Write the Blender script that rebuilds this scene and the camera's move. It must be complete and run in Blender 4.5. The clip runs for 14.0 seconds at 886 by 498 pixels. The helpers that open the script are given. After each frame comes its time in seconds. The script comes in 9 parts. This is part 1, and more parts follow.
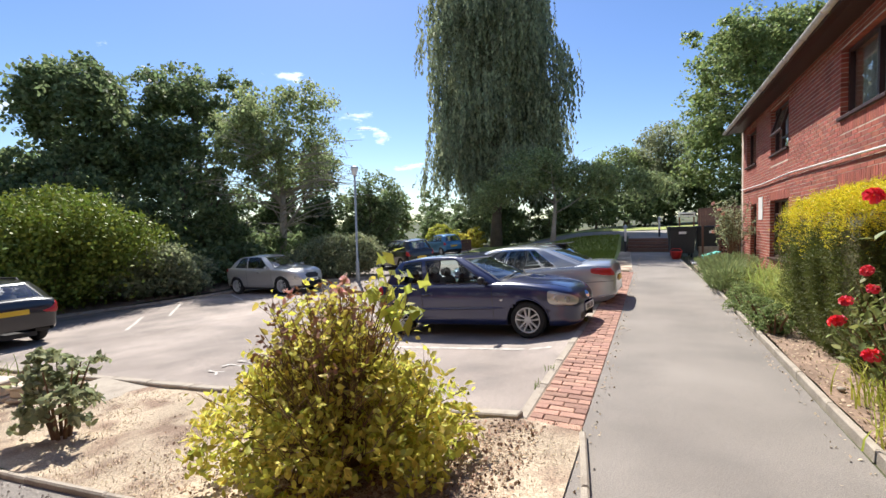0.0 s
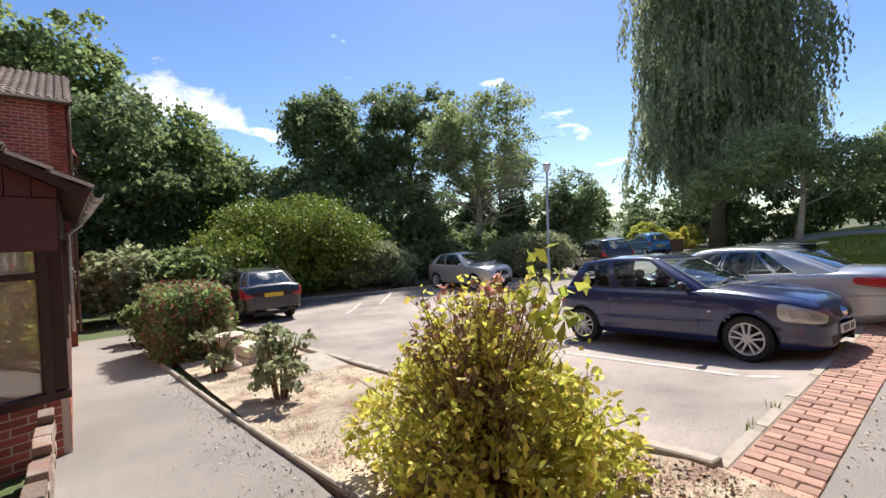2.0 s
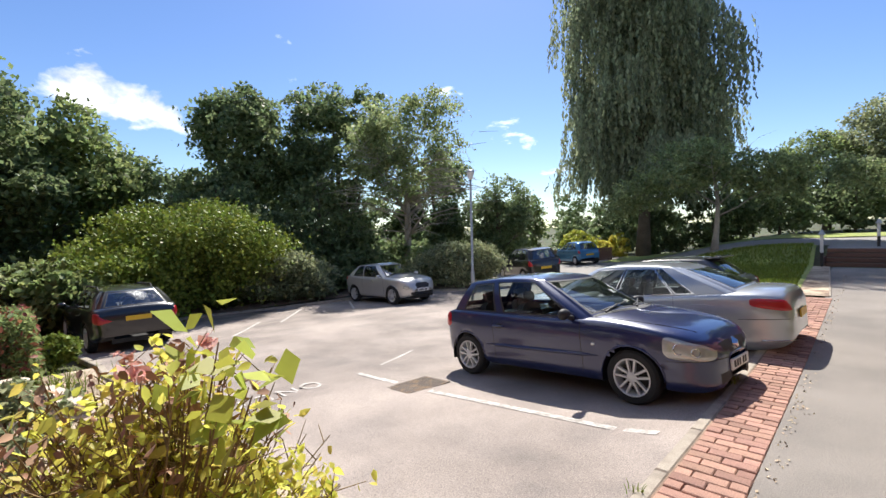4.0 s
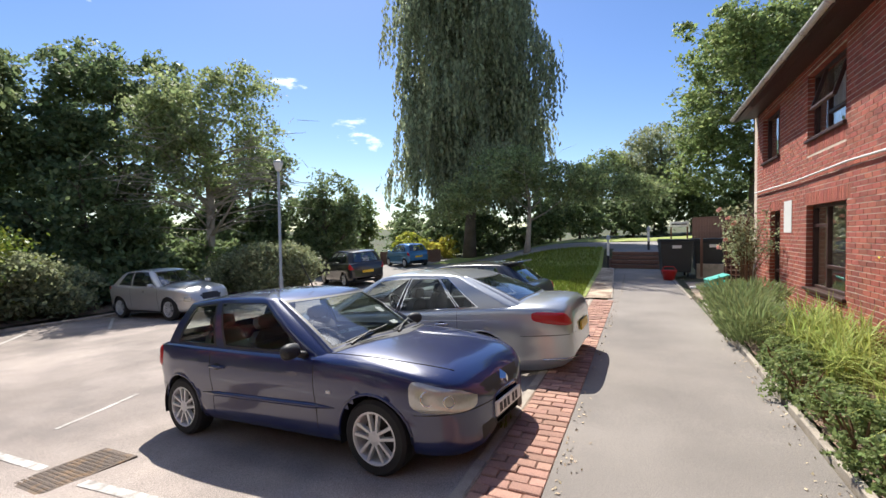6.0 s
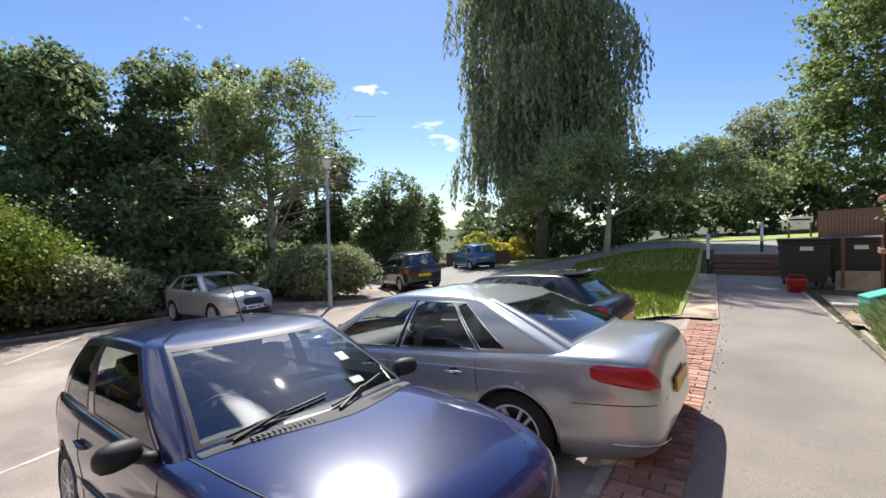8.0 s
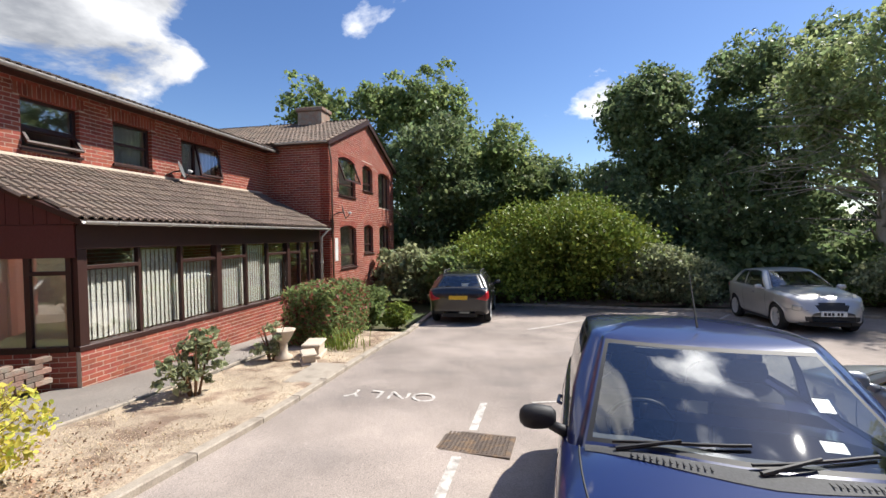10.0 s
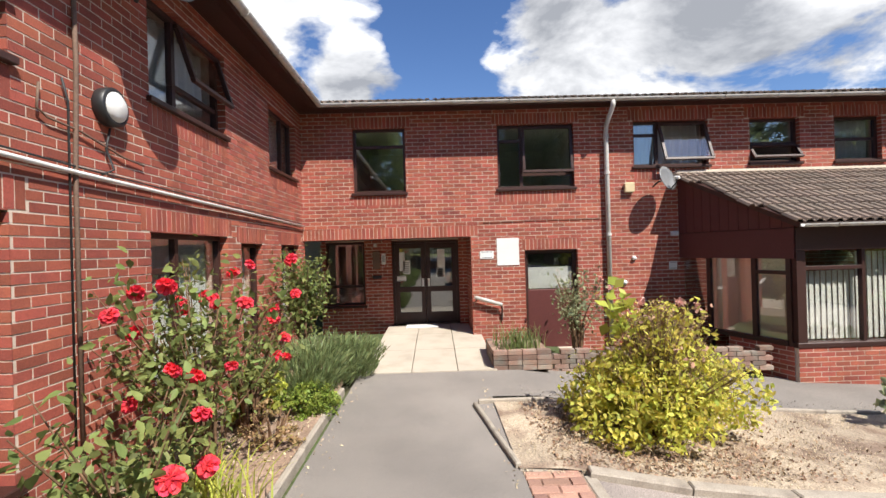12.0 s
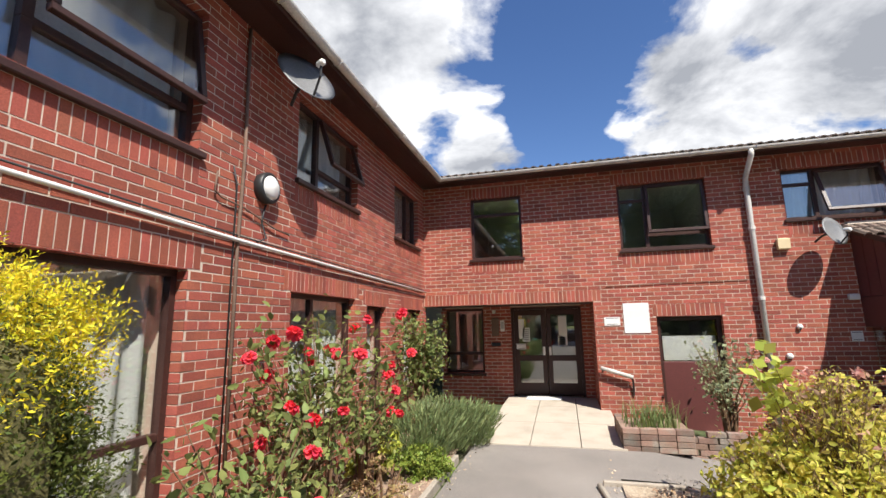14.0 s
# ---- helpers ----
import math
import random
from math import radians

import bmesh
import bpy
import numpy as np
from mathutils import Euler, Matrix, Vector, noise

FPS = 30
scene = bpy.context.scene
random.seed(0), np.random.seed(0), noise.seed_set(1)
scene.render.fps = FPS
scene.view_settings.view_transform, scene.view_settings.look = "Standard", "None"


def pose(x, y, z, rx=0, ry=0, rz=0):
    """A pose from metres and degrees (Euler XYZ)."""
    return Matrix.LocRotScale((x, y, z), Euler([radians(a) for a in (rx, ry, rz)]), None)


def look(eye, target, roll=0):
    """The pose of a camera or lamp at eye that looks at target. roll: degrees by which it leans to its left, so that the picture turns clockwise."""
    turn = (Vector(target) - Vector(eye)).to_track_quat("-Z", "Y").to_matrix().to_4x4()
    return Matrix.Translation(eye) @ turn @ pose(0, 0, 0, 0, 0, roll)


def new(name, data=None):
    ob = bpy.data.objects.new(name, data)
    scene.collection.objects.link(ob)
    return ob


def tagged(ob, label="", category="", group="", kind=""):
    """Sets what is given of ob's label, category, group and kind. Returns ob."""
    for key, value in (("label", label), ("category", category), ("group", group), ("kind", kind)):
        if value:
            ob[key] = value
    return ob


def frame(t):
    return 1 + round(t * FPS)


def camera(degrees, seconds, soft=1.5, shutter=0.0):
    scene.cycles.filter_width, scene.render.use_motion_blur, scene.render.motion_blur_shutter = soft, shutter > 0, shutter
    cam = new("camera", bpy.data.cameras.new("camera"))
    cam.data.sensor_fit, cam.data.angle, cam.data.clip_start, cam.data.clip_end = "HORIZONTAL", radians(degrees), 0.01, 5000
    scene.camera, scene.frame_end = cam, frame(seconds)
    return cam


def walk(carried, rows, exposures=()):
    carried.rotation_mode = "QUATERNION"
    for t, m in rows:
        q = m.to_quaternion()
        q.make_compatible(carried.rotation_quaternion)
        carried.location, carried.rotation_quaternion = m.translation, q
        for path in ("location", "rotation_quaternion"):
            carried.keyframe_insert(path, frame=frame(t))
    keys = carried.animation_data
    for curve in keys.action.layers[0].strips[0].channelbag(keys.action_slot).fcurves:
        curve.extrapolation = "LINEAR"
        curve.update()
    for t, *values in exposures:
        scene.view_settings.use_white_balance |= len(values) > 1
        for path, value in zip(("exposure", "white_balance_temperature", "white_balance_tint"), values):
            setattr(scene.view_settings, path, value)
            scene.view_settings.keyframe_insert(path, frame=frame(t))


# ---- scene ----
cam = camera(89.56, 14.0)
# seconds, place, yaw, pitch, roll
PATH = [
    (0.0, 0.493, 1.663, 1.611, 25.06, -2.65, -1.34),
    (0.5, 0.518, 1.702, 1.608, 32.32, -2.54, -1.31),
    (1.0, 0.557, 1.751, 1.587, 39.56, -2.5, -1.38),
    (1.5, 0.582, 1.852, 1.573, 46.02, -2.38, -1.53),
    (2.0, 0.553, 2.092, 1.567, 50.1, -2.09, -1.57),
    (2.2, 0.526, 2.237, 1.576, 51.04, -1.97, -1.55),
    (4.3, 0.553, 4.002, 1.689, 40.89, -1.44, -1.47),
    (4.5, 0.574, 4.178, 1.693, 38.91, -1.44, -1.44),
    (5.0, 0.601, 4.674, 1.664, 33.71, -1.53, -1.22),
    (5.5, 0.621, 5.19, 1.663, 28.59, -1.67, -0.97),
    (6.0, 0.577, 5.673, 1.671, 23.98, -1.76, -0.71),
    (6.5, 0.532, 6.194, 1.686, 21.0, -1.76, -0.57),
    (7.0, 0.488, 6.713, 1.698, 20.68, -1.68, -0.53),
    (7.2, 0.453, 6.901, 1.709, 21.59, -1.72, -0.53),
    (9.3, 0.198, 8.331, 1.689, 73.18, -0.82, -1.12),
    (9.5, 0.288, 8.351, 1.729, 80.81, -0.9, -0.75),
    (10.0, 0.425, 8.413, 1.728, 101.22, -1.64, -0.88),
    (10.5, 0.598, 8.446, 1.742, 121.72, -2.31, -0.93),
    (11.0, 0.668, 8.58, 1.775, 142.22, -2.57, -1.19),
    (11.5, 0.677, 8.676, 1.79, 161.93, -1.92, -1.45),
    (12.0, 0.646, 8.701, 1.791, 178.98, 0.11, -1.67),
    (12.5, 0.604, 8.691, 1.774, -169.55, 3.38, -1.6),
    (13.0, 0.55, 8.715, 1.713, -164.47, 6.74, -1.33),
    (13.5, 0.505, 8.718, 1.658, -163.86, 8.93, -1.19),
    (14.0, 0.486, 8.714, 1.649, -165.23, 9.76, -1.14),
]
walk(cam, [(t, pose(x, y, z, 90 + p, 0, yaw) @ pose(0, 0, 0, 0, 0, r)) for t, x, y, z, yaw, p, r in PATH],
     exposures=[(0.0, 0.92), (7.0, 0.9), (10.0, 0.82), (12.0, 0.82), (14.0, 0.85)])

# ---- light ----
SUN = Vector((-0.50, 0.62, 1.0)).normalized()
world = bpy.data.worlds.new("sky")
scene.world = world
world.use_nodes = True
wt = world.node_tree
wn = wt.nodes
wn.clear()
w_out = wn.new("ShaderNodeOutputWorld")
w_bg = wn.new("ShaderNodeBackground")
w_sky = wn.new("ShaderNodeTexSky")
w_sky.sky_type = "NISHITA"
w_sky.sun_disc = False
w_sky.sun_elevation = math.asin(SUN.z)
w_sky.sun_rotation = math.atan2(SUN.x, SUN.y)
w_sky.air_density, w_sky.dust_density, w_sky.ozone_density = 1.0, 0.25, 2.5
SKY_STRENGTH = 0.085
w_bg.inputs["Strength"].default_value = SKY_STRENGTH
# cumulus: broken cloud, thicker away from the sun's side
w_co = wn.new("ShaderNodeTexCoord")
w_sep = wn.new("ShaderNodeSeparateXYZ")
wt.links.new(w_co.outputs["Generated"], w_sep.inputs[0])


def wmath(op, a, b=None):
    n = wn.new("ShaderNodeMath")
    n.operation = op
    for i, v in enumerate((a, b)):
        if v is None:
            continue
        if isinstance(v, (int, float)):
            n.inputs[i].default_value = v
        else:
            wt.links.new(v, n.inputs[i])
    return n.outputs[0]


zc = wmath("ADD", wmath("MAXIMUM", w_sep.outputs["Z"], 0.0), 0.30)


def cloud_noise(lift):
    """Billowing noise on a cloud deck; lift moves the sample towards the sun."""
    comb = wn.new("ShaderNodeCombineXYZ")
    for k, (axis, push) in enumerate((("X", -0.10), ("Y", 0.13))):
        wt.links.new(wmath("ADD", wmath("DIVIDE", w_sep.outputs[axis], zc), push * lift), comb.inputs[k])
    comb.inputs[2].default_value = 4.7 + 0.12 * lift
    tex = wn.new("ShaderNodeTexNoise")
    tex.inputs["Scale"].default_value = 2.7
    tex.inputs["Detail"].default_value = 8.0
    tex.inputs["Roughness"].default_value = 0.56
    tex.inputs["Distortion"].default_value = 0.25
    wt.links.new(comb.outputs[0], tex.inputs["Vector"])
    return tex.outputs["Fac"]


# cloud banks: heading, elevation, angular radius, weight
BANKS = [(150, 36, 26, 0.46), (204, 32, 24, 0.46), (226, 30, 26, 0.46), (166, 19, 13, 0.42), (188, 18, 9, 0.36), (142, 20, 16, 0.44), (179, 26, 7, -0.50), (174, 36, 7, -0.20),
         (95, 30, 6, 0.17), (110, 23, 5, 0.20), (36, 12, 5, 0.18), (70, 14, 7, 0.30), (79, 15, 7, 0.28), (42, 60, 24, 0.40), (116, 52, 16, 0.46)]
cover = wmath("MULTIPLY_ADD", cloud_noise(0.0), 1.7)
cover.node.inputs[2].default_value = -0.57
for yaw, elev, rad, weight in BANKS:
    dot = wn.new("ShaderNodeVectorMath")
    dot.operation = "DOT_PRODUCT"
    wt.links.new(w_co.outputs["Generated"], dot.inputs[0])
    ce = math.cos(radians(elev))
    dot.inputs[1].default_value = (-math.sin(radians(yaw)) * ce, math.cos(radians(yaw)) * ce, math.sin(radians(elev)))
    near = wn.new("ShaderNodeMapRange")
    near.interpolation_type = "SMOOTHSTEP"
    near.inputs["From Min"].default_value, near.inputs["From Max"].default_value = math.cos(radians(rad)), 1.0
    near.inputs["To Min"].default_value, near.inputs["To Max"].default_value = 0.0, weight
    wt.links.new(dot.outputs["Value"], near.inputs["Value"])
    cover = wmath("ADD", cover, near.outputs[0])
w_ramp = wn.new("ShaderNodeValToRGB")
w_ramp.color_ramp.elements[0].position, w_ramp.color_ramp.elements[0].color = 0.56, (0, 0, 0, 1)
w_ramp.color_ramp.elements[1].position, w_ramp.color_ramp.elements[1].color = 0.72, (1, 1, 1, 1)
wt.links.new(cover, w_ramp.inputs[0])
# billows turned to the sun are white, thick bases grey
relief = wmath("SUBTRACT", cloud_noise(0.0), cloud_noise(1.0))
tone = wmath("ADD", wmath("MULTIPLY", relief, 3.2), wmath("MULTIPLY", cover, -1.0))
w_body = wn.new("ShaderNodeValToRGB")
w_body.color_ramp.elements[0].position, w_body.color_ramp.elements[0].color = 0.0, (2.9, 3.05, 3.4, 1)
w_body.color_ramp.elements[1].position, w_body.color_ramp.elements[1].color = 1.0, (9.2, 9.25, 9.4, 1)
wt.links.new(wmath("ADD", tone, 1.30), w_body.inputs[0])
# thin cloud scatters sunlight forwards and glows round the sun
sun_dot = wn.new("ShaderNodeVectorMath")
sun_dot.operation = "DOT_PRODUCT"
wt.links.new(w_co.outputs["Generated"], sun_dot.inputs[0])
sun_dot.inputs[1].default_value = SUN
glow = wmath("ADD", wmath("MULTIPLY", wmath("POWER", wmath("MAXIMUM", sun_dot.outputs["Value"], 0.0), 10.0), 4.5), 1.0)
w_lit = wn.new("ShaderNodeVectorMath")
w_lit.operation = "SCALE"
wt.links.new(w_body.outputs[0], w_lit.inputs[0])
wt.links.new(glow, w_lit.inputs["Scale"])
w_mix = wn.new("ShaderNodeMix")
w_mix.data_type = "RGBA"
wt.links.new(w_ramp.outputs[0], w_mix.inputs["Factor"])
w_hs = wn.new("ShaderNodeHueSaturation")
w_hs.inputs["Saturation"].default_value = 1.18
w_hs.inputs["Hue"].default_value = 0.51
wt.links.new(w_sky.outputs[0], w_hs.inputs["Color"])
wt.links.new(w_hs.outputs[0], w_mix.inputs["A"])
wt.links.new(w_lit.outputs[0], w_mix.inputs["B"])
wt.links.new(w_mix.outputs["Result"], w_bg.inputs["Color"])
wt.links.new(w_bg.outputs[0], w_out.inputs[0])

sun_data = bpy.data.lights.new("sun", "SUN")
sun_data.energy, sun_data.angle, sun_data.color = 4.6, radians(0.55), (1.0, 0.955, 0.88)
sun_lamp = new("sun", sun_data)
sun_lamp.matrix_world = look(SUN * 60, (0, 0, 0))

# ---- materials ----
MATS = {}


def material(name, base, rough=0.7, metal=0.0, vary=0.0, scale=8.0, fine=60.0, bump=0.0, bump_scale=90.0, spec=0.5,
             coat=0.0, island=0.0, piece=0.0, second=None, second_at=0.55, translucent=0.0, stretch=None, soft=0.12, hue=0.012):
    """A procedural surface: base colour, a second colour in patches, fine grain, relief; island or piece: shade by mesh island or object."""
    m = bpy.data.materials.new(name)
    m.use_nodes = True
    t, n = m.node_tree, m.node_tree.nodes
    b = n["Principled BSDF"]
    b.inputs["Roughness"].default_value = rough
    b.inputs["Metallic"].default_value = metal
    b.inputs["Specular IOR Level"].default_value = spec
    b.inputs["Coat Weight"].default_value = coat
    b.inputs["Coat Roughness"].default_value = 0.04
    co = n.new("ShaderNodeTexCoord")
    src = co.outputs["Object"]
    if stretch:
        mp = n.new("ShaderNodeMapping")
        mp.inputs["Scale"].default_value = stretch
        t.links.new(src, mp.inputs["Vector"])
        src = mp.outputs[0]

    def noise_tex(sc, detail=5.0):
        x = n.new("ShaderNodeTexNoise")
        x.inputs["Scale"].default_value = sc
        x.inputs["Detail"].default_value = detail
        t.links.new(src, x.inputs["Vector"])
        return x.outputs["Fac"]

    def rgb_mix(fac, a, bb, mode="MIX"):
        x = n.new("ShaderNodeMix")
        x.data_type, x.blend_type = "RGBA", mode
        for key, v in (("Factor", fac), ("A", a), ("B", bb)):
            if isinstance(v, (int, float)):
                x.inputs[key].default_value = v
            elif isinstance(v, tuple):
                x.inputs[key].default_value = (*v, 1)
            else:
                t.links.new(v, x.inputs[key])
        return x.outputs["Result"]

    col = base
    if second:
        r = n.new("ShaderNodeValToRGB")
        r.color_ramp.elements[0].position, r.color_ramp.elements[1].position = second_at - soft, second_at + soft
        t.links.new(noise_tex(scale, 6.0), r.inputs[0])
        col = rgb_mix(r.outputs[0], base, second)
    if vary:
        r = n.new("ShaderNodeMapRange")
        r.inputs["To Min"].default_value, r.inputs["To Max"].default_value = 1 - vary, 1 + vary
        r.inputs["From Min"].default_value, r.inputs["From Max"].default_value = 0.3, 0.7
        t.links.new(noise_tex(fine, 4.0), r.inputs["Value"])
        r2 = n.new("ShaderNodeMapRange")
        r2.inputs["To Min"].default_value, r2.inputs["To Max"].default_value = 1 - vary * 0.7, 1 + vary * 0.7
        r2.inputs["From Min"].default_value, r2.inputs["From Max"].default_value = 0.3, 0.7
        t.links.new(noise_tex(scale * 0.37, 3.0), r2.inputs["Value"])
        v = n.new("ShaderNodeVectorMath")
        v.operation = "SCALE"
        v2 = n.new("ShaderNodeVectorMath")
        v2.operation = "SCALE"
        if isinstance(col, tuple):
            v.inputs[0].default_value = col
        else:
            t.links.new(col, v.inputs[0])
        t.links.new(r.outputs[0], v.inputs["Scale"])
        t.links.new(v.outputs[0], v2.inputs[0])
        t.links.new(r2.outputs[0], v2.inputs["Scale"])
        col = v2.outputs[0]
    if island or piece:
        g = n.new("ShaderNodeNewGeometry") if island else n.new("ShaderNodeObjectInfo")
        rnd = g.outputs["Random Per Island"] if island else g.outputs["Random"]
        r = n.new("ShaderNodeMapRange")
        k = island or piece
        r.inputs["To Min"].default_value, r.inputs["To Max"].default_value = 1 - k, 1 + k
        t.links.new(rnd, r.inputs["Value"])
        hs = n.new("ShaderNodeHueSaturation")
        t.links.new(r.outputs[0], hs.inputs["Value"])
        w = n.new("ShaderNodeMath")
        w.operation = "MULTIPLY_ADD"
        w.inputs[1].default_value, w.inputs[2].default_value = hue, 0.5 - hue / 2
        fr = n.new("ShaderNodeMath")
        fr.operation = "FRACT"
        ml = n.new("ShaderNodeMath")
        ml.operation = "MULTIPLY"
        ml.inputs[1].default_value = 7.31
        t.links.new(rnd, ml.inputs[0])
        t.links.new(ml.outputs[0], fr.inputs[0])
        t.links.new(fr.outputs[0], w.inputs[0])
        t.links.new(w.outputs[0], hs.inputs["Hue"])
        if isinstance(col, tuple):
            hs.inputs["Color"].default_value = (*col, 1)
        else:
            t.links.new(col, hs.inputs["Color"])
        col = hs.outputs[0]
    if isinstance(col, tuple):
        b.inputs["Base Color"].default_value = (*col, 1)
    else:
        t.links.new(col, b.inputs["Base Color"])
    if bump:
        bp = n.new("ShaderNodeBump")
        bp.inputs["Strength"].default_value = min(1.0, bump)
        bp.inputs["Distance"].default_value = 0.004
        t.links.new(noise_tex(bump_scale, 5.0), bp.inputs["Height"])
        t.links.new(bp.outputs[0], b.inputs["Normal"])
    if translucent:
        tr = n.new("ShaderNodeBsdfTranslucent")
        if isinstance(col, tuple):
            tr.inputs["Color"].default_value = (*col, 1)
        else:
            t.links.new(col, tr.inputs["Color"])
        mx = n.new("ShaderNodeMixShader")
        mx.inputs[0].default_value = translucent
        t.links.new(b.outputs[0], mx.inputs[1])
        t.links.new(tr.outputs[0], mx.inputs[2])
        t.links.new(mx.outputs[0], n["Material Output"].inputs[0])
    MATS[name] = m
    return m


def glass_material(name, tint, gloss=1.0, base=0.06):
    """Thin pane: tinted see-through with a Fresnel reflection."""
    m = bpy.data.materials.new(name)
    m.use_nodes = True
    t, n = m.node_tree, m.node_tree.nodes
    n.remove(n["Principled BSDF"])
    tr = n.new("ShaderNodeBsdfTransparent")
    tr.inputs["Color"].default_value = (*tint, 1)
    gl = n.new("ShaderNodeBsdfGlossy")
    gl.inputs["Roughness"].default_value = 0.015
    gl.inputs["Color"].default_value = (gloss, gloss, gloss, 1)
    lw = n.new("ShaderNodeLayerWeight")
    lw.inputs["Blend"].default_value = 0.5
    pw = n.new("ShaderNodeMath")
    pw.operation = "POWER"
    pw.inputs[1].default_value = 5.0
    fr = n.new("ShaderNodeMath")
    fr.operation = "MULTIPLY_ADD"
    fr.use_clamp = True
    fr.inputs[1].default_value, fr.inputs[2].default_value = 0.9, base
    t.links.new(lw.outputs["Facing"], pw.inputs[0])
    t.links.new(pw.outputs[0], fr.inputs[0])
    mx = n.new("ShaderNodeMixShader")
    t.links.new(fr.outputs[0], mx.inputs[0])
    t.links.new(tr.outputs[0], mx.inputs[1])
    t.links.new(gl.outputs[0], mx.inputs[2])
    t.links.new(mx.outputs[0], n["Material Output"].inputs[0])
    MATS[name] = m
    return m


M_TARMAC = material("car_park_tarmac", (0.300, 0.252, 0.220), 0.92, vary=0.46, scale=1.3, fine=120, bump=1.0, bump_scale=110,
                    second=(0.235, 0.200, 0.178), second_at=0.56)
M_PATH = material("path_tarmac", (0.232, 0.206, 0.181), 0.93, vary=0.34, scale=1.1, fine=140, bump=0.8, bump_scale=130,
                  second=(0.200, 0.178, 0.158), second_at=0.56)
M_ROAD = material("road_tarmac", (0.26, 0.245, 0.23), 0.93, vary=0.12, scale=0.8, fine=120, bump=0.5)
M_SOIL = material("bed_soil", (0.30, 0.205, 0.145), 0.97, vary=0.3, scale=2.2, fine=45, bump=1.0, bump_scale=60,
                  second=(0.19, 0.125, 0.085), second_at=0.55)
M_DRY = material("dry_straw_ground", (0.43, 0.345, 0.25), 0.97, vary=0.42, scale=2.4, fine=70, bump=1.0, bump_scale=80,
                 second=(0.225, 0.155, 0.11), second_at=0.55, soft=0.08)
M_GRASSGROUND = material("lawn_ground", (0.26, 0.31, 0.08), 0.95, vary=0.25, scale=1.5, fine=50, bump=1.0, bump_scale=50,
                         second=(0.30, 0.27, 0.10), second_at=0.62)
M_WOODLAND = material("woodland_floor", (0.075, 0.065, 0.035), 0.97, vary=0.3, scale=0.7, fine=20, bump=1.0, bump_scale=20,
                      second=(0.06, 0.085, 0.025), second_at=0.5)
M_KERB = material("kerb_concrete", (0.36, 0.31, 0.25), 0.9, vary=0.2, scale=4, fine=90, bump=0.7, second=(0.24, 0.2, 0.16), second_at=0.6)
M_SLAB = material("paving_slab", (0.47, 0.41, 0.33), 0.85, vary=0.1, scale=3, fine=110, bump=0.4, second=(0.40, 0.34, 0.27), second_at=0.58)
M_PAINT_LINE = material("road_marking_paint", (0.53, 0.50, 0.46), 0.85, vary=0.2, scale=12, fine=120, bump=0.3, second=(0.31, 0.28, 0.25), second_at=0.52)
M_BRICK = material("red_brick", (0.31, 0.078, 0.048), 0.88, vary=0.18, scale=5, fine=120, bump=0.7, bump_scale=140, island=0.24,
                   second=(0.24, 0.062, 0.042), second_at=0.6)
M_BRICKP = material("red_brick_piece", (0.31, 0.078, 0.048), 0.88, vary=0.18, scale=5, fine=120, bump=0.7, bump_scale=140, piece=0.24,
                    second=(0.24, 0.062, 0.042), second_at=0.6)
M_MORTAR = material("mortar", (0.56, 0.46, 0.37), 0.95, vary=0.15, scale=5, fine=160, bump=0.6)
M_OLDBRICK = material("weathered_brick", (0.25, 0.155, 0.115), 0.93, vary=0.25, scale=6, fine=70, bump=0.8, piece=0.35,
                      second=(0.24, 0.21, 0.17), second_at=0.55)
M_BLOCK = material("paving_brick", (0.40, 0.225, 0.165), 0.9, vary=0.28, scale=4, fine=100, bump=0.9, piece=0.28,
                   second=(0.29, 0.165, 0.125), second_at=0.52)
M_BROWN = material("brown_stained_timber", (0.045, 0.019, 0.015), 0.45, vary=0.2, scale=3, fine=60, bump=0.3, spec=0.4)
M_CLAD = material("maroon_cladding", (0.10, 0.025, 0.022), 0.55, vary=0.12, scale=3, fine=50, bump=0.2)
M_UPVC = material("white_plastic", (0.72, 0.71, 0.68), 0.4, vary=0.05, scale=6, fine=80)
M_GUTTER = material("weathered_plastic_gutter", (0.55, 0.53, 0.49), 0.55, vary=0.15, scale=6, fine=50, second=(0.4, 0.37, 0.33), second_at=0.62)
M_TILE = material("concrete_roof_tile", (0.175, 0.125, 0.095), 0.93, vary=0.25, scale=3, fine=60, bump=0.8, island=0.16,
                  second=(0.12, 0.10, 0.08), second_at=0.55)
M_DARK = material("dark_interior", (0.03, 0.027, 0.025), 0.9, vary=0.1)
M_ROOMWALL = material("room_plaster", (0.45, 0.42, 0.37), 0.9, vary=0.05)
M_CURTAIN = material("net_curtain", (0.74, 0.73, 0.70), 0.9, vary=0.06, scale=12, fine=60, translucent=0.35)
M_BLIND = material("vertical_blind_fabric", (0.80, 0.77, 0.71), 0.85, vary=0.05, scale=10, fine=80, translucent=0.2)
M_TANBLIND = material("tan_roller_blind", (0.68, 0.49, 0.35), 0.85, vary=0.06)
M_PANE = glass_material("window_glass", (0.90, 0.92, 0.91), 1.0, 0.16)
M_BLACKMETAL = material("black_painted_metal", (0.02, 0.02, 0.021), 0.45, vary=0.1)
M_GREYMETAL = material("galvanised_steel", (0.42, 0.43, 0.43), 0.5, 0.6, vary=0.12, scale=5, fine=60)
M_DISH = material("grey_dish_steel", (0.20, 0.20, 0.20), 0.45, 0.2, vary=0.15, scale=5, fine=50)
M_RUST = material("rusty_cable", (0.16, 0.10, 0.07), 0.8, vary=0.2)
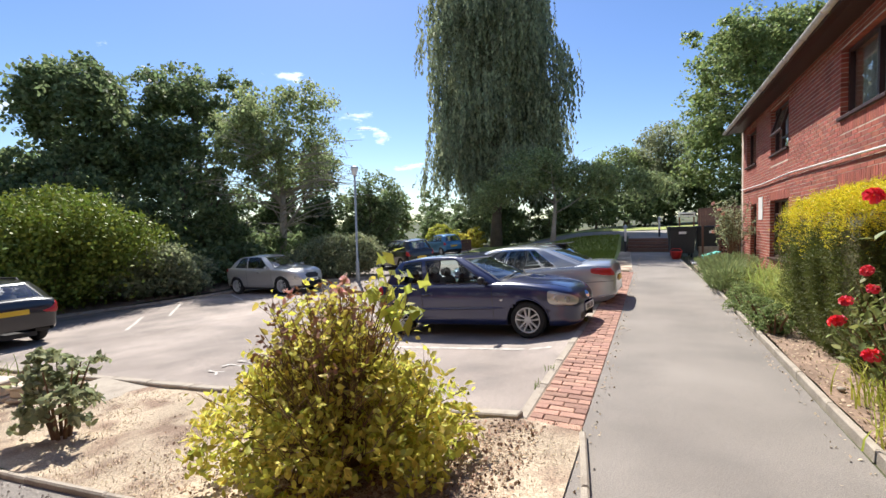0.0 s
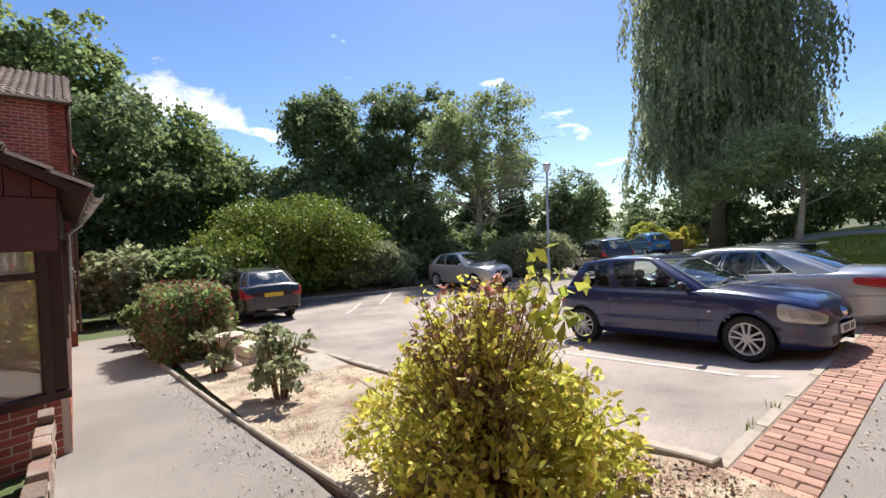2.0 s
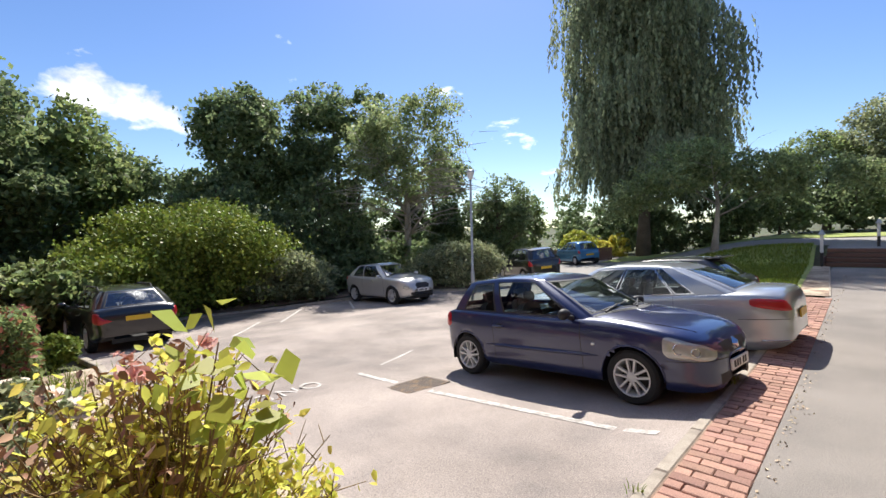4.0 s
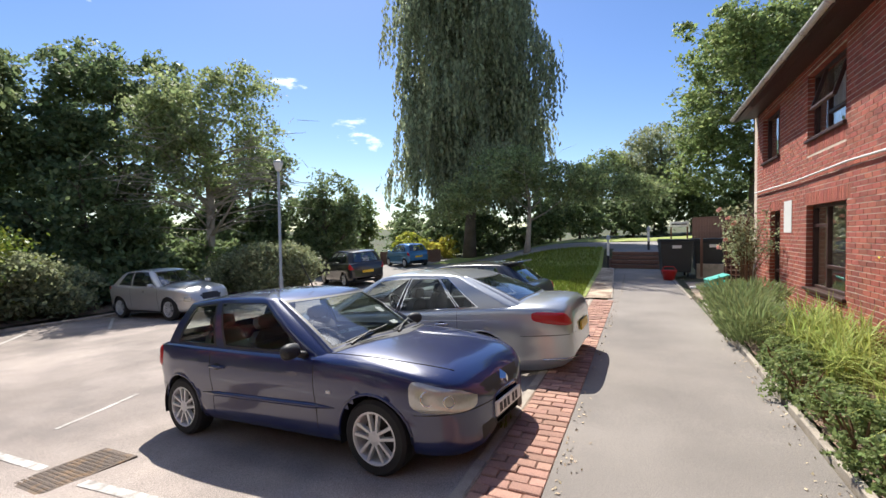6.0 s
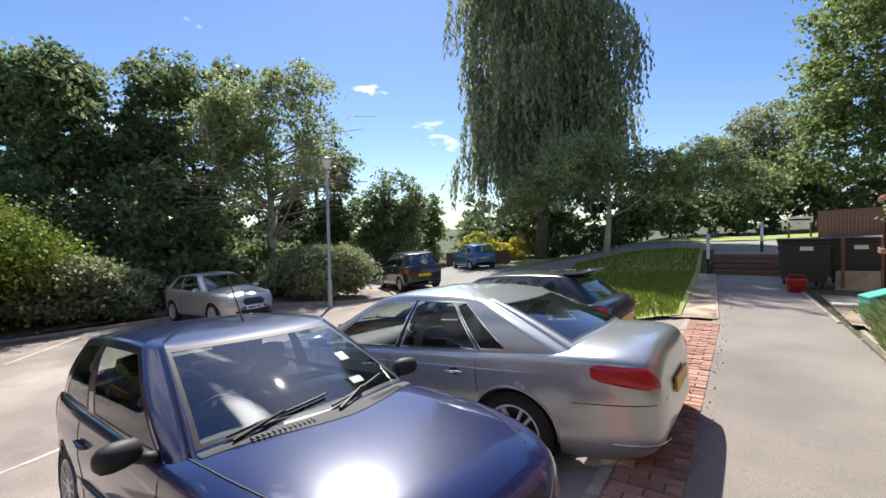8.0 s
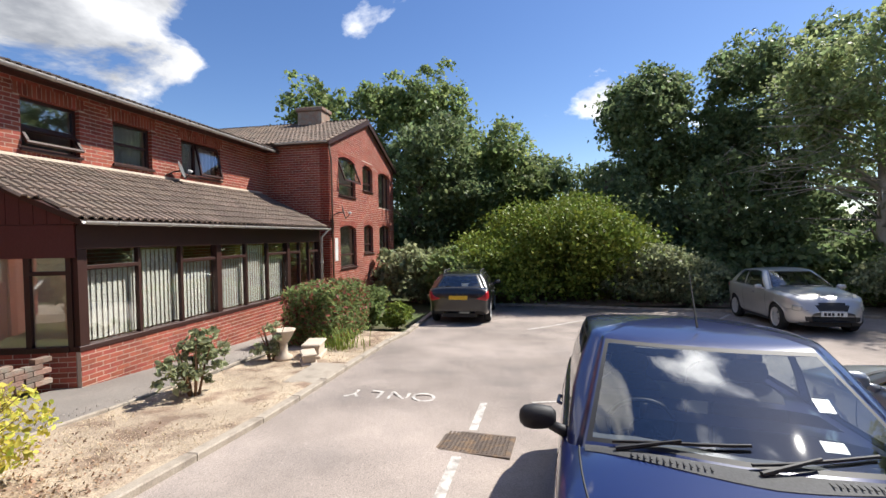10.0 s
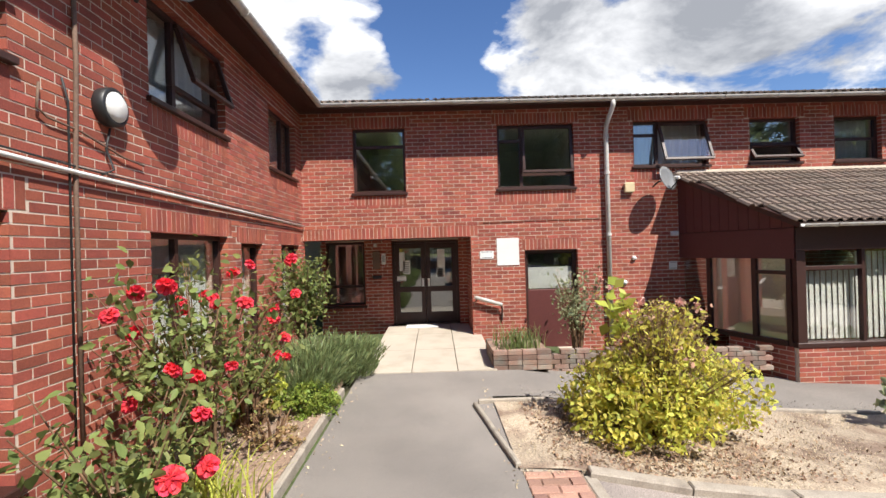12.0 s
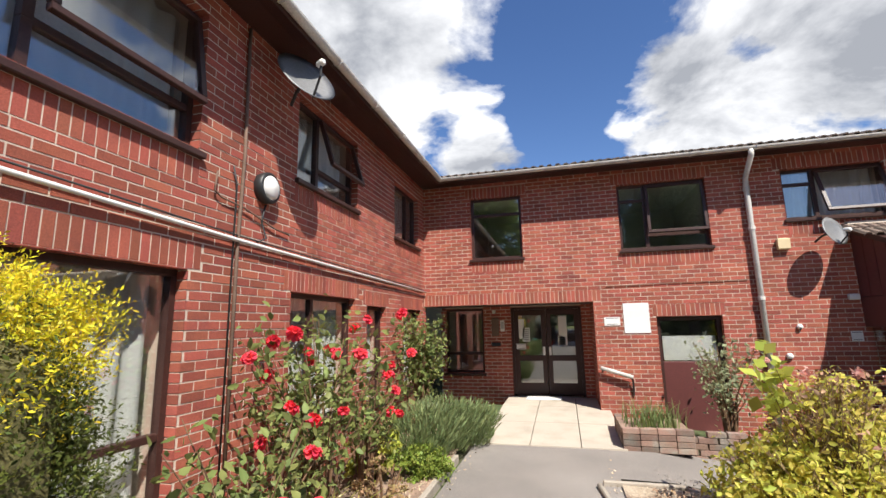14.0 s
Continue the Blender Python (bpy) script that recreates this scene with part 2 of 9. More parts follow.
M_STONE = material("cast_stone", (0.55, 0.46, 0.36), 0.9, vary=0.15, scale=6, fine=80, bump=0.6)
M_BARK = material("bark", (0.13, 0.10, 0.075), 0.95, vary=0.3, scale=6, fine=30, bump=1.0, bump_scale=30)
M_TWIG = material("brown_twig", (0.17, 0.095, 0.05), 0.9, vary=0.3, scale=8, fine=40)
M_DEADWOOD = material("grey_dead_branch", (0.33, 0.29, 0.24), 0.9, vary=0.2, scale=8, fine=40)
M_FENCE = material("brown_fence_board", (0.16, 0.085, 0.06), 0.85, vary=0.25, scale=3, fine=40, bump=0.5)


def leaf(name, col, k=0.38, trans=0.35, rough=0.5):
    return material(name, col, rough, island=k, translucent=trans, spec=0.22, vary=0.15, scale=1.2, fine=6, hue=0.05)


M_L_DARK = leaf("leaf_dark_green", (0.178, 0.232, 0.108), trans=0.52)
M_L_MID = leaf("leaf_mid_green", (0.225, 0.285, 0.110), trans=0.55)
M_L_BIRCH = leaf("leaf_birch", (0.265, 0.30, 0.185), trans=0.50)
M_L_SILVER = leaf("leaf_grey_green", (0.31, 0.34, 0.19), trans=0.45)
M_L_BRIGHT = leaf("leaf_bright_green", (0.20, 0.255, 0.045), trans=0.24)
M_L_ROSE = leaf("leaf_rose", (0.20, 0.235, 0.075), 0.45, 0.4)
M_L_ASH = leaf("leaf_ash", (0.28, 0.335, 0.15), trans=0.55)
M_L_YELLOW = leaf("leaf_golden_yellow", (0.68, 0.63, 0.13), 0.3, 0.5)
M_L_YGREEN = leaf("leaf_yellow_green", (0.42, 0.44, 0.08), 0.35, 0.4)
M_L_CONIFER = leaf("needle_yellow", (0.72, 0.62, 0.04), 0.35, 0.3)
M_L_CONDARK = leaf("needle_dark_green", (0.105, 0.125, 0.028), 0.4, 0.3)
M_L_GREY = leaf("leaf_lavender_grey", (0.22, 0.27, 0.115), 0.3, 0.4)
M_L_RED = leaf("leaf_reddish", (0.30, 0.12, 0.075), 0.35, 0.3)
M_ROSE = material("rose_petal", (0.78, 0.05, 0.085), 0.6, island=0.3, translucent=0.3)
M_ROSEPINK = material("rose_petal_faded", (0.75, 0.42, 0.36), 0.6, island=0.25, translucent=0.3)
M_TYRE = material("tyre_rubber", (0.018, 0.018, 0.018), 0.85, vary=0.1)
M_RIM = material("alloy_rim", (0.62, 0.62, 0.62), 0.4, 0.35, vary=0.05)
M_RUBBER = material("black_trim_plastic", (0.022, 0.022, 0.023), 0.6, vary=0.08)
M_CHROME = material("chrome", (0.75, 0.75, 0.75), 0.12, 1.0)
M_CARGLASS = glass_material("car_glass", (0.74, 0.80, 0.79), 1.0, 0.04)
M_SCREEN = glass_material("windscreen_glass", (0.74, 0.80, 0.79), 1.0, 0.17)
M_LAMPGLASS = material("headlamp_lens", (0.48, 0.48, 0.45), 0.18, 0.35, vary=0.05, coat=0.6)
M_TAIL = material("tail_lamp_red", (0.42, 0.008, 0.014), 0.3, coat=0.4)
M_PLATEW = material("white_number_plate", (0.78, 0.78, 0.74), 0.4)
M_PLATEY = material("yellow_number_plate", (0.72, 0.45, 0.03), 0.4)
M_INK = material("black_ink", (0.02, 0.02, 0.02), 0.6)
M_SEAT = material("car_seat_cloth", (0.10, 0.10, 0.105), 0.9, vary=0.1)

# ---- building tools ----
class Geo:
    """Collects vertices and faces, and links them as one mesh object."""

    def __init__(self):
        self.v, self.f = [], []

    def add(self, verts, faces):
        k = len(self.v)
        self.v.extend(tuple(p) for p in verts)
        self.f.extend(tuple(i + k for i in q) for q in faces)
        return self

    def box(self, x0, y0, z0, x1, y1, z1, m=None, bevel=0.0):
        x0, x1, y0, y1, z0, z1 = min(x0, x1), max(x0, x1), min(y0, y1), max(y0, y1), min(z0, z1), max(z0, z1)
        if bevel:
            b = min(bevel, (x1 - x0) * 0.45, (y1 - y0) * 0.45, (z1 - z0) * 0.45)
            vs = [Vector(p) for p in ((x0, y0), (x1, y0), (x1, y1), (x0, y1))]
            rings = []
            for z, i in ((z0, b), (z0 + b, 0), (z1 - b, 0), (z1, b)):
                rings.append([(x0 + i, y0 + i, z), (x1 - i, y0 + i, z), (x1 - i, y1 - i, z), (x0 + i, y1 - i, z)])
            pts = [p for r in rings for p in r]
            fs = [(3, 2, 1, 0), (12, 13, 14, 15)]
            for r in range(3):
                for j in range(4):
                    a, c = r * 4 + j, r * 4 + (j + 1) % 4
                    fs.append((a, c, c + 4, a + 4))
        else:
            pts = [(x0, y0, z0), (x1, y0, z0), (x1, y1, z0), (x0, y1, z0), (x0, y0, z1), (x1, y0, z1), (x1, y1, z1), (x0, y1, z1)]
            fs = [(3, 2, 1, 0), (4, 5, 6, 7), (0, 1, 5, 4), (1, 2, 6, 5), (2, 3, 7, 6), (3, 0, 4, 7)]
        if m is not None:
            pts = [tuple(m @ Vector(p)) for p in pts]
        return self.add(pts, fs)

    def tube(self, pts, radii, n=8, caps=True):
        pts = [Vector(p) for p in pts]
        if isinstance(radii, (int, float)):
            radii = [radii] * len(pts)
        vs, fs = [], []
        prev = None
        for i, p in enumerate(pts):
            d = (pts[min(i + 1, len(pts) - 1)] - pts[max(i - 1, 0)]).normalized()
            a = prev - d * prev.dot(d) if prev is not None else d.orthogonal()
            if a.length < 1e-4:
                a = d.orthogonal()
            a.normalize()
            prev = a
            b = d.cross(a)
            for j in range(n):
                t = 2 * math.pi * j / n
                vs.append(p + (a * math.cos(t) + b * math.sin(t)) * radii[i])
        for i in range(len(pts) - 1):
            for j in range(n):
                a, c = i * n + j, i * n + (j + 1) % n
                fs.append((a, c, c + n, a + n))
        if caps:
            fs.append(tuple(reversed(range(n))))
            fs.append(tuple(range((len(pts) - 1) * n, len(pts) * n)))
        return self.add(vs, fs)

    def lathe(self, profile, n=24, m=None, closed=False):
        """Turns (r, z) pairs about z."""
        vs, fs = [], []
        for r, z in profile:
            for j in range(n):
                t = 2 * math.pi * j / n
                p = Vector((r * math.cos(t), r * math.sin(t), z))
                vs.append(m @ p if m is not None else p)
        k = len(profile)
        for i in range(k if closed else k - 1):
            i2 = (i + 1) % k
            for j in range(n):
                fs.append((i * n + j, i * n + (j + 1) % n, i2 * n + (j + 1) % n, i2 * n + j))
        return self.add(vs, fs)

    def make(self, name, mat, parent=None, label="", smooth=False, m=None):
        me = bpy.data.meshes.new(name)
        me.from_pydata(self.v, [], self.f)
        me.materials.append(mat)
        if smooth:
            me.polygons.foreach_set("use_smooth", [True] * len(me.polygons))
        me.update()
        ob = new(name, me)
        if m is not None:
            ob.matrix_world = m
        if parent is not None:
            ob.parent = parent
        if label:
            tagged(ob, label)
        return ob


def thing(name, m, label, category, group="", kind=""):
    ob = new(name)
    ob.matrix_world = m
    return tagged(ob, label, category, group, kind)


def lerp(a, b, t):
    return a + (b - a) * t


def sstep(a, b, x):
    t = min(1.0, max(0.0, (x - a) / (b - a)))
    return t * t * (3 - 2 * t)


def interp(x, pts):
    if x <= pts[0][0]:
        return pts[0][1]
    for (a, u), (b, v) in zip(pts, pts[1:]):
        if x <= b:
            return lerp(u, v, (x - a) / (b - a))
    return pts[-1][1]


# ---- lie of the land ----
def path_z(y):
    return interp(y, [(10, 0.0), (24.6, 0.28), (60, 0.28)])


def ground_z(x, y):
    """The ground: level along the wing, falling west across the car park, rising north to the road."""
    east = interp(y, [(10, 0.0), (24.6, 0.28), (26.2, 0.92), (60, 1.9), (200, 4.0)]) + 0.04 * max(0.0, x - 1.0) * sstep(24, 34, y)
    fall = interp(x, [(-60, -1.2), (-16, -0.95), (-12.5, -0.82), (-4.3, -0.35), (-1.2, -0.11), (-0.6, -0.05), (0.0, 0.0), (60, 0.0)])
    fall += interp(y, [(7.5, 0.0), (9.0, -0.06), (12.0, -0.13), (16.0, -0.13), (19, -0.05)]) * sstep(-0.4, -0.9, x) * sstep(-11, -7, x)
    west = fall + 0.035 * max(0.0, min(y, 60) - 16.0) + 0.02 * max(0.0, y - 60)
    k = sstep(22, 30, y)
    return lerp(west, east, sstep(lerp(lerp(-1.0, -4.8, sstep(15.5, 18.5, y)), -10.5, k), lerp(-0.4, -2.5, k), x))


def sheet(name, mat, xs, ys, lift, label, category, kind="structure", rough=0.0, edge=None, thick=0.0):
    """A piece of ground laid on the terrain. edge(x, y) shifts the border points."""
    g = Geo()
    vs, fs = [], []
    for y in ys:
        for x in xs:
            px, py = edge(x, y) if edge else (x, y)
            z = ground_z(px, py) + lift
            if rough:
                z += rough * (noise.noise((px * 1.7, py * 1.7, 3.1)) + 0.5 * noise.noise((px * 5, py * 5, 1.0)))
            vs.append((px, py, z))
    w = len(xs)
    for j in range(len(ys) - 1):
        for i in range(w - 1):
            fs.append((j * w + i, j * w + i + 1, (j + 1) * w + i + 1, (j + 1) * w + i))
    if thick:
        k = len(vs)
        border = [(i, 0) for i in range(w)] + [(w - 1, j) for j in range(1, len(ys))] + [(i, len(ys) - 1) for i in range(w - 2, -1, -1)] + [(0, j) for j in range(len(ys) - 2, 0, -1)]
        ids = [j * w + i for i, j in border]
        vs += [(vs[i][0], vs[i][1], vs[i][2] - thick) for i in ids]
        n = len(ids)
        fs += [(ids[(q + 1) % n], ids[q], k + q, k + (q + 1) % n) for q in range(n)]
    g.add(vs, fs)
    return tagged(g.make(name, mat, smooth=True), label, category, kind=kind)


def steps_of(a, b, d):
    n = max(1, round(abs(b - a) / d))
    return [lerp(a, b, i / n) for i in range(n + 1)]


WING_X = 3.20      # face of the east wing
KERB_Y = 5.42      # south edge of the car park


def south_edge(x, y):
    """Car park's south edge runs a little askew."""
    if y < KERB_Y + 0.01:
        return x, KERB_Y + interp(x, [(-12, -0.15), (-9, -0.1), (-4, 0.05), (-2.0, 0.05), (-0.5, -0.12)])
    return x, y


far = [-900, -300, -120, -70, -50, -40]
sheet("ground", M_WOODLAND, far + steps_of(-36, 12, 1.0) + [16, 24, 40, 70, 120, 300, 900],
      [-900, -300, -100, -50, -30, -20] + steps_of(-14, 62, 1.0) + [70, 90, 130, 200, 400, 900], -0.05,
      "dark woodland and garden ground reaching into the distance", "ground")
sheet("car_park", M_TARMAC, steps_of(-16.7, -0.50, 0.7), [KERB_Y] + steps_of(KERB_Y + 0.6, 24.0, 0.8), 0.004,
      "sun-bleached grey tarmac car park with faded markings", "car park", edge=south_edge)
sheet("road", M_ROAD, steps_of(-16.0, -4.0, 0.8), steps_of(23.9, 38.0, 1.2), 0.012, "pale grey tarmac access road running uphill", "road")


def upper_edge(x, y):
    return x, y + 0.25 * x + interp(x, [(-4, 0.5), (-1, 0.0), (30, 0.0)])


sheet("road_upper", M_ROAD, steps_of(-4.6, 30.0, 1.0), steps_of(27.4, 33.5, 0.8), 0.02, "pale grey tarmac lane crossing above the steps", "road",
      edge=upper_edge)
sheet("landing_path", M_ROAD, steps_of(-0.55, 1.35, 0.3), steps_of(25.9, 28.2, 0.4), 0.016, "short tarmac landing at the top of the steps", "path")


def path_edge(x, y):
    s = interp(y, [(12, 0.0), (24.5, -0.40)])
    if y < 3.6 and x < 0.3:
        return x + (3.6 - y) * 0.02, y
    return x + s * 0.9, y


sheet("path", M_PATH, steps_of(0.0, 1.80, 0.3), steps_of(2.15, 24.5, 0.5), 0.008, "grey tarmac footpath beside the brick wing", "path", edge=path_edge)
sheet("path_west", M_PATH, steps_of(-13.5, 0.05, 0.6), steps_of(1.75, 3.35, 0.4), 0.003, "grey tarmac side path along the sun room", "path",
      edge=lambda x, y: (x, y + interp(x, [(-13, -0.15), (-5, 0.0), (-3, 0.05), (0, -0.05)]) if y > 2.6 else y))
sheet("front_bed", M_DRY, steps_of(-10.4, 0.02, 0.35), steps_of(3.42, 5.25, 0.25), 0.02, "dry straw-strewn planting bed", "planting bed", rough=0.025,
      edge=lambda x, y: (x, y + interp(x, [(-10, 0.05), (-4, 0.15), (-1.5, 0.12), (0, -0.12)]) * sstep(3.4, 5.25, y)))
sheet("wing_bed", M_SOIL, steps_of(1.93, WING_X, 0.25), steps_of(1.4, 16.6, 0.4), 0.03, "bare brown soil bed below the wing wall", "planting bed", rough=0.03)
sheet("bin_bed", M_DRY, steps_of(1.75, WING_X, 0.3), steps_of(17.1, 20.5, 0.4), 0.02, "dry worn ground before the bin store", "planting bed", rough=0.02)
sheet("lawn", M_GRASSGROUND, steps_of(-5.2, -0.50, 0.35), steps_of(16.8, 27.0, 0.5), 0.05, "sunlit rough grass bank beside the path", "lawn", rough=0.03,
      edge=lambda x, y: (x + interp(y, [(12, 0.0), (24.5, -0.36), (27, -0.4)]), y))
sheet("verge", M_GRASSGROUND, steps_of(-12, 30, 1.0), steps_of(33.7, 38.5, 0.8), 0.05, "grass verge along the upper lane", "lawn", rough=0.04, edge=upper_edge)
sheet("west_bank", M_SOIL, steps_of(-20, -16.75, 0.5), steps_of(3.5, 20.0, 0.7), 0.06, "bare leaf-strewn bank beside the car park", "planting bed", rough=0.06)


def kerb_run(name, pts, w, h, label, piece=0.9, mat=None):
    """A line of kerb stones, each one an object with bevelled edges."""
    root = tagged(new(name), label, "kerb", kind="structure")
    g0 = Geo().box(-piece / 2 + 0.004, -w / 2, -0.12, piece / 2 - 0.004, w / 2, 0.0, bevel=0.012)
    base = None
    for (x0, y0), (x1, y1) in zip(pts, pts[1:]):
        L = math.hypot(x1 - x0, y1 - y0)
        n = max(1, round(L / piece))
        for i in range(n):
            t = (i + 0.5) / n
            x, y = lerp(x0, x1, t), lerp(y0, y1, t)
            a = math.atan2(y1 - y0, x1 - x0)
            e = 0.4
            sl = math.atan2(ground_z(x + e * math.cos(a), y + e * math.sin(a)) - ground_z(x - e * math.cos(a), y - e * math.sin(a)), 2 * e)
            m = Matrix.Translation((x, y, ground_z(x, y) + h + random.uniform(-0.006, 0.006))) @ Euler((random.uniform(-0.02, 0.02), -sl, a + random.uniform(-0.008, 0.008))).to_matrix().to_4x4() @ Matrix.Diagonal((L / n / piece, 1, 1, 1))
            if base is None:
                base = g0.make("kerb_stone", mat or M_KERB, root)
                ob = base
            else:
                ob = new("kerb_stone", base.data)
                ob.parent = root
            ob.matrix_world = m
    return root


def front_y(x):
    return south_edge(x, KERB_Y)[1]


kerb_run("kerb_car_park", [(x, front_y(x) - 0.06) for x in (-0.5, -2.0, -4.0, -6.5, -9.0)] + [(-10.3, 5.35), (-11.0, 5.3)], 0.12, 0.07, "weathered concrete kerb edging the dry bed")
kerb_run("kerb_bricks", [(-0.5, 5.25), (-0.5, 16.6)], 0.10, 0.012, "flush concrete kerb beside the brick paving")
kerb_run("kerb_brick_end", [(-0.5, 5.17), (0.02, 5.12)], 0.05, 0.02, "thin concrete edging at the end of the paving")
kerb_run("edging_bed_east", [(0.02, 5.1), (0.24, 3.62)], 0.05, 0.05, "thin concrete edging strip of the dry bed")
kerb_run("edging_bed_south", [(0.2, 3.55), (-3.0, 3.42), (-6.0, 3.30), (-10.2, 3.15)], 0.05, 0.05, "thin concrete edging strip along the side path")
kerb_run("edging_wing_bed", [(1.90, 2.9), (1.87, 10.0), (1.80, 16.6)], 0.06, 0.05, "pale concrete edging strip along the wing bed")
kerb_run("edging_lawn", [(-0.06, 16.8), (-0.42, 24.4)], 0.06, 0.03, "pale concrete edging beside the lawn")
kerb_run("kerb_west", [(-11.0, 5.3), (-16.6, 5.0), (-16.7, 9.0), (-16.0, 13.0), (-15.9, 16.5), (-14.2, 18.2), (-11.2, 19.2), (-10.4, 20.4), (-11.5, 21.4)], 0.13, 0.09, "weathered concrete kerb round the car park's far side")
kerb_run("edging_bin_bed", [(1.62, 17.2), (1.45, 21.0)], 0.06, 0.04, "worn concrete edging before the bin store")

# brick paving strip, one object a block
paving = tagged(new("brick_paving"), "worn red brick paving strip between kerb and footpath", "paving", kind="structure")
block = None
for j in range(int((16.6 - 5.17) / 0.109)):
    y = 5.17 + 0.055 + j * 0.109
    for i in range(2):
        off = 0.11 if j % 2 else 0.0
        spans = ((-0.435, -0.222), (-0.214, -0.004)) if j % 2 == 0 else ((-0.435, -0.332), (-0.324, -0.112), (-0.104, -0.004))
        if i:
            continue
        for a, b in spans:
            if block is None:
                block = Geo().box(-0.1, -0.05, -0.05, 0.1, 0.05, 0.0, bevel=0.007).make("paving_brick", M_BLOCK, paving)
                ob = block
            else:
                ob = new("paving_brick", block.data)
                ob.parent = paving
            x = (a + b) / 2
            ob.matrix_world = Matrix.Translation((x, y, ground_z(x, y) + 0.018 + random.uniform(-0.005, 0.005))) @ Euler((random.uniform(-0.02, 0.02), random.uniform(-0.02, 0.02), random.uniform(-0.025, 0.025))).to_matrix().to_4x4() @ Matrix.Diagonal(((b - a) / 0.2, 0.100 / 0.1, 1, 1))
sheet("paving_bedding", M_SOIL, [-0.46, -0.2, 0.0], steps_of(5.15, 16.6, 0.5), 0.004, "dusty sand bedding under the paving bricks", "paving")

# entrance apron of large slabs, sloping up to the doors
apron = tagged(new("entrance_apron"), "pale concrete slab apron rising to the entrance doors", "paving", kind="structure")


def apron_z(y):
    return interp(y, [(-1.5, 0.13), (0.2, 0.13), (2.2, 0.02)])


xs_a, ys_a = [-0.22, 0.36, 1.04, 1.72], [-1.42, -0.2, 1.0, 2.18]
for i in range(3):
    for j in range(3):
        x0, x1, y0, y1 = xs_a[i] + 0.006, xs_a[i + 1] - 0.006, ys_a[j] + 0.006, ys_a[j + 1] - 0.006
        g = Geo()
        top = [(x0, y0, apron_z(y0)), (x1, y0, apron_z(y0)), (x1, y1, apron_z(y1)), (x0, y1, apron_z(y1))]
        low = [(x, y, z - 0.2) for x, y, z in top]
        g.add(top + low, [(0, 1, 2, 3), (7, 6, 5, 4), (0, 4, 5, 1), (1, 5, 6, 2), (2, 6, 7, 3), (3, 7, 4, 0)])
        g.make("paving_slab", M_SLAB, apron)

# painted lines of the bays
lines = [((-0.75, 7.70), (-3.55, 7.72), 0.09), ((-4.25, 7.78), (-5.2, 7.80), 0.09), ((-0.75, 10.35), (-5.3, 10.4), 0.09), ((-0.75, 13.0), (-5.3, 13.05), 0.09),
         ((-11.4, 8.3), (-13.4, 9.9), 0.08), ((-12.6, 10.2), (-15.0, 12.2), 0.08), ((-13.0, 13.2), (-15.3, 14.6), 0.08), ((-5.4, 8.4), (-5.9, 9.6), 0.05)]
for k, ((x0, y0), (x1, y1), w) in enumerate(lines):
    g = Geo()
    n = 8
    dx, dy = x1 - x0, y1 - y0
    L = math.hypot(dx, dy)
    nx, ny = -dy / L * w / 2, dx / L * w / 2
    vs = []
    for i in range(n + 1):
        t = i / n
        x, y = x0 + dx * t, y0 + dy * t
        for s in (-1, 1):
            vs.append((x + nx * s, y + ny * s, ground_z(x, y) + 0.011))
    g.add(vs, [(2 * i + 1, 2 * i, 2 * i + 2, 2 * i + 3) for i in range(n)])
    tagged(g.make("bay_line", M_PAINT_LINE), "worn white painted parking bay line on tarmac", "road marking", "bay lines", "structure")

# ---- brick walls ----
COURSE, BRICK_L = 0.075, 0.225


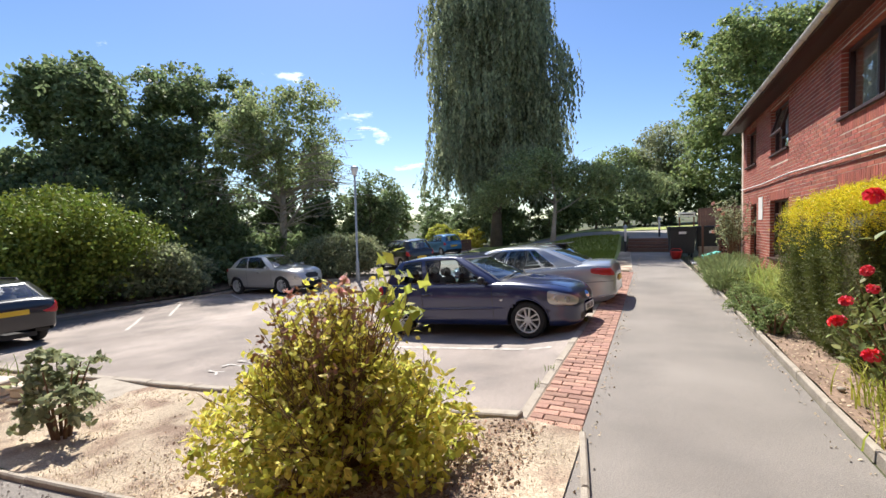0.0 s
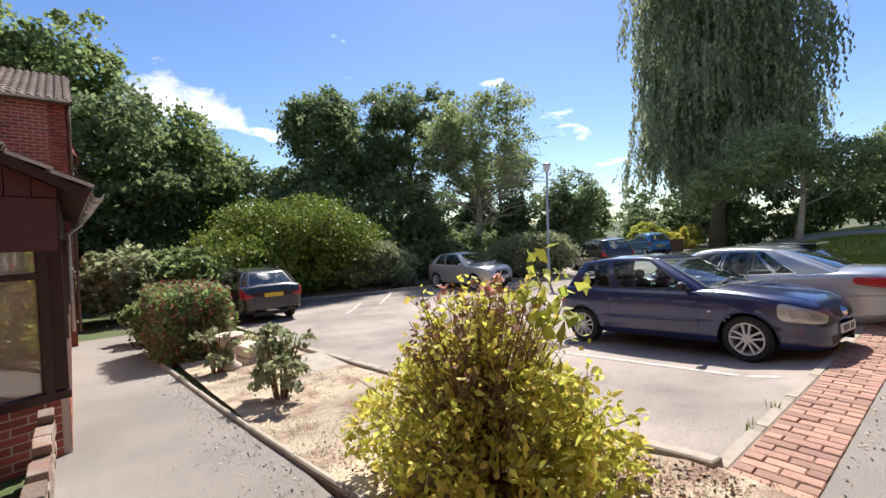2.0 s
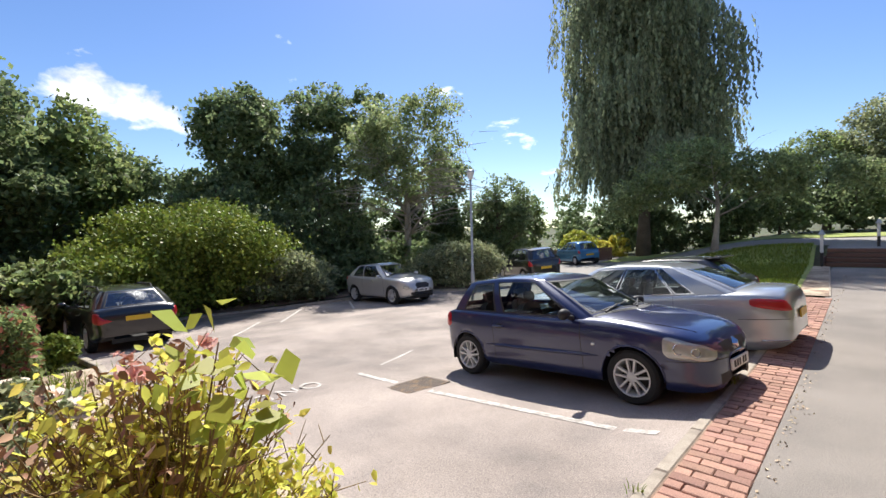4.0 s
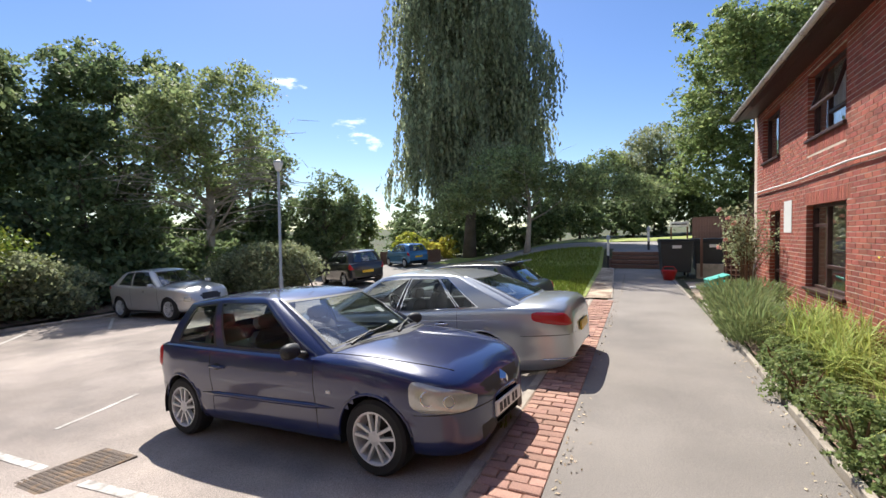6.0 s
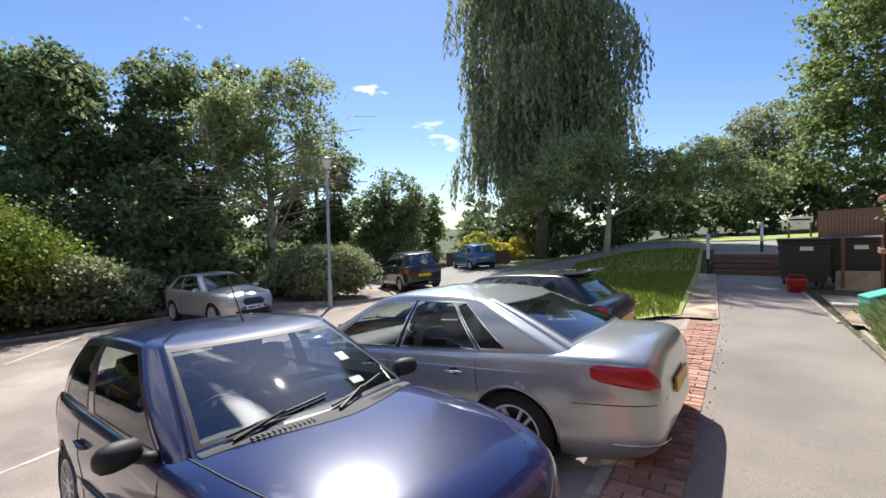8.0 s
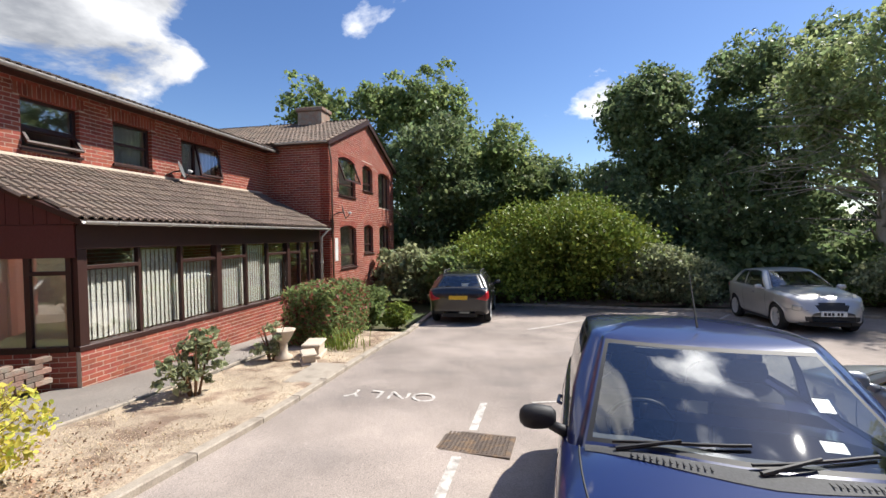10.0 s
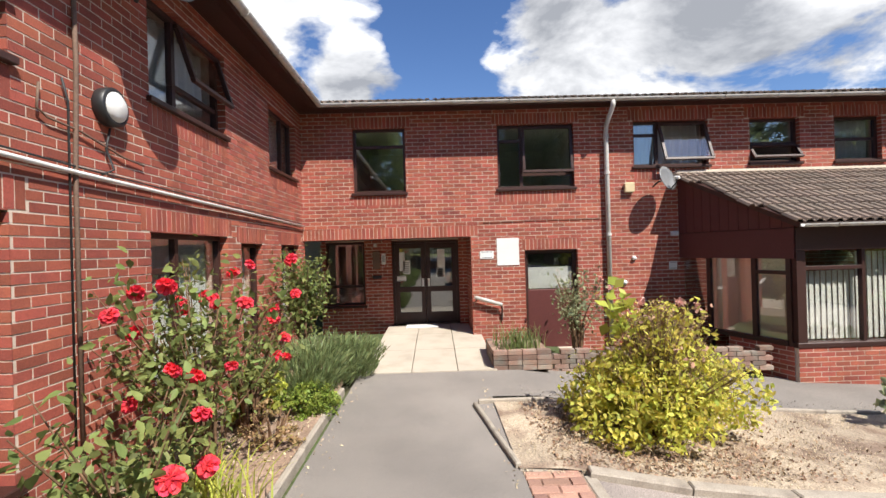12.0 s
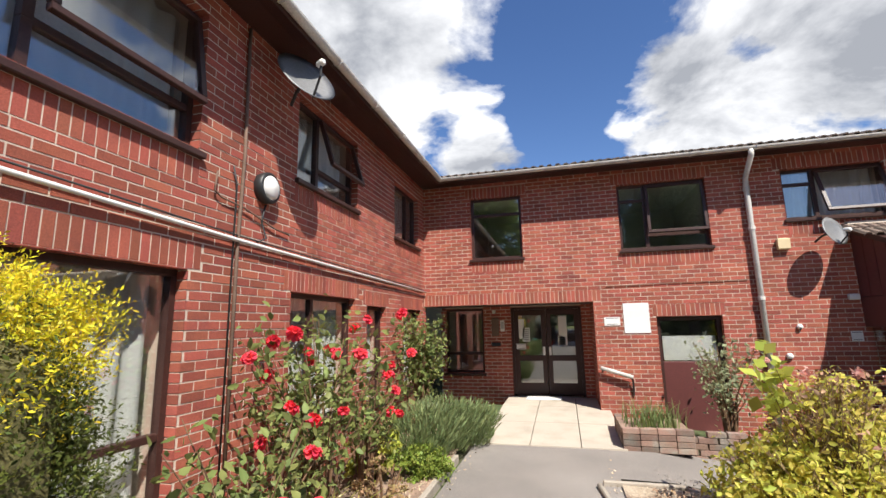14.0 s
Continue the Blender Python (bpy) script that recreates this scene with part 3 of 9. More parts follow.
def brick_wall(name, m, u0, u1, z0, z1, openings, label, soldiers=(), thick=0.30, pieces=None, top=None, cover=None):
    """A wall in its own frame (x along, y outwards, z up): a mortar core with openings through it, and bricks standing proud of it."""
    core = Geo()
    us = sorted({u0, u1, *[o[0] for o in openings], *[o[1] for o in openings]})
    zs = sorted({z0, z1, *[o[2] for o in openings], *[o[3] for o in openings]})
    us, zs = [u for u in us if u0 <= u <= u1], [z for z in zs if z0 <= z <= z1]
    for a, b in zip(us, us[1:]):
        run = None
        for c, d in zip(zs, zs[1:]):
            cu, cz = (a + b) / 2, (c + d) / 2
            solid = not any(o[0] < cu < o[1] and o[2] < cz < o[3] for o in openings)
            if solid:
                run = (run[0], d) if run else (c, d)
            if not solid or d == zs[-1]:
                if run:
                    core.box(a, -thick, run[0], b, 0, run[1])
                run = None
    if top:
        (ua, za), (ub, zb), (uc, zc2) = top
        core.add([(ua, 0, za), (ub, 0, zb), (uc, 0, zc2), (ua, -thick, za), (ub, -thick, zb), (uc, -thick, zc2)],
                 [(0, 1, 2), (5, 4, 3), (0, 3, 4, 1), (1, 4, 5, 2), (2, 5, 3, 0)])
    wall = core.make(name, M_MORTAR, m=m)
    tagged(wall, label, "wall", kind="structure")
    PROUD = 0.0035
    rest = Geo()
    single = []
    zones = list(openings) + [(a, b, c, d) for a, b, c, d in soldiers]

    def put(a, b, c, d):
        if pieces and len(single) < 300 and pieces[0] <= (a + b) / 2 <= pieces[1] and pieces[2] <= c <= pieces[3] and b - a > 0.2:
            single.append((a, c))
        else:
            p = PROUD + random.uniform(-0.0015, 0.0015)
            rest.add([(a, p, c), (b, p, c), (b, p, d), (a, p, d), (a, -0.004, c), (b, -0.004, c), (b, -0.004, d), (a, -0.004, d)],
                     [(0, 3, 2, 1), (0, 1, 5, 4), (1, 2, 6, 5), (2, 3, 7, 6), (3, 0, 4, 7)])

    # brick ends lining the sides and heads of the openings
    for a, b, c, d in openings:
        z = z0 + COURSE * math.floor((c - z0) / COURSE)
        while z < d - 0.01:
            lo2, hi2 = max(c, z + 0.006), min(d, z + COURSE - 0.006)
            if hi2 - lo2 > 0.02:
                for e, s in ((a, 1), (b, -1)):
                    rest.box(min(e - s * 0.002, e + s * 0.005), -0.10, lo2, max(e - s * 0.002, e + s * 0.005), 0.006, hi2)
            z += COURSE
        n = max(1, round((b - a) / COURSE))
        for i in range(n):
            rest.box(lerp(a, b, i / n) + 0.006, -0.10, d - 0.005, lerp(a, b, (i + 1) / n) - 0.006, 0.006, d + 0.002)
    zmax = top[1][1] if top else z1
    k = 0
    z = z0
    while z + COURSE <= zmax + 0.02:
        lo, hi = u0, u1
        if z + COURSE > z1 and top:
            (ua, za), (ub, zb), (uc, zc2) = top
            t = (z + COURSE - za) / (zb - za)
            lo, hi = lerp(ua, ub, t), lerp(uc, ub, t)
            if hi < lo:
                lo, hi = hi, lo
        u = lo - (BRICK_L / 2 if k % 2 else 0)
        while u < hi:
            spans = [(max(u, lo), min(u + BRICK_L - 0.012, hi))]
            for a, b, c, d in zones:
                if c < z + COURSE * 0.5 + 0.0 and d > z + COURSE * 0.5:
                    nxt = []
                    for s, e in spans:
                        if e <= a or s >= b:
                            nxt.append((s, e))
                        else:
                            if a - s > 0.02:
                                nxt.append((s, a))
                            if e - b > 0.02:
                                nxt.append((b, e))
                    spans = nxt
            for s, e in spans:
                if e - s > 0.02:
                    if cover and cover(s, e, z):
                        continue
                    put(s, e, z + 0.006, z + COURSE - 0.006)
            u += BRICK_L
        z += COURSE
        k += 1
    for a, b, c, d in soldiers:
        n = max(1, round((b - a) / COURSE))
        for i in range(n):
            put(lerp(a, b, i / n) + 0.005, lerp(a, b, (i + 1) / n) - 0.005, c + 0.005, d - 0.005)
    tagged(rest.make("brickwork", M_BRICK, wall), "red stretcher-bond brickwork with pale joints", kind="stuff").matrix_parent_inverse = Matrix()
    return wall, single


def lay_pieces(wall, single):
    g = Geo()
    L, H = BRICK_L - 0.012, COURSE - 0.012
    g.box(0, -0.004, 0, L, 0.0035, H, bevel=0.0012)
    base = None
    for a, c in single:
        if base is None:
            base = g.make("brick", M_BRICKP, wall)
            ob = base
        else:
            ob = new("brick", base.data)
            ob.parent = wall
        ob.location = (a, random.uniform(-0.0015, 0.0015), c)


def window(name, m, u0, u1, z0, z1, cells, label, sill=True, reveal=0.09, back=None, opened=(), mat=None, arch=0.0):
    """A timber window in a wall's frame: cells are (u0, u1, z0, z1) in fractions; opened: (cell index, degrees) of top-hung sashes pushed out."""
    mat = mat or M_BROWN
    root = thing(name, m, label, "window", kind="structure")
    fw, dp = 0.055, 0.07
    y = -reveal
    g = Geo()
    for a, b, c, d in ((u0, u1, z0, z0 + fw), (u0, u1, z1 - fw, z1), (u0, u0 + fw, z0 + fw, z1 - fw), (u1 - fw, u1, z0 + fw, z1 - fw)):
        g.box(a, y - dp, c, b, y, d, bevel=0.006)
    W, H = u1 - u0, z1 - z0
    edges_u = sorted({round(c[0], 4) for c in cells} | {round(c[1], 4) for c in cells})
    for c in cells:
        a, b, lo, hi = u0 + c[0] * W, u0 + c[1] * W, z0 + c[2] * H, z0 + c[3] * H
        if c[1] < 0.999:
            g.box(b - 0.03, y - dp + 0.004, lo, b + 0.03, y - 0.004, hi, bevel=0.005)
        if c[3] < 0.999:
            g.box(a, y - dp + 0.006, hi - 0.028, b, y - 0.006, hi + 0.028, bevel=0.005)
    g.make("window_frame", mat, root)
    if arch:
        ga = Geo()
        n = 10
        vs = []
        for i in range(n + 1):
            t = i / n
            u = lerp(u0, u1, t)
            zz = z1 - arch * (2 * t - 1) ** 2
            vs += [(u, -0.004, z1 + 0.003), (u, -0.004, zz), (u, -0.2, z1 + 0.003), (u, -0.2, zz)]
        fs = []
        for i in range(n):
            k = 4 * i
            fs += [(k, k + 1, k + 5, k + 4), (k + 1, k + 3, k + 7, k + 5)]
        ga.add(vs, fs)
        ga.make("arch_infill", M_BRICKP, root, "curved brick arch corner")
    op = dict(opened)
    for i, c in enumerate(cells):
        a, b, lo, hi = u0 + c[0] * W + 0.04, u0 + c[1] * W - 0.04, z0 + c[2] * H + 0.04, z0 + c[3] * H - 0.04
        if i in op:
            piv = Matrix.Translation(((a + b) / 2, y + 0.01, hi)) @ pose(0, 0, 0, op[i], 0, 0)
            w, h = (b - a) / 2 + 0.025, hi - lo + 0.02
            gs = Geo()
            for q in ((-w, w, -h, -h + 0.055), (-w, w, -0.05, 0.0), (-w, -w + 0.05, -h + 0.055, -0.05), (w - 0.05, w, -h + 0.055, -0.05)):
                gs.box(q[0], -0.025, q[2], q[1], 0.025, q[3], m=piv, bevel=0.006)
            s = gs.make("open_sash", mat, root, "top-hung sash pushed open")
            gp = Geo().box(-w + 0.045, -0.004, -h + 0.05, w - 0.045, 0.004, -0.045, m=piv)
            gp.make("pane", M_PANE, s).visible_shadow = False
        else:
            gp = Geo().box(a - 0.012, y - 0.045, lo - 0.012, b + 0.012, y - 0.037, hi + 0.012)
            gp.make("pane", M_PANE, root).visible_shadow = False
    if sill:
        Geo().box(u0 - 0.03, y - 0.02, z0 - 0.05, u1 + 0.03, 0.05, z0 + 0.005, bevel=0.008).make("window_sill", mat, root)
    # dim room behind
    if back is not None:
        g = Geo()
        d0, d1 = -0.34, -0.34 - back
        g.add([(u0 - 0.06, d0, z0 - 0.1), (u1 + 0.06, d0, z0 - 0.1), (u1 + 0.06, d0, z1 + 0.05), (u0 - 0.06, d0, z1 + 0.05),
               (u0 - 0.06, d1, z0 - 0.1), (u1 + 0.06, d1, z0 - 0.1), (u1 + 0.06, d1, z1 + 0.05), (u0 - 0.06, d1, z1 + 0.05)],
              [(4, 5, 6, 7), (0, 1, 5, 4), (3, 7, 6, 2), (0, 4, 7, 3), (1, 2, 6, 5)])
        g.make("room_lining", M_ROOMWALL, root)
    return root


def drape(name, m, u0, u1, z0, z1, mat, label, waves=9, depth=0.03, y=-0.26):
    n = waves * 6
    vs = []
    for i in range(n + 1):
        t = i / n
        yy = y + depth * math.sin(t * waves * 2 * math.pi + 0.6 * math.sin(t * 7))
        for j in range(5):
            s = j / 4
            vs.append((lerp(u0, u1, t), yy * 1.0 + 0.01 * math.sin(t * 31 + s * 3) * s, lerp(z1, z0, s)))
    fs = [(i * 5 + j, (i + 1) * 5 + j, (i + 1) * 5 + j + 1, i * 5 + j + 1) for i in range(n) for j in range(4)]
    ob = Geo().add(vs, fs).make(name, mat, smooth=True, m=m)
    return tagged(ob, label, "curtain")


# wing wall: x of its frame is world y, outwards is world -x
M_WING = Matrix.Translation((WING_X, 0, 0)) @ pose(0, 0, 0, 0, 0, 90)
M_MAIN = Matrix.Identity(4)
WING_UP = [(0.35, 1.68, 3.17, 4.18), (3.12, 4.62, 3.26, 4.26), (5.96, 7.85, 3.04, 4.26), (9.2, 10.8, 3.2, 4.25), (13.75, 15.35, 3.22, 4.32), (17.05, 18.45, 3.26, 4.30)]
WING_LOW = [(0.25, 1.25, 0.55, 1.96), (2.05, 2.78, 0.55, 1.96), (3.15, 4.65, 0.55, 2.035), (5.98, 8.0, 0.45, 2.11), (9.2, 10.8, 0.6, 2.11), (13.68, 15.35, 0.70, 2.11), (16.95, 17.75, 0.25, 2.11)]
sold = []
for a, b, c, d in WING_UP:
    sold += [(a - 0.02, b + 0.02, c - 0.05 - 0.215, c - 0.05)]
for a, b, c, d in WING_LOW:
    sold += [(a - 0.12, b + 0.12, d, d + 0.215)]
wing_wall, wing_single = brick_wall("wall_wing", M_WING, 0.0, 19.0, -0.3, 4.62, WING_UP + WING_LOW, "red brick wall of the two-storey wing", sold,
                                    pieces=(4.7, 8.6, 2.0, 3.1))
SPLIT = [(0, 1, 0, 0.30), (0, 1, 0.30, 1)]
TWO = [(0, 0.36, 0, 1), (0.36, 1, 0, 1)]
LBL_W = "dark brown timber casement window in red brickwork"
for i, (a, b, c, d) in enumerate(WING_UP):
    window(f"window_{i + 1}", M_WING, a, b, c, d, [(0.0, 0.62, 0, 0.30), (0.0, 0.62, 0.30, 1), (0.62, 1, 0, 1)] if i in (1, 2, 4) else TWO,
           LBL_W + (" with an open top-hung sash" if i in (1, 2, 4) else ""), back=2.4, opened=((1, 17 if i != 2 else 9),) if i in (1, 2, 4) else ())
    drape("net_curtain", M_WING, a + 0.08, b - 0.08, c + 0.05, d - 0.05, M_CURTAIN, "white net curtain drawn behind an upper window", waves=8)
for i, (a, b, c, d) in enumerate(WING_LOW):
    window(f"window_{i + 11}", M_WING, a, b, c, d, [(0, 1, 0, 0.30), (0, 1, 0.30, 1)] if b - a < 1.2 else [(0.0, 0.62, 0, 0.28), (0.0, 0.62, 0.28, 1), (0.62, 1, 0, 0.75), (0.62, 1, 0.75, 1)],
           LBL_W, back=2.4)
    if i != 5:
        drape("net_curtain", M_WING, a + 0.08, b - 0.08, c + 0.05, d - 0.05, M_CURTAIN, "white net curtain drawn behind a ground floor window", waves=10)

# main front, facing +y
MAIN_UP = [(1.17, 2.20, 2.93, 4.20), (-2.13, -0.62, 2.95, 4.21), (-4.80, -3.30, 3.32, 4.22), (-6.63, -5.62, 3.33, 4.22), (-8.28, -7.32, 3.33, 4.22), (-10.55, -9.15, 3.35, 4.22)]
ENTRY = (-0.06, WING_X, -0.3, 2.04)
DOOR2 = (-2.15, -1.10, -0.2, 1.74)
sold = []
for a, b, c, d in MAIN_UP:
    sold += [(a - 0.0, b + 0.0, c - 0.05 - 0.215, c - 0.05)]
    sold += [(a - 0.1, b + 0.1, d, d + 0.215)]
sold += [(-0.20, WING_X - 0.01, 2.04, 2.255), (DOOR2[0] - 0.05, DOOR2[1] + 0.05, 1.74, 1.955)]
main_wall, _ = brick_wall("wall_main", M_MAIN, -12.8, WING_X, -0.6, 4.62, MAIN_UP + [ENTRY, DOOR2], "red brick front wall with the main entrance", sold)
for i, (a, b, c, d) in enumerate(MAIN_UP):
    cells = {0: [(0, 1, 0, 0.72), (0, 1, 0.72, 1)], 1: [(0.0, 0.68, 0, 0.22), (0.0, 0.68, 0.22, 1), (0.68, 1, 0, 0.75), (0.68, 1, 0.75, 1)],
             2: [(0.0, 0.66, 0, 1), (0.66, 1, 0, 0.7), (0.66, 1, 0.7, 1)], 3: [(0, 1, 0, 0.45), (0, 1, 0.45, 1)], 4: [(0, 1, 0, 0.5), (0, 1, 0.5, 1)],
             5: [(0, 0.62, 0, 1), (0.62, 1, 0, 1)]}[i]
    window(f"window_{i + 21}", M_MAIN, a, b, c, d, cells, LBL_W + (" with an open top-hung sash" if i in (1, 2, 3, 5) else ""), back=2.4,
           opened={1: ((1, 5),), 2: ((0, 20),), 3: ((0, 34),), 5: ((0, 12),)}.get(i, ()))
    if i in (2, 4, 5):
        drape("net_curtain", M_MAIN, a + 0.08, b - 0.08, c + 0.05, d - 0.05, M_CURTAIN, "white net curtain behind an upper window", waves=8)

# entrance recess: side wall, back wall with brick pier, ceiling
BACK_Y = -1.30
M_BACK = Matrix.Translation((0, BACK_Y, 0))
back_wall, _ = brick_wall("wall_entrance_back", M_BACK, -0.30, WING_X, -0.2, 2.2, [(0.12, 1.62, 0.13, 2.02), (2.22, 3.10, 0.60, 2.02)], "red brick back wall of the entrance recess", [])
M_RET = Matrix.Translation((-0.06, 0, 0)) @ pose(0, 0, 0, 0, 0, -90)
brick_wall("wall_entrance_side", M_RET, 0.0, 1.30, -0.2, 2.04, [], "red brick return wall beside the entrance", [], thick=0.26)
tagged(Geo().box(-0.06, BACK_Y, 2.045, WING_X, -0.31, 2.2).make("ceiling_entrance", M_BROWN), "dark soffit over the entrance recess", "ceiling", kind="structure")
window("window_31", M_BACK, 2.22, 3.10, 0.60, 2.02, SPLIT, "dark brown window with a venetian blind beside the doors", back=1.5)
blind = thing("venetian_blind", M_BACK, "pale venetian blind lowered behind the entrance window", "blind")
for k in range(26):
    Geo().box(2.28, -0.20, 0.66 + k * 0.05, 3.04, -0.165, 0.664 + k * 0.05).make("slat", M_UPVC, blind)


# ---- roofs ----
def tile_geo(g, x, y, z, w, l, m=None):
    sec = [(0.0, 0.0), (0.08, 0.035), (0.26, 0.04), (0.36, 0.004), (0.50, 0.0), (0.58, 0.035), (0.76, 0.04), (0.88, 0.004), (1.0, 0.0)]
    vs = []
    for yy, dz in ((0.0, 0.022), (l, 0.0)):
        for u, h in sec:
            vs.append((x + u * w, y + yy, z + h + dz))
    for u, h in sec:
        vs.append((x + u * w, y + 0.001, z + h))
    k = len(sec)
    fs = [(i, i + 1, k + i + 1, k + i) for i in range(k - 1)] + [(2 * k + i, 2 * k + i + 1, i + 1, i) for i in range(k - 1)]
    g.add(vs, fs)


def roof_slope(name, m, w, l, label, single=False, clip=None, start=0.0):
    """A pitched slope in its own frame: x along the eaves, y up the slope, z outwards."""
    g = Geo()
    if clip:
        pts = [(start, 0), (w, 0), *clip]
        n = len(pts)
        g.add([(x, y, 0) for x, y in pts] + [(x, y, -0.08) for x, y in pts], [tuple(range(n)), tuple(range(2 * n - 1, n - 1, -1))] + [(i, n + i, n + (i + 1) % n, (i + 1) % n) for i in range(n)])
    else:
        g.box(0, 0, -0.08, w, l, 0)
    deck = tagged(g.make(name, M_BROWN, m=m), label, "roof", kind="structure")
    tw, tl = 0.30, 0.335
    nx, ny = max(1, round(w / tw)), max(1, round(l / tl))
    tw, tl = w / nx, l / ny
    rest = Geo()
    base = None
    for j in range(ny):
        for i in range(nx):
            if clip:
                x, y = (i + 0.5) * tw, (j + 0.5) * tl
                (ax, ay), (bx, by) = clip
                lo, hi = lerp(start, bx, y / by) if by else 0, lerp(w, ax, y / ay)
                if not lo - 0.05 <= x <= hi + 0.05:
                    continue
            if single:
                if base is None:
                    gt = Geo()
                    tile_geo(gt, 0, 0, 0, tw, tl + 0.03)
                    base = gt.make("roof_tile", M_TILEP, deck)
                    ob = base
                else:
                    ob = new("roof_tile", base.data)
                    ob.parent = deck
                ob.location = (i * tw, j * tl, 0.004 + random.uniform(0, 0.006))
                ob.rotation_euler = (random.uniform(-0.006, 0.006), random.uniform(-0.012, 0.012), 0)
            else:
                tile_geo(rest, i * tw, j * tl, 0.004 + random.uniform(0, 0.006), tw, tl + 0.03)
    if rest.v:
        tagged(rest.make("roof_tiles", M_TILE, deck), "brown interlocking concrete roof tiles", kind="stuff")
    return deck


M_TILEP = material("concrete_roof_tile_piece", (0.20, 0.145, 0.11), 0.93, vary=0.25, scale=3, fine=60, bump=0.8, piece=0.2,
                   second=(0.13, 0.105, 0.085), second_at=0.55)
EAVE = 4.52
PITCH = 18.5
OVER = 0.48
# wing roof rises east, main roof rises south
roof_slope("roof_wing", Matrix.Translation((WING_X - OVER, 19.25, EAVE)) @ pose(0, 0, 0, 0, 0, -90) @ pose(0, 0, 0, PITCH, 0, 0), 18.75, 4.8,
           "brown concrete tiled roof slope of the wing", clip=((18.75, 4.8), (0.0, 4.8)))
roof_slope("roof_main", Matrix.Translation((WING_X - OVER, OVER, EAVE)) @ pose(0, 0, 0, 0, 0, 180) @ pose(0, 0, 0, PITCH, 0, 0), 15.6, 4.8,
           "brown concrete tiled roof slope over the main front")
for nm, a, b in (("soffit_wing", (WING_X - OVER + 0.02, 0.0, EAVE - 0.02), (WING_X + 0.05, 19.2, EAVE + 0.03)), ("soffit_main", (-12.7, -0.05, EAVE - 0.02), (WING_X - 0.45, OVER - 0.02, EAVE + 0.03))):
    tagged(Geo().box(*a, *b).make(nm, M_BROWN), "dark brown timber eaves soffit", "soffit", kind="structure")
tagged(Geo().box(WING_X, 19.0, -0.3, WING_X + 9, 19.3, 4.6).make("wall_wing_end", M_MORTAR), "plain end wall of the wing", "wall", kind="structure")
for k, (a, b) in enumerate((((WING_X + 0.3, -8, 4.55), (WING_X + 9, 19, 4.7)), ((-20, -8.5, 4.55), (WING_X + 0.3, -0.05, 4.7)))):
    tagged(Geo().box(*a, *b).make(f"ceiling_{k + 1}", M_DARK), "plain upper ceiling inside the building", "ceiling", kind="structure")
tagged(Geo().box(-20, -9, -0.6, WING_X + 9.3, -8.5, 4.6).make("wall_rear", M_MORTAR), "plain rear wall closing the building", "wall", kind="structure")


def gutter(name, p0, p1, label, r=0.055):
    """Half-round gutter from p0 to p1 with brackets."""
    p0, p1 = Vector(p0), Vector(p1)
    d = (p1 - p0).normalized()
    s = d.cross(Vector((0, 0, 1)))
    root = thing(name, Matrix.Identity(4), label, "gutter", kind="structure")
    g = Geo()
    prof = []
    for rr, order in ((r, range(9)), (r - 0.008, range(8, -1, -1))):
        for i in order:
            t = math.pi * i / 8
            prof.append((math.cos(t) * rr, -math.sin(t) * rr))
    vs = []
    for p in (p0, p1):
        for a, c in prof:
            vs.append(p + s * a + Vector((0, 0, c)))
    n = len(prof)
    g.add(vs, [(i, (i + 1) % n, n + (i + 1) % n, n + i) for i in range(n)] + [tuple(range(n)), tuple(range(2 * n - 1, n - 1, -1))])
    g.make("channel", M_GUTTER, root)
    L = (p1 - p0).length
    for k in range(int(L / 1.0)):
        q = p0 + d * (0.5 + k)
        gb = Geo()
        pts = [q + s * (math.cos(math.pi * i / 6) * (r + 0.006)) - Vector((0, 0, math.sin(math.pi * i / 6) * (r + 0.006))) for i in range(7)]
        gb.tube(pts, 0.009, 5)
        gb.make("bracket", M_GUTTER, root)
    return root


gutter("gutter_main", (WING_X - OVER - 0.02, OVER + 0.03, EAVE + 0.0), (-12.4, OVER + 0.03, EAVE - 0.02), "pale weathered half-round gutter along the main eaves")
gutter("gutter_wing", (WING_X - OVER - 0.03, 19.2, EAVE), (WING_X - OVER - 0.03, OVER, EAVE), "pale weathered half-round gutter along the wing eaves")


def pipe_thing(name, pts, r, mat, label, clips=()):
    root = thing(name, Matrix.Identity(4), label, "pipe", kind="structure")
    Geo().tube(pts, r, 10).make("pipe", mat, root, smooth=True)
    for p in clips:
        Geo().lathe([(r + 0.012, -0.03), (r + 0.012, 0.03), (r, 0.03), (r, -0.03)], 12, Matrix.Translation(p), closed=True).make("collar", mat, root)
    return root


pipe_thing("downpipe_main", [(-2.72, OVER + 0.03, EAVE - 0.05), (-2.72, OVER + 0.03, EAVE - 0.14), (-2.74, 0.10, EAVE - 0.42), (-2.74, 0.075, EAVE - 0.55), (-2.74, 0.075, -0.15)], 0.045, M_GUTTER,
           "pale grey plastic downpipe with socket collars", [(-2.74, 0.075, 3.2), (-2.74, 0.075, 2.0), (-2.74, 0.075, 0.8), (-2.74, 0.075, 3.9)])

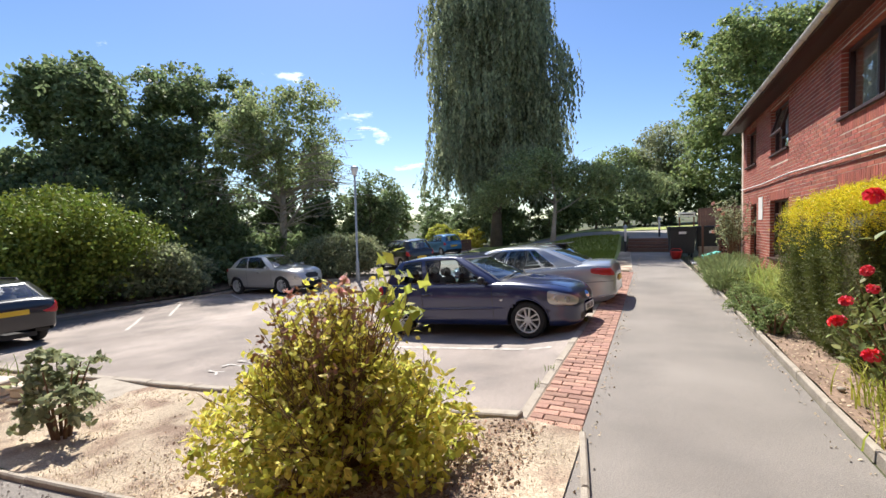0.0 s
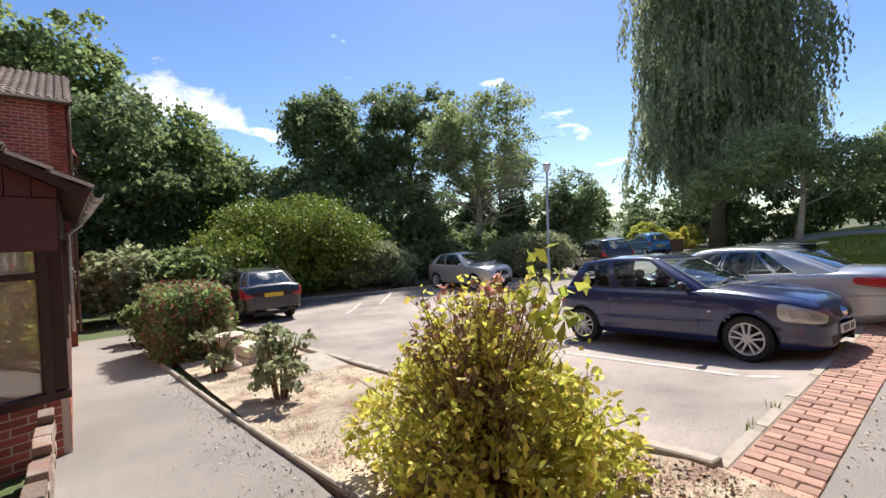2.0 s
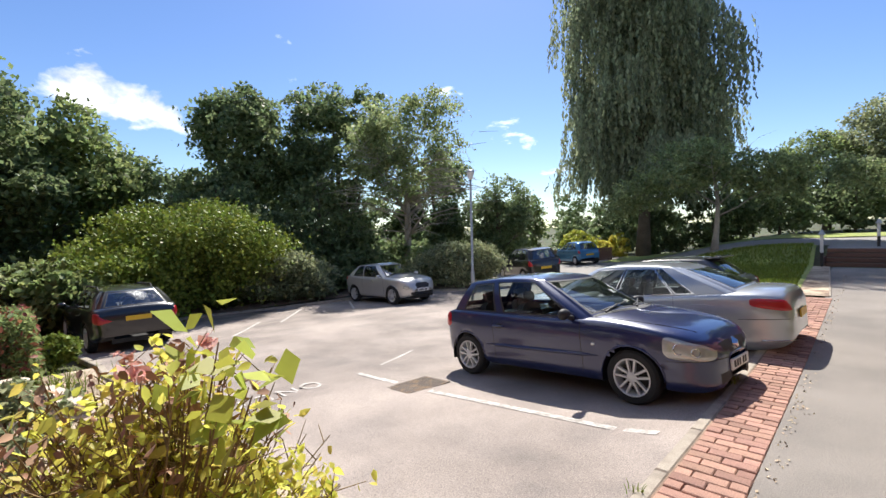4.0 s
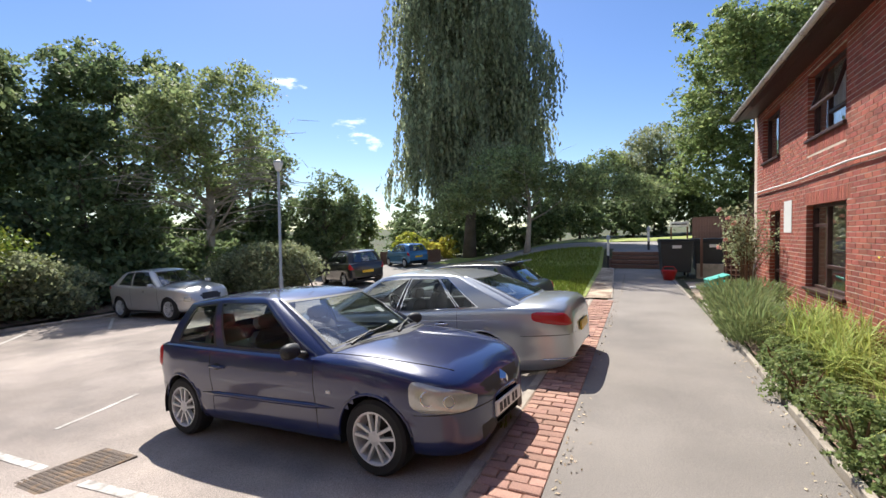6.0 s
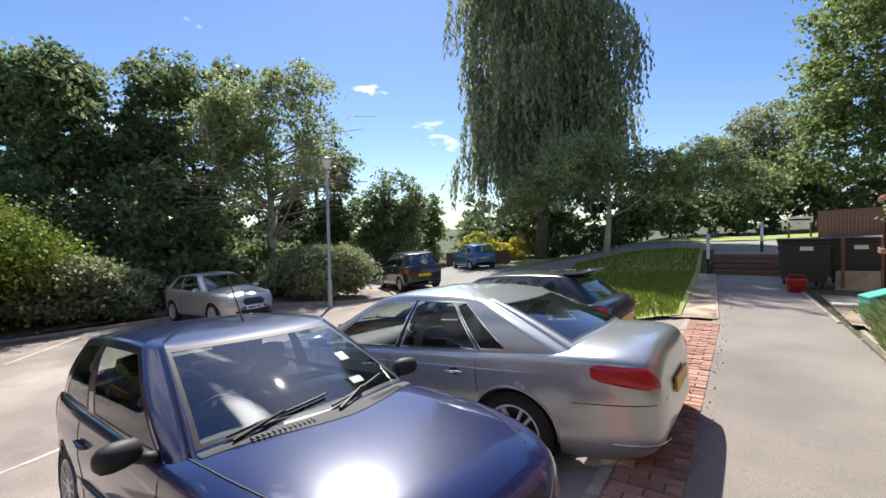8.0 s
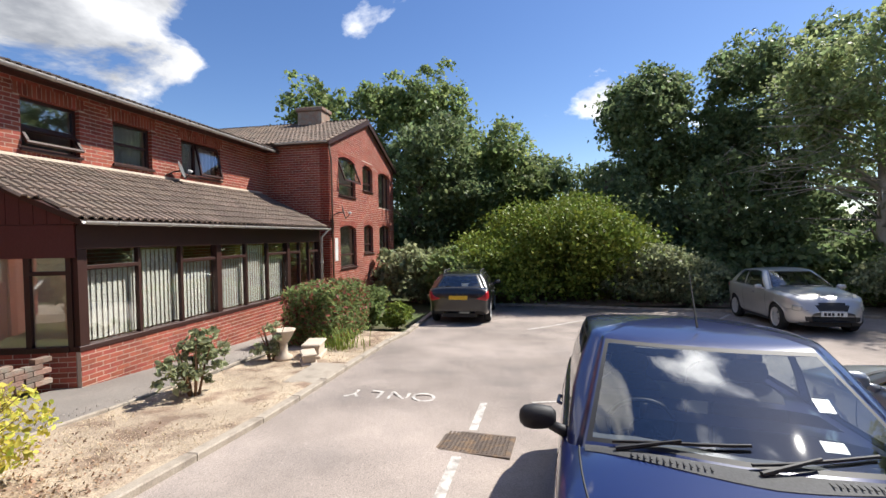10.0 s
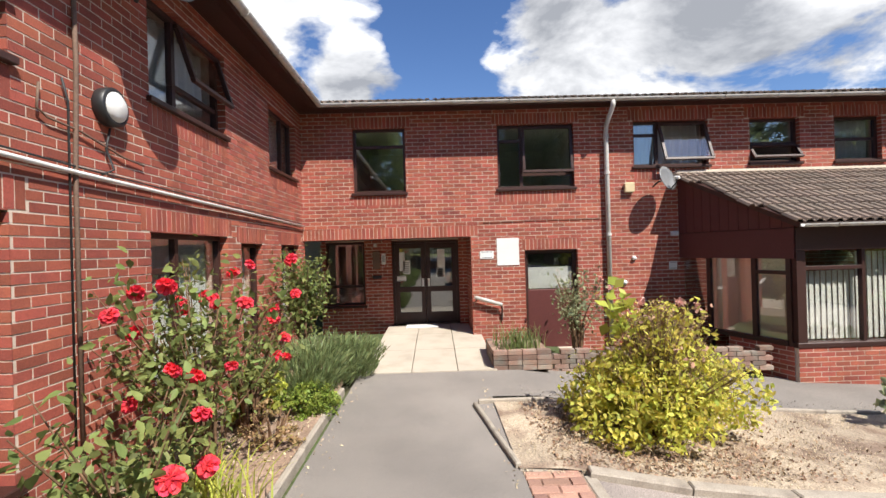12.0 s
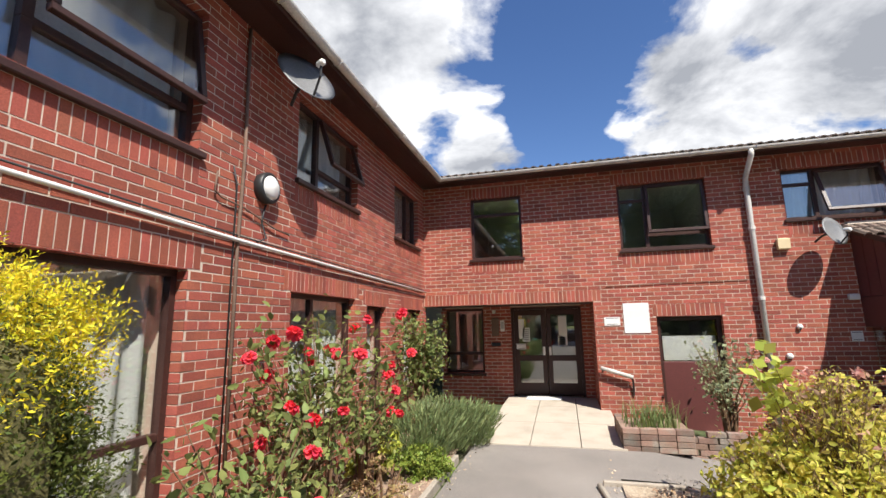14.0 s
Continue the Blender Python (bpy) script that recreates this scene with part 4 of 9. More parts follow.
# cable conduits on the wing
pipe_thing("conduit", [(WING_X - 0.05, 0.05, 2.32), (WING_X - 0.05, 5.5, 2.41), (WING_X - 0.05, 8.5, 2.50), (WING_X - 0.05, 13.5, 2.62), (WING_X - 0.05, 16, 2.58), (WING_X - 0.05, 19.0, 2.62)], 0.017, M_UPVC,
           "white plastic conduit running along the wing wall")
pipe_thing("cable", [(WING_X - 0.03, 0.15, 2.36), (WING_X - 0.035, 5.5, 2.455), (WING_X - 0.03, 8.5, 2.56)], 0.007, M_INK, "thin black cable above the conduit")
pipe_thing("vertical_cables", [(WING_X - 0.03, 5.50, 0.2), (WING_X - 0.03, 5.5, 2.4), (WING_X - 0.03, 5.47, 3.2), (WING_X - 0.03, 5.49, 4.45)], 0.016, M_RUST, "bundle of dark vertical cables clipped to brick")
pipe_thing("vertical_cable", [(WING_X - 0.03, 5.56, 0.4), (WING_X - 0.03, 5.55, 2.9), (WING_X - 0.03, 5.60, 3.05)], 0.008, M_INK, "thin black vertical cable on brick")
pipe_thing("copper_loop", [(WING_X - 0.03, 5.78, 2.95), (WING_X - 0.03, 5.80, 2.78), (WING_X - 0.03, 5.72, 2.74), (WING_X - 0.03, 5.45, 2.72), (WING_X - 0.03, 5.0, 2.62), (WING_X - 0.03, 4.75, 2.60)], 0.008, M_RUST, "looped rusty cable on the wing wall")
pipe_thing("lamp_cable", [(WING_X - 0.03, 5.15, 2.82), (WING_X - 0.03, 5.20, 2.65), (WING_X - 0.03, 5.12, 2.50), (WING_X - 0.03, 5.25, 2.44)], 0.009, M_INK, "looped black cable below the wall lamp")

# round bulkhead lamp on the wing
ML = Matrix.Translation((WING_X, 5.16, 2.98)) @ pose(0, 0, 0, 0, -90, 0)
lamp = thing("bulkhead_lamp", ML, "round white bulkhead lamp with a black rim on brick", "wall lamp")
Geo().lathe([(0.0, 0.0), (0.145, 0.0), (0.15, 0.02), (0.15, 0.085), (0.135, 0.095), (0.118, 0.095), (0.118, 0.06)], 28).make("housing", M_BLACKMETAL, lamp, smooth=True)
Geo().lathe([(0.118, 0.07), (0.115, 0.10), (0.08, 0.125), (0.0, 0.133)], 28).make("diffuser", M_UPVC, lamp, "white plastic diffuser", smooth=True)


def dish(m, size, label, lens=True):
    root = thing("satellite_dish", m, label, "satellite dish")
    g = Geo()
    prof = [(0.001, 0.0), (size * 0.4, size * 0.035), (size * 0.75, size * 0.12), (size, size * 0.21), (size * 1.01, size * 0.215), (size * 0.75, size * 0.14), (size * 0.4, size * 0.055), (0.001, 0.02)]
    g.lathe(prof, 32, Matrix.Diagonal((1.0, 1.12, 1, 1)))
    g.make("reflector", M_DISH, root, smooth=True)
    Geo().tube([(0, -size * 1.0, size * 0.1), (0, -size * 0.7, size * 0.75), (0, -size * 0.35, size * 0.98)], 0.012, 6).make("feed_arm", M_BLACKMETAL, root)
    Geo().lathe([(0.0, -0.05), (0.03, -0.045), (0.034, 0.03), (0.02, 0.05), (0.0, 0.05)], 12, Matrix.Translation((0, -size * 0.33, size * 0.98)) @ pose(0, 0, 0, 30, 0, 0)).make("receiver", M_UPVC, root)
    Geo().tube([(0, 0, 0.0), (0, 0.02, -0.16), (0, -0.02, -0.30)], 0.017, 8).make("mount_arm", M_BLACKMETAL, root)
    return root


dish(look((WING_X - 0.36, 5.09, 4.08), (WING_X - 0.36 + 3, 5.09 - 1.6, 4.08 - 2.0)), 0.30, "grey mesh satellite dish bracketed high on the wing")
dish(look((-3.74, 0.36, 3.00), (-3.74 + 1.2, 0.36 - 2.2, 3.00 - 0.8)), 0.22, "grey satellite dish fixed beside the sun room roof")
dish(look((-8.85, 0.22, 3.38), (-8.85 + 1.2, 0.22 - 2.2, 3.38 - 0.8)), 0.2, "small grey satellite dish above the sun room roof")

# ---- entrance doors ----
door = thing("door_1", M_BACK, "dark brown glazed double entrance doors with notices", "door", kind="structure")
for k, (a, b) in enumerate(((0.18, 0.865), (0.875, 1.56))):
    leafd = Geo()
    for q in ((a, 0.15, a + 0.10, 1.96), (b - 0.10, 0.15, b, 1.96), (a + 0.10, 1.84, b - 0.10, 1.96), (a + 0.10, 0.15, b - 0.10, 0.40), (a + 0.10, 0.86, b - 0.10, 0.98)):
        leafd.box(q[0], -0.16, q[1], q[2], -0.11, q[3], bevel=0.006)
    lf = leafd.make("door_leaf", M_BROWN, door)
    Geo().box(a + 0.095, -0.139, 0.97, b - 0.095, -0.131, 1.85).make("pane", M_PANE, lf).visible_shadow = False
    Geo().box(a + 0.095, -0.139, 0.39, b - 0.095, -0.131, 0.87).make("pane", M_PANE, lf).visible_shadow = False
    hx = b - 0.06 if k == 0 else a + 0.06
    Geo().box(hx - 0.025, -0.109, 0.98, hx + 0.025, -0.095, 1.16, bevel=0.006).make("door_plate", M_UPVC, lf)
g = Geo()
for q in ((0.12, 0.13, 0.18, 2.02), (1.56, 0.13, 1.62, 2.02), (0.18, 1.965, 1.56, 2.02)):
    g.box(q[0], -0.2, q[1], q[2], -0.08, q[3], bevel=0.006)
g.make("door_frame", M_BROWN, door)
Geo().add([(-0.2, -0.34, 0.1), (2.0, -0.34, 0.1), (2.0, -0.34, 2.2), (-0.2, -0.34, 2.2), (-0.2, -3.5, 0.1), (2.0, -3.5, 0.1), (2.0, -3.5, 2.2), (-0.2, -3.5, 2.2)],
          [(4, 5, 6, 7), (0, 1, 5, 4), (3, 7, 6, 2), (0, 4, 7, 3), (1, 2, 6, 5)]).make("hall_lining", M_ROOMWALL, door)


def notice(m, w, h, label, rows=0, mat=None, name="notice"):
    root = thing(name, m, label, "sign")
    Geo().box(-w / 2, 0, -h / 2, w / 2, 0.006, h / 2).make("sheet", mat or M_UPVC, root)
    for i in range(rows):
        z = h * 0.36 - i * h * 0.72 / max(1, rows - 1)
        ww = w * (0.36 if i % 2 else 0.40)
        Geo().box(-ww, 0.006, z - h * 0.025, ww, 0.008, z + h * 0.025).make("text_bar", M_INK, root)
    return root


for x, z, w, h, r in ((1.30, 1.42, 0.16, 0.30, 6), (1.40, 1.55, 0.12, 0.42, 0), (0.52, 1.50, 0.17, 0.62, 0), (1.42, 1.17, 0.2, 0.12, 2), (0.55, 1.28, 0.15, 0.2, 4)):
    notice(Matrix.Translation((x, BACK_Y - 0.105, z)), w, h, "white paper notice taped to the entrance door", r)
# mat, intercom, keypad
tagged(Geo().box(0.62, -1.16, apron_z(-1.1), 1.32, -0.85, apron_z(-1.1) + 0.035, bevel=0.01).make("door_mat", M_UPVC), "pale threshold mat before the entrance doors", "mat")
icom = thing("intercom", Matrix.Translation((1.80, BACK_Y + 0.007, 1.62)), "white intercom panel on the brick pier", "intercom")
Geo().box(-0.045, 0, -0.12, 0.045, 0.035, 0.12, bevel=0.006).make("case", M_UPVC, icom)
Geo().box(-0.03, 0.035, -0.06, 0.03, 0.038, 0.09).make("panel", M_GREYMETAL, icom)
ibox = thing("meter_cover", Matrix.Translation((1.96, BACK_Y + 0.007, 1.60)), "brown metal plate on the brick pier", "panel")
Geo().box(-0.08, 0, -0.2, 0.08, 0.02, 0.2, bevel=0.005).make("plate", M_RUST, ibox)
bell = thing("doorbell_box", Matrix.Translation((1.95, BACK_Y + 0.007, 1.22)), "small black box on the brick pier", "box")
Geo().box(-0.10, 0, -0.04, 0.10, 0.05, 0.04, bevel=0.01).make("case", M_BLACKMETAL, bell)
sens = thing("sensor", Matrix.Translation((1.98, BACK_Y + 0.007, 1.93)), "small white movement sensor by the entrance", "sensor")
Geo().box(-0.03, 0, -0.04, 0.03, 0.06, 0.04, bevel=0.012).make("case", M_UPVC, sens)
# second door
door2 = thing("door_2", M_MAIN, "brown service door with a frosted upper pane", "door", kind="structure")
a, b, c, d = DOOR2
g = Geo()
for q in ((a, c, a + 0.07, d), (b - 0.07, c, b, d), (a + 0.07, d - 0.07, b - 0.07, d)):
    g.box(q[0], -0.2, q[1], q[2], -0.1, q[3], bevel=0.006)
g.make("door_frame", M_BROWN, door2)
Geo().box(a + 0.07, -0.18, c, b - 0.07, -0.13, 0.95, bevel=0.01).make("door_leaf", M_CLAD, door2)
Geo().box(a + 0.09, -0.165, 0.95, b - 0.09, -0.155, d - 0.09).make("pane", M_PANE, door2).visible_shadow = False
Geo().box(a + 0.10, -0.19, 0.97, b - 0.10, -0.18, d - 0.35).make("frosted_film", M_CURTAIN, door2)
Geo().box(a, -1.2, c, b, -0.32, d).make("lobby_lining", M_DARK, door2)
# boards on the front wall
notice(Matrix.Translation((-0.775, 0.008, 1.72)), 0.43, 0.53, "blank white board on the front wall", 0, M_UPVC, "wall_board")
notice(Matrix.Translation((-0.36, 0.008, 1.67)), 0.27, 0.15, "small white sign with lettering on the front wall", 2, M_UPVC, "wall_sign")
# hand rail
rail = thing("handrail", M_MAIN, "pale timber handrail on a black bracket by the ramp", "handrail")
Geo().tube([(-0.10, 0.10, 0.86), (-0.62, 0.10, 0.70)], 0.035, 10).make("rail", M_GUTTER, rail, smooth=True)
Geo().tube([(-0.60, 0.10, 0.69), (-0.62, 0.06, 0.62), (-0.62, 0.02, 0.38)], 0.016, 8).make("bracket", M_BLACKMETAL, rail)
Geo().tube([(-0.13, 0.10, 0.83), (-0.13, 0.01, 0.78)], 0.014, 8).make("bracket", M_BLACKMETAL, rail)
# small boxes by the downpipe
al = thing("alarm_box", Matrix.Translation((-3.18, 0.008, 2.90)), "cream alarm box high on the front wall", "alarm box")
Geo().box(-0.09, 0, -0.10, 0.09, 0.08, 0.10, bevel=0.02).make("case", material("cream_plastic", (0.62, 0.50, 0.30), 0.5, vary=0.05), al)
for x, z, s in ((-3.25, 1.52, 0.045), (-3.05, 1.05, 0.05)):
    v = thing("vent_cap", Matrix.Translation((x, 0.008, z)) @ pose(0, 0, 0, -90, 0, 0), "small round vent cap on the front wall", "vent")
    Geo().lathe([(0.0, 0.05), (s * 0.8, 0.045), (s, 0.02), (s, 0.0)], 16).make("cap", M_UPVC, v, smooth=True)
notice(Matrix.Translation((-4.02, 0.008, 1.36)), 0.16, 0.16, "small blue and white sign by the sun room door", 2, M_UPVC, "wall_sign")
sb = thing("sensor", Matrix.Translation((-4.05, 0.008, 1.98)), "small white sensor on the front wall", "sensor")
Geo().box(-0.07, 0, -0.05, 0.07, 0.06, 0.05, bevel=0.015).make("case", M_UPVC, sb)
pipe_thing("facade_cable", [(-0.3, 0.018, 2.30), (-1.5, 0.018, 2.32), (-2.6, 0.018, 2.33)], 0.006, M_RUST, "thin cable strung across the front wall")

# brick planter
planter = thing("brick_planter", Matrix.Translation((-0.62, 2.05, ground_z(-0.6, 2.0))), "low weathered brick planter with green leaves", "planter")
for j in range(4):
    for k in range(4):
        off = 0.11 if j % 2 else 0
        Geo().box(-0.40 + k * 0.215 - (0.0 if not off else 0.0), 0.0, j * 0.075, -0.40 + k * 0.215 + 0.205, 0.10, j * 0.075 + 0.068, bevel=0.004).make("brick", M_OLDBRICK, planter)
    for k in range(4):
        Geo().box(0.355, -0.215 * (k + 1), j * 0.075, 0.46, -0.215 * (k + 1) + 0.205, j * 0.075 + 0.068, bevel=0.004).make("brick", M_OLDBRICK, planter)
Geo().box(-0.42, -0.9, 0.0, 0.37, 0.02, 0.24).make("soil", M_SOIL, planter)

# ---- sun room ----
SX0, SX1, SY = -12.35, -4.82, 2.03    # west end, east end, front
SKEW = 0.66                           # the east end runs askew to the main wall
M_SKEW = Matrix.Translation((SX1, SY, 0)) @ Matrix.Rotation(math.atan2(SKEW, SY), 4, "Z") @ Matrix.Diagonal((1, math.hypot(SKEW, SY) / SY, 1, 1)) @ Matrix.Translation((-SX1, -SY, 0))
sun_room = thing("sun_room", Matrix.Identity(4), "dark timber sun room with tall glazing on a red brick base", "sun room", kind="structure")
M_SUN = Matrix.Translation((0, SY, 0))
sun_base, _ = brick_wall("wall_sunroom_front", M_SUN, SX0, SX1, -0.75, 0.14, [], "low red brick base wall of the sun room", [], thick=0.22)
M_SUNE = Matrix.Translation((SX1, 0, 0)) @ pose(0, 0, 0, 0, 0, -90)
brick_wall("wall_sunroom_side", M_SKEW @ M_SUNE, -SY + 0.06, -0.95, -0.75, 0.14, [], "low red brick side base of the sun room", [], thick=0.22)
g = Geo()
g.box(SX0, SY - 0.16, 0.14, SX1 + 0.02, SY + 0.02, 0.22, bevel=0.01)
g.box(SX0, SY - 0.14, 1.62, SX1, SY, 1.98, bevel=0.008)
g.box(SX1 - 0.12, 0.02, 1.55, SX1, SY - 0.14, 1.98, m=M_SKEW, bevel=0.008)
g.make("sill_beam", M_BROWN, sun_room)
posts = [SX0 + 0.06, -10.50, -7.78, SX1 - 0.07]
for px in posts:
    Geo().box(px - 0.07, SY - 0.14, 0.22, px + 0.07, SY + 0.004, 1.62, bevel=0.008).make("post", M_BROWN, sun_room)
for a, b in zip(posts, posts[1:]):
    n = 3
    for i in range(n):
        x0, x1 = lerp(a + 0.07, b - 0.07, i / n), lerp(a + 0.07, b - 0.07, (i + 1) / n)
        if i:
            Geo().box(x0 - 0.025, SY - 0.10, 0.22, x0 + 0.025, SY - 0.02, 1.62, bevel=0.005).make("mullion", M_BROWN, sun_room)
        if i != 1:
            Geo().box(x0 + 0.02, SY - 0.10, 1.32, x1 - 0.02, SY - 0.02, 1.38, bevel=0.005).make("transom", M_BROWN, sun_room)
        Geo().box(x0 + 0.02, SY - 0.075, 0.23, x1 - 0.02, SY - 0.067, 1.61).make("pane", M_PANE, sun_room).visible_shadow = False
        if a > SX0 + 1:
            bl = thing("vertical_blind", Matrix.Translation((x0, SY - 0.17, 0)), "cream vertical fabric blind behind the glazing", "blind", "sun room blinds")
            top = 1.30 if i != 1 else 1.58
            k = 10
            for j in range(k):
                u = (x1 - x0) * (j + 0.5) / k
                Geo().box(-0.047, -0.002, 0.24, 0.047, 0.002, top, m=Matrix.Translation((u, 0, 0)) @ pose(0, 0, 0, 0, 0, 14)).make("slat", M_BLIND, bl)
# side with door, tan blinds and maroon gable cladding
for y0, y1, kind in ((0.06, 0.55, "door"), (0.62, 1.35, "pane"), (1.42, SY - 0.16, "pane")):
    Geo().box(SX1 - 0.10, y1, -0.2 if kind == "door" else 0.14, SX1 - 0.01, y1 + 0.07, 1.55, m=M_SKEW, bevel=0.006).make("mullion", M_BROWN, sun_room)
    Geo().box(SX1 - 0.06, y0, 0.2, SX1 - 0.05, y1, 1.55, m=M_SKEW).make("pane", M_PANE, sun_room).visible_shadow = False
    if kind == "pane":
        rb = thing("roller_blind", M_SKEW @ Matrix.Translation((SX1 - 0.072, (y0 + y1) / 2, 0)), "tan roller blind pulled down behind glass", "blind")
        Geo().box(-0.004, -(y1 - y0) / 2, 0.2, 0.004, (y1 - y0) / 2, 1.5).make("fabric", M_TANBLIND, rb)
Geo().box(SX1 - 0.10, 1.42, 1.25, SX1 - 0.015, SY - 0.16, 1.31, m=M_SKEW, bevel=0.005).make("transom", M_BROWN, sun_room)
Geo().box(SX1 - 0.10, 0.62, 0.14, SX1 + 0.01, SY - 0.14, 0.22, m=M_SKEW, bevel=0.006).make("side_sill", M_BROWN, sun_room)
cl = Geo()
ZR, RY = 3.14, SY + 0.24
for k in range(12):
    y0, y1 = lerp(0.01, SY - 0.01, k / 12) + 0.004, lerp(0.01, SY - 0.01, (k + 1) / 12) - 0.004
    def zr(y):
        return lerp(ZR, 2.03, y / RY) - 0.09
    cl.add([tuple(M_SKEW @ Vector(p)) for p in [(SX1 - 0.04, y0, 1.98), (SX1 + 0.015, y0, 1.98), (SX1 + 0.015, y1, 1.98), (SX1 - 0.04, y1, 1.98), (SX1 - 0.04, y0, zr(y0)), (SX1 + 0.015, y0, zr(y0)), (SX1 + 0.015, y1, zr(y1)), (SX1 - 0.04, y1, zr(y1))]],
           [(3, 2, 1, 0), (4, 5, 6, 7), (0, 1, 5, 4), (1, 2, 6, 5), (2, 3, 7, 6), (3, 0, 4, 7)])
cl.box(SX1 - 0.05, 0.01, 1.5, SX1 + 0.012, SY - 0.02, 1.97, m=M_SKEW)
cl.make("gable_cladding", M_CLAD, sun_room, "maroon boarded cladding under the verge")
slope_l = math.hypot(RY, ZR - 2.03)
ang = math.degrees(math.atan2(ZR - 2.03, RY))
roof_slope("roof_sunroom", Matrix.Translation((SX1 + 0.12 + SKEW, RY, 2.04)) @ pose(0, 0, 0, 0, 0, 180) @ pose(0, 0, 0, ang, 0, 0), SX1 - SX0 + SKEW + 0.15, slope_l,
           "brown concrete tiled lean-to roof over the sun room", single=True, clip=((SX1 - SX0 + SKEW + 0.15, slope_l), (0.0, slope_l)), start=SKEW)
tagged(Geo().tube([(SX1 + 0.05 + SKEW, 0.05, ZR + 0.03), (SX0, 0.05, ZR + 0.03)], 0.045, 6).make("lead_flashing", M_STONE), "pale mortar flashing at the head of the lean-to roof", "flashing", kind="structure")
gutter("gutter_sunroom", (SX1 + 0.12, RY + 0.05, 2.02), (SX0 - 0.05, RY + 0.05, 2.02), "pale half-round gutter on the sun room eaves", 0.05)
pipe_thing("downpipe_sunroom", [(SX0 + 0.05, RY + 0.05, 1.98), (SX0 + 0.05, SY + 0.06, 1.75), (SX0 + 0.05, SY + 0.06, -0.4)], 0.036, M_GUTTER, "slim grey downpipe at the sun room's far end", [(SX0 + 0.05, SY + 0.06, 1.0)])
tagged(Geo().box(SX0, 0.0, -0.4, SX1, SY - 0.2, -0.3).make("floor_sunroom", M_ROOMWALL), "plain sun room floor", "floor", kind="structure")
# low garden wall by the side door
lw = thing("garden_wall", Matrix.Translation((-4.5, 1.88, 0)), "low broken wall of weathered bricks between planter and sun room", "wall")
for j in range(5):
    for k in range(15):
        if j == 4 and k % 5 in (1, 4) or j == 3 and k in (7, 8):
            continue
        u = k * 0.235 + (0.11 if j % 2 else 0.0) + random.uniform(-0.008, 0.008)
        z = -0.20 + j * 0.075 + (0.05 if k > 6 else 0.0)
        Geo().box(-0.108, -0.052, -0.034, 0.108, 0.052, 0.034, m=Matrix.Translation((u + 0.11, 0, z + 0.034)) @ pose(0, 0, 0, 0, 0, random.uniform(-3, 3)), bevel=0.005).make("brick", M_OLDBRICK, lw)

# ---- gabled block at the west end ----
GX0, GX1, GY = -19.45, -12.75, 2.15
GE = 4.74
M_GAB = Matrix.Translation((0, GY, 0))
GWIN = [(-14.95, -13.50, 3.16, 4.50), (-14.95, -13.55, 0.70, 2.16), (-16.74, -15.66, 3.52, 4.51), (-16.70, -15.70, 1.12, 2.22), (-18.90, -17.42, 2.96, 4.46), (-18.90, -17.45, 0.57, 2.22)]
APEX = 6.17
brick_wall("wall_gable", M_GAB, GX0, GX1, -0.9, GE, GWIN, "red brick gable wall with arched windows", [(a - 0.05, b + 0.05, d, d + 0.11) for a, b, c, d in GWIN], top=((GX0, GE), ((GX0 + GX1) / 2, APEX), (GX1, GE)))
M_GSIDE = Matrix.Translation((GX1, 0, 0)) @ pose(0, 0, 0, 0, 0, -90)
brick_wall("wall_gable_side", M_GSIDE, -GY, 0.2, -0.9, GE, [], "shaded red brick side wall of the gabled block", [])
for i, (a, b, c, d) in enumerate(GWIN):
    big = a < -17
    window(f"window_{i + 41}", M_GAB, a, b, c, d, [(0, 1, 0, 0.3), (0, 1, 0.3, 1)] if not big else TWO, "arched dark timber window in the gable", back=2.0,
           opened=((1, 20),) if i == 0 else (), arch=0.12, sill=not big)
gp = math.degrees(math.atan2(APEX - GE, (GX1 - GX0) / 2))
gl = math.hypot(APEX - GE, (GX1 - GX0) / 2) + 0.32
roof_slope("roof_gable_east", Matrix.Translation((GX1 + 0.25, -5.0, GE - 0.02)) @ pose(0, 0, 0, 0, 0, 90) @ pose(0, 0, 0, gp, 0, 0), GY + 5.12, gl, "brown tiled east slope of the gabled block")
roof_slope("roof_gable_west", Matrix.Translation((GX0 - 0.25, GY + 0.12, GE - 0.02)) @ pose(0, 0, 0, 0, 0, -90) @ pose(0, 0, 0, gp, 0, 0), GY + 5.12, gl, "brown tiled west slope of the gabled block")
tagged(Geo().box(GX0, -5, -0.9, GX0 + 0.3, GY, GE).make("wall_gable_west", M_MORTAR), "plain far wall of the gabled block", "wall", kind="structure")
gutter("gutter_gable", (GX1 + 0.28, GY + 0.1, GE), (GX1 + 0.28, 0.5, GE), "pale gutter along the gabled block's eaves", 0.05)
pipe_thing("downpipe_gable", [(GX1 + 0.05, GY + 0.06, GE - 0.1), (GX1 - 0.1, GY + 0.06, 4.2), (GX1 - 0.1, GY + 0.06, -0.5)], 0.03, M_RUST, "slim brown downpipe on the gable corner")
notice(Matrix.Translation((-13.22, GY + 0.008, 1.35)), 0.22, 0.75, "tall white panel on the gable wall", 0, M_UPVC, "wall_board")
dish(look((-13.1, GY + 0.3, 2.55), (-12.2, GY - 2, 1.9)), 0.22, "small dark satellite dish on the gable corner")
chim = thing("chimney", Matrix.Translation((-16.1, 0.0, 5.75)), "squat weathered brick chimney on the gabled roof's ridge", "chimney")
Geo().box(-0.36, -0.50, 0, 0.36, 0.50, 0.92, bevel=0.02).make("shaft", M_OLDBRICK, chim)
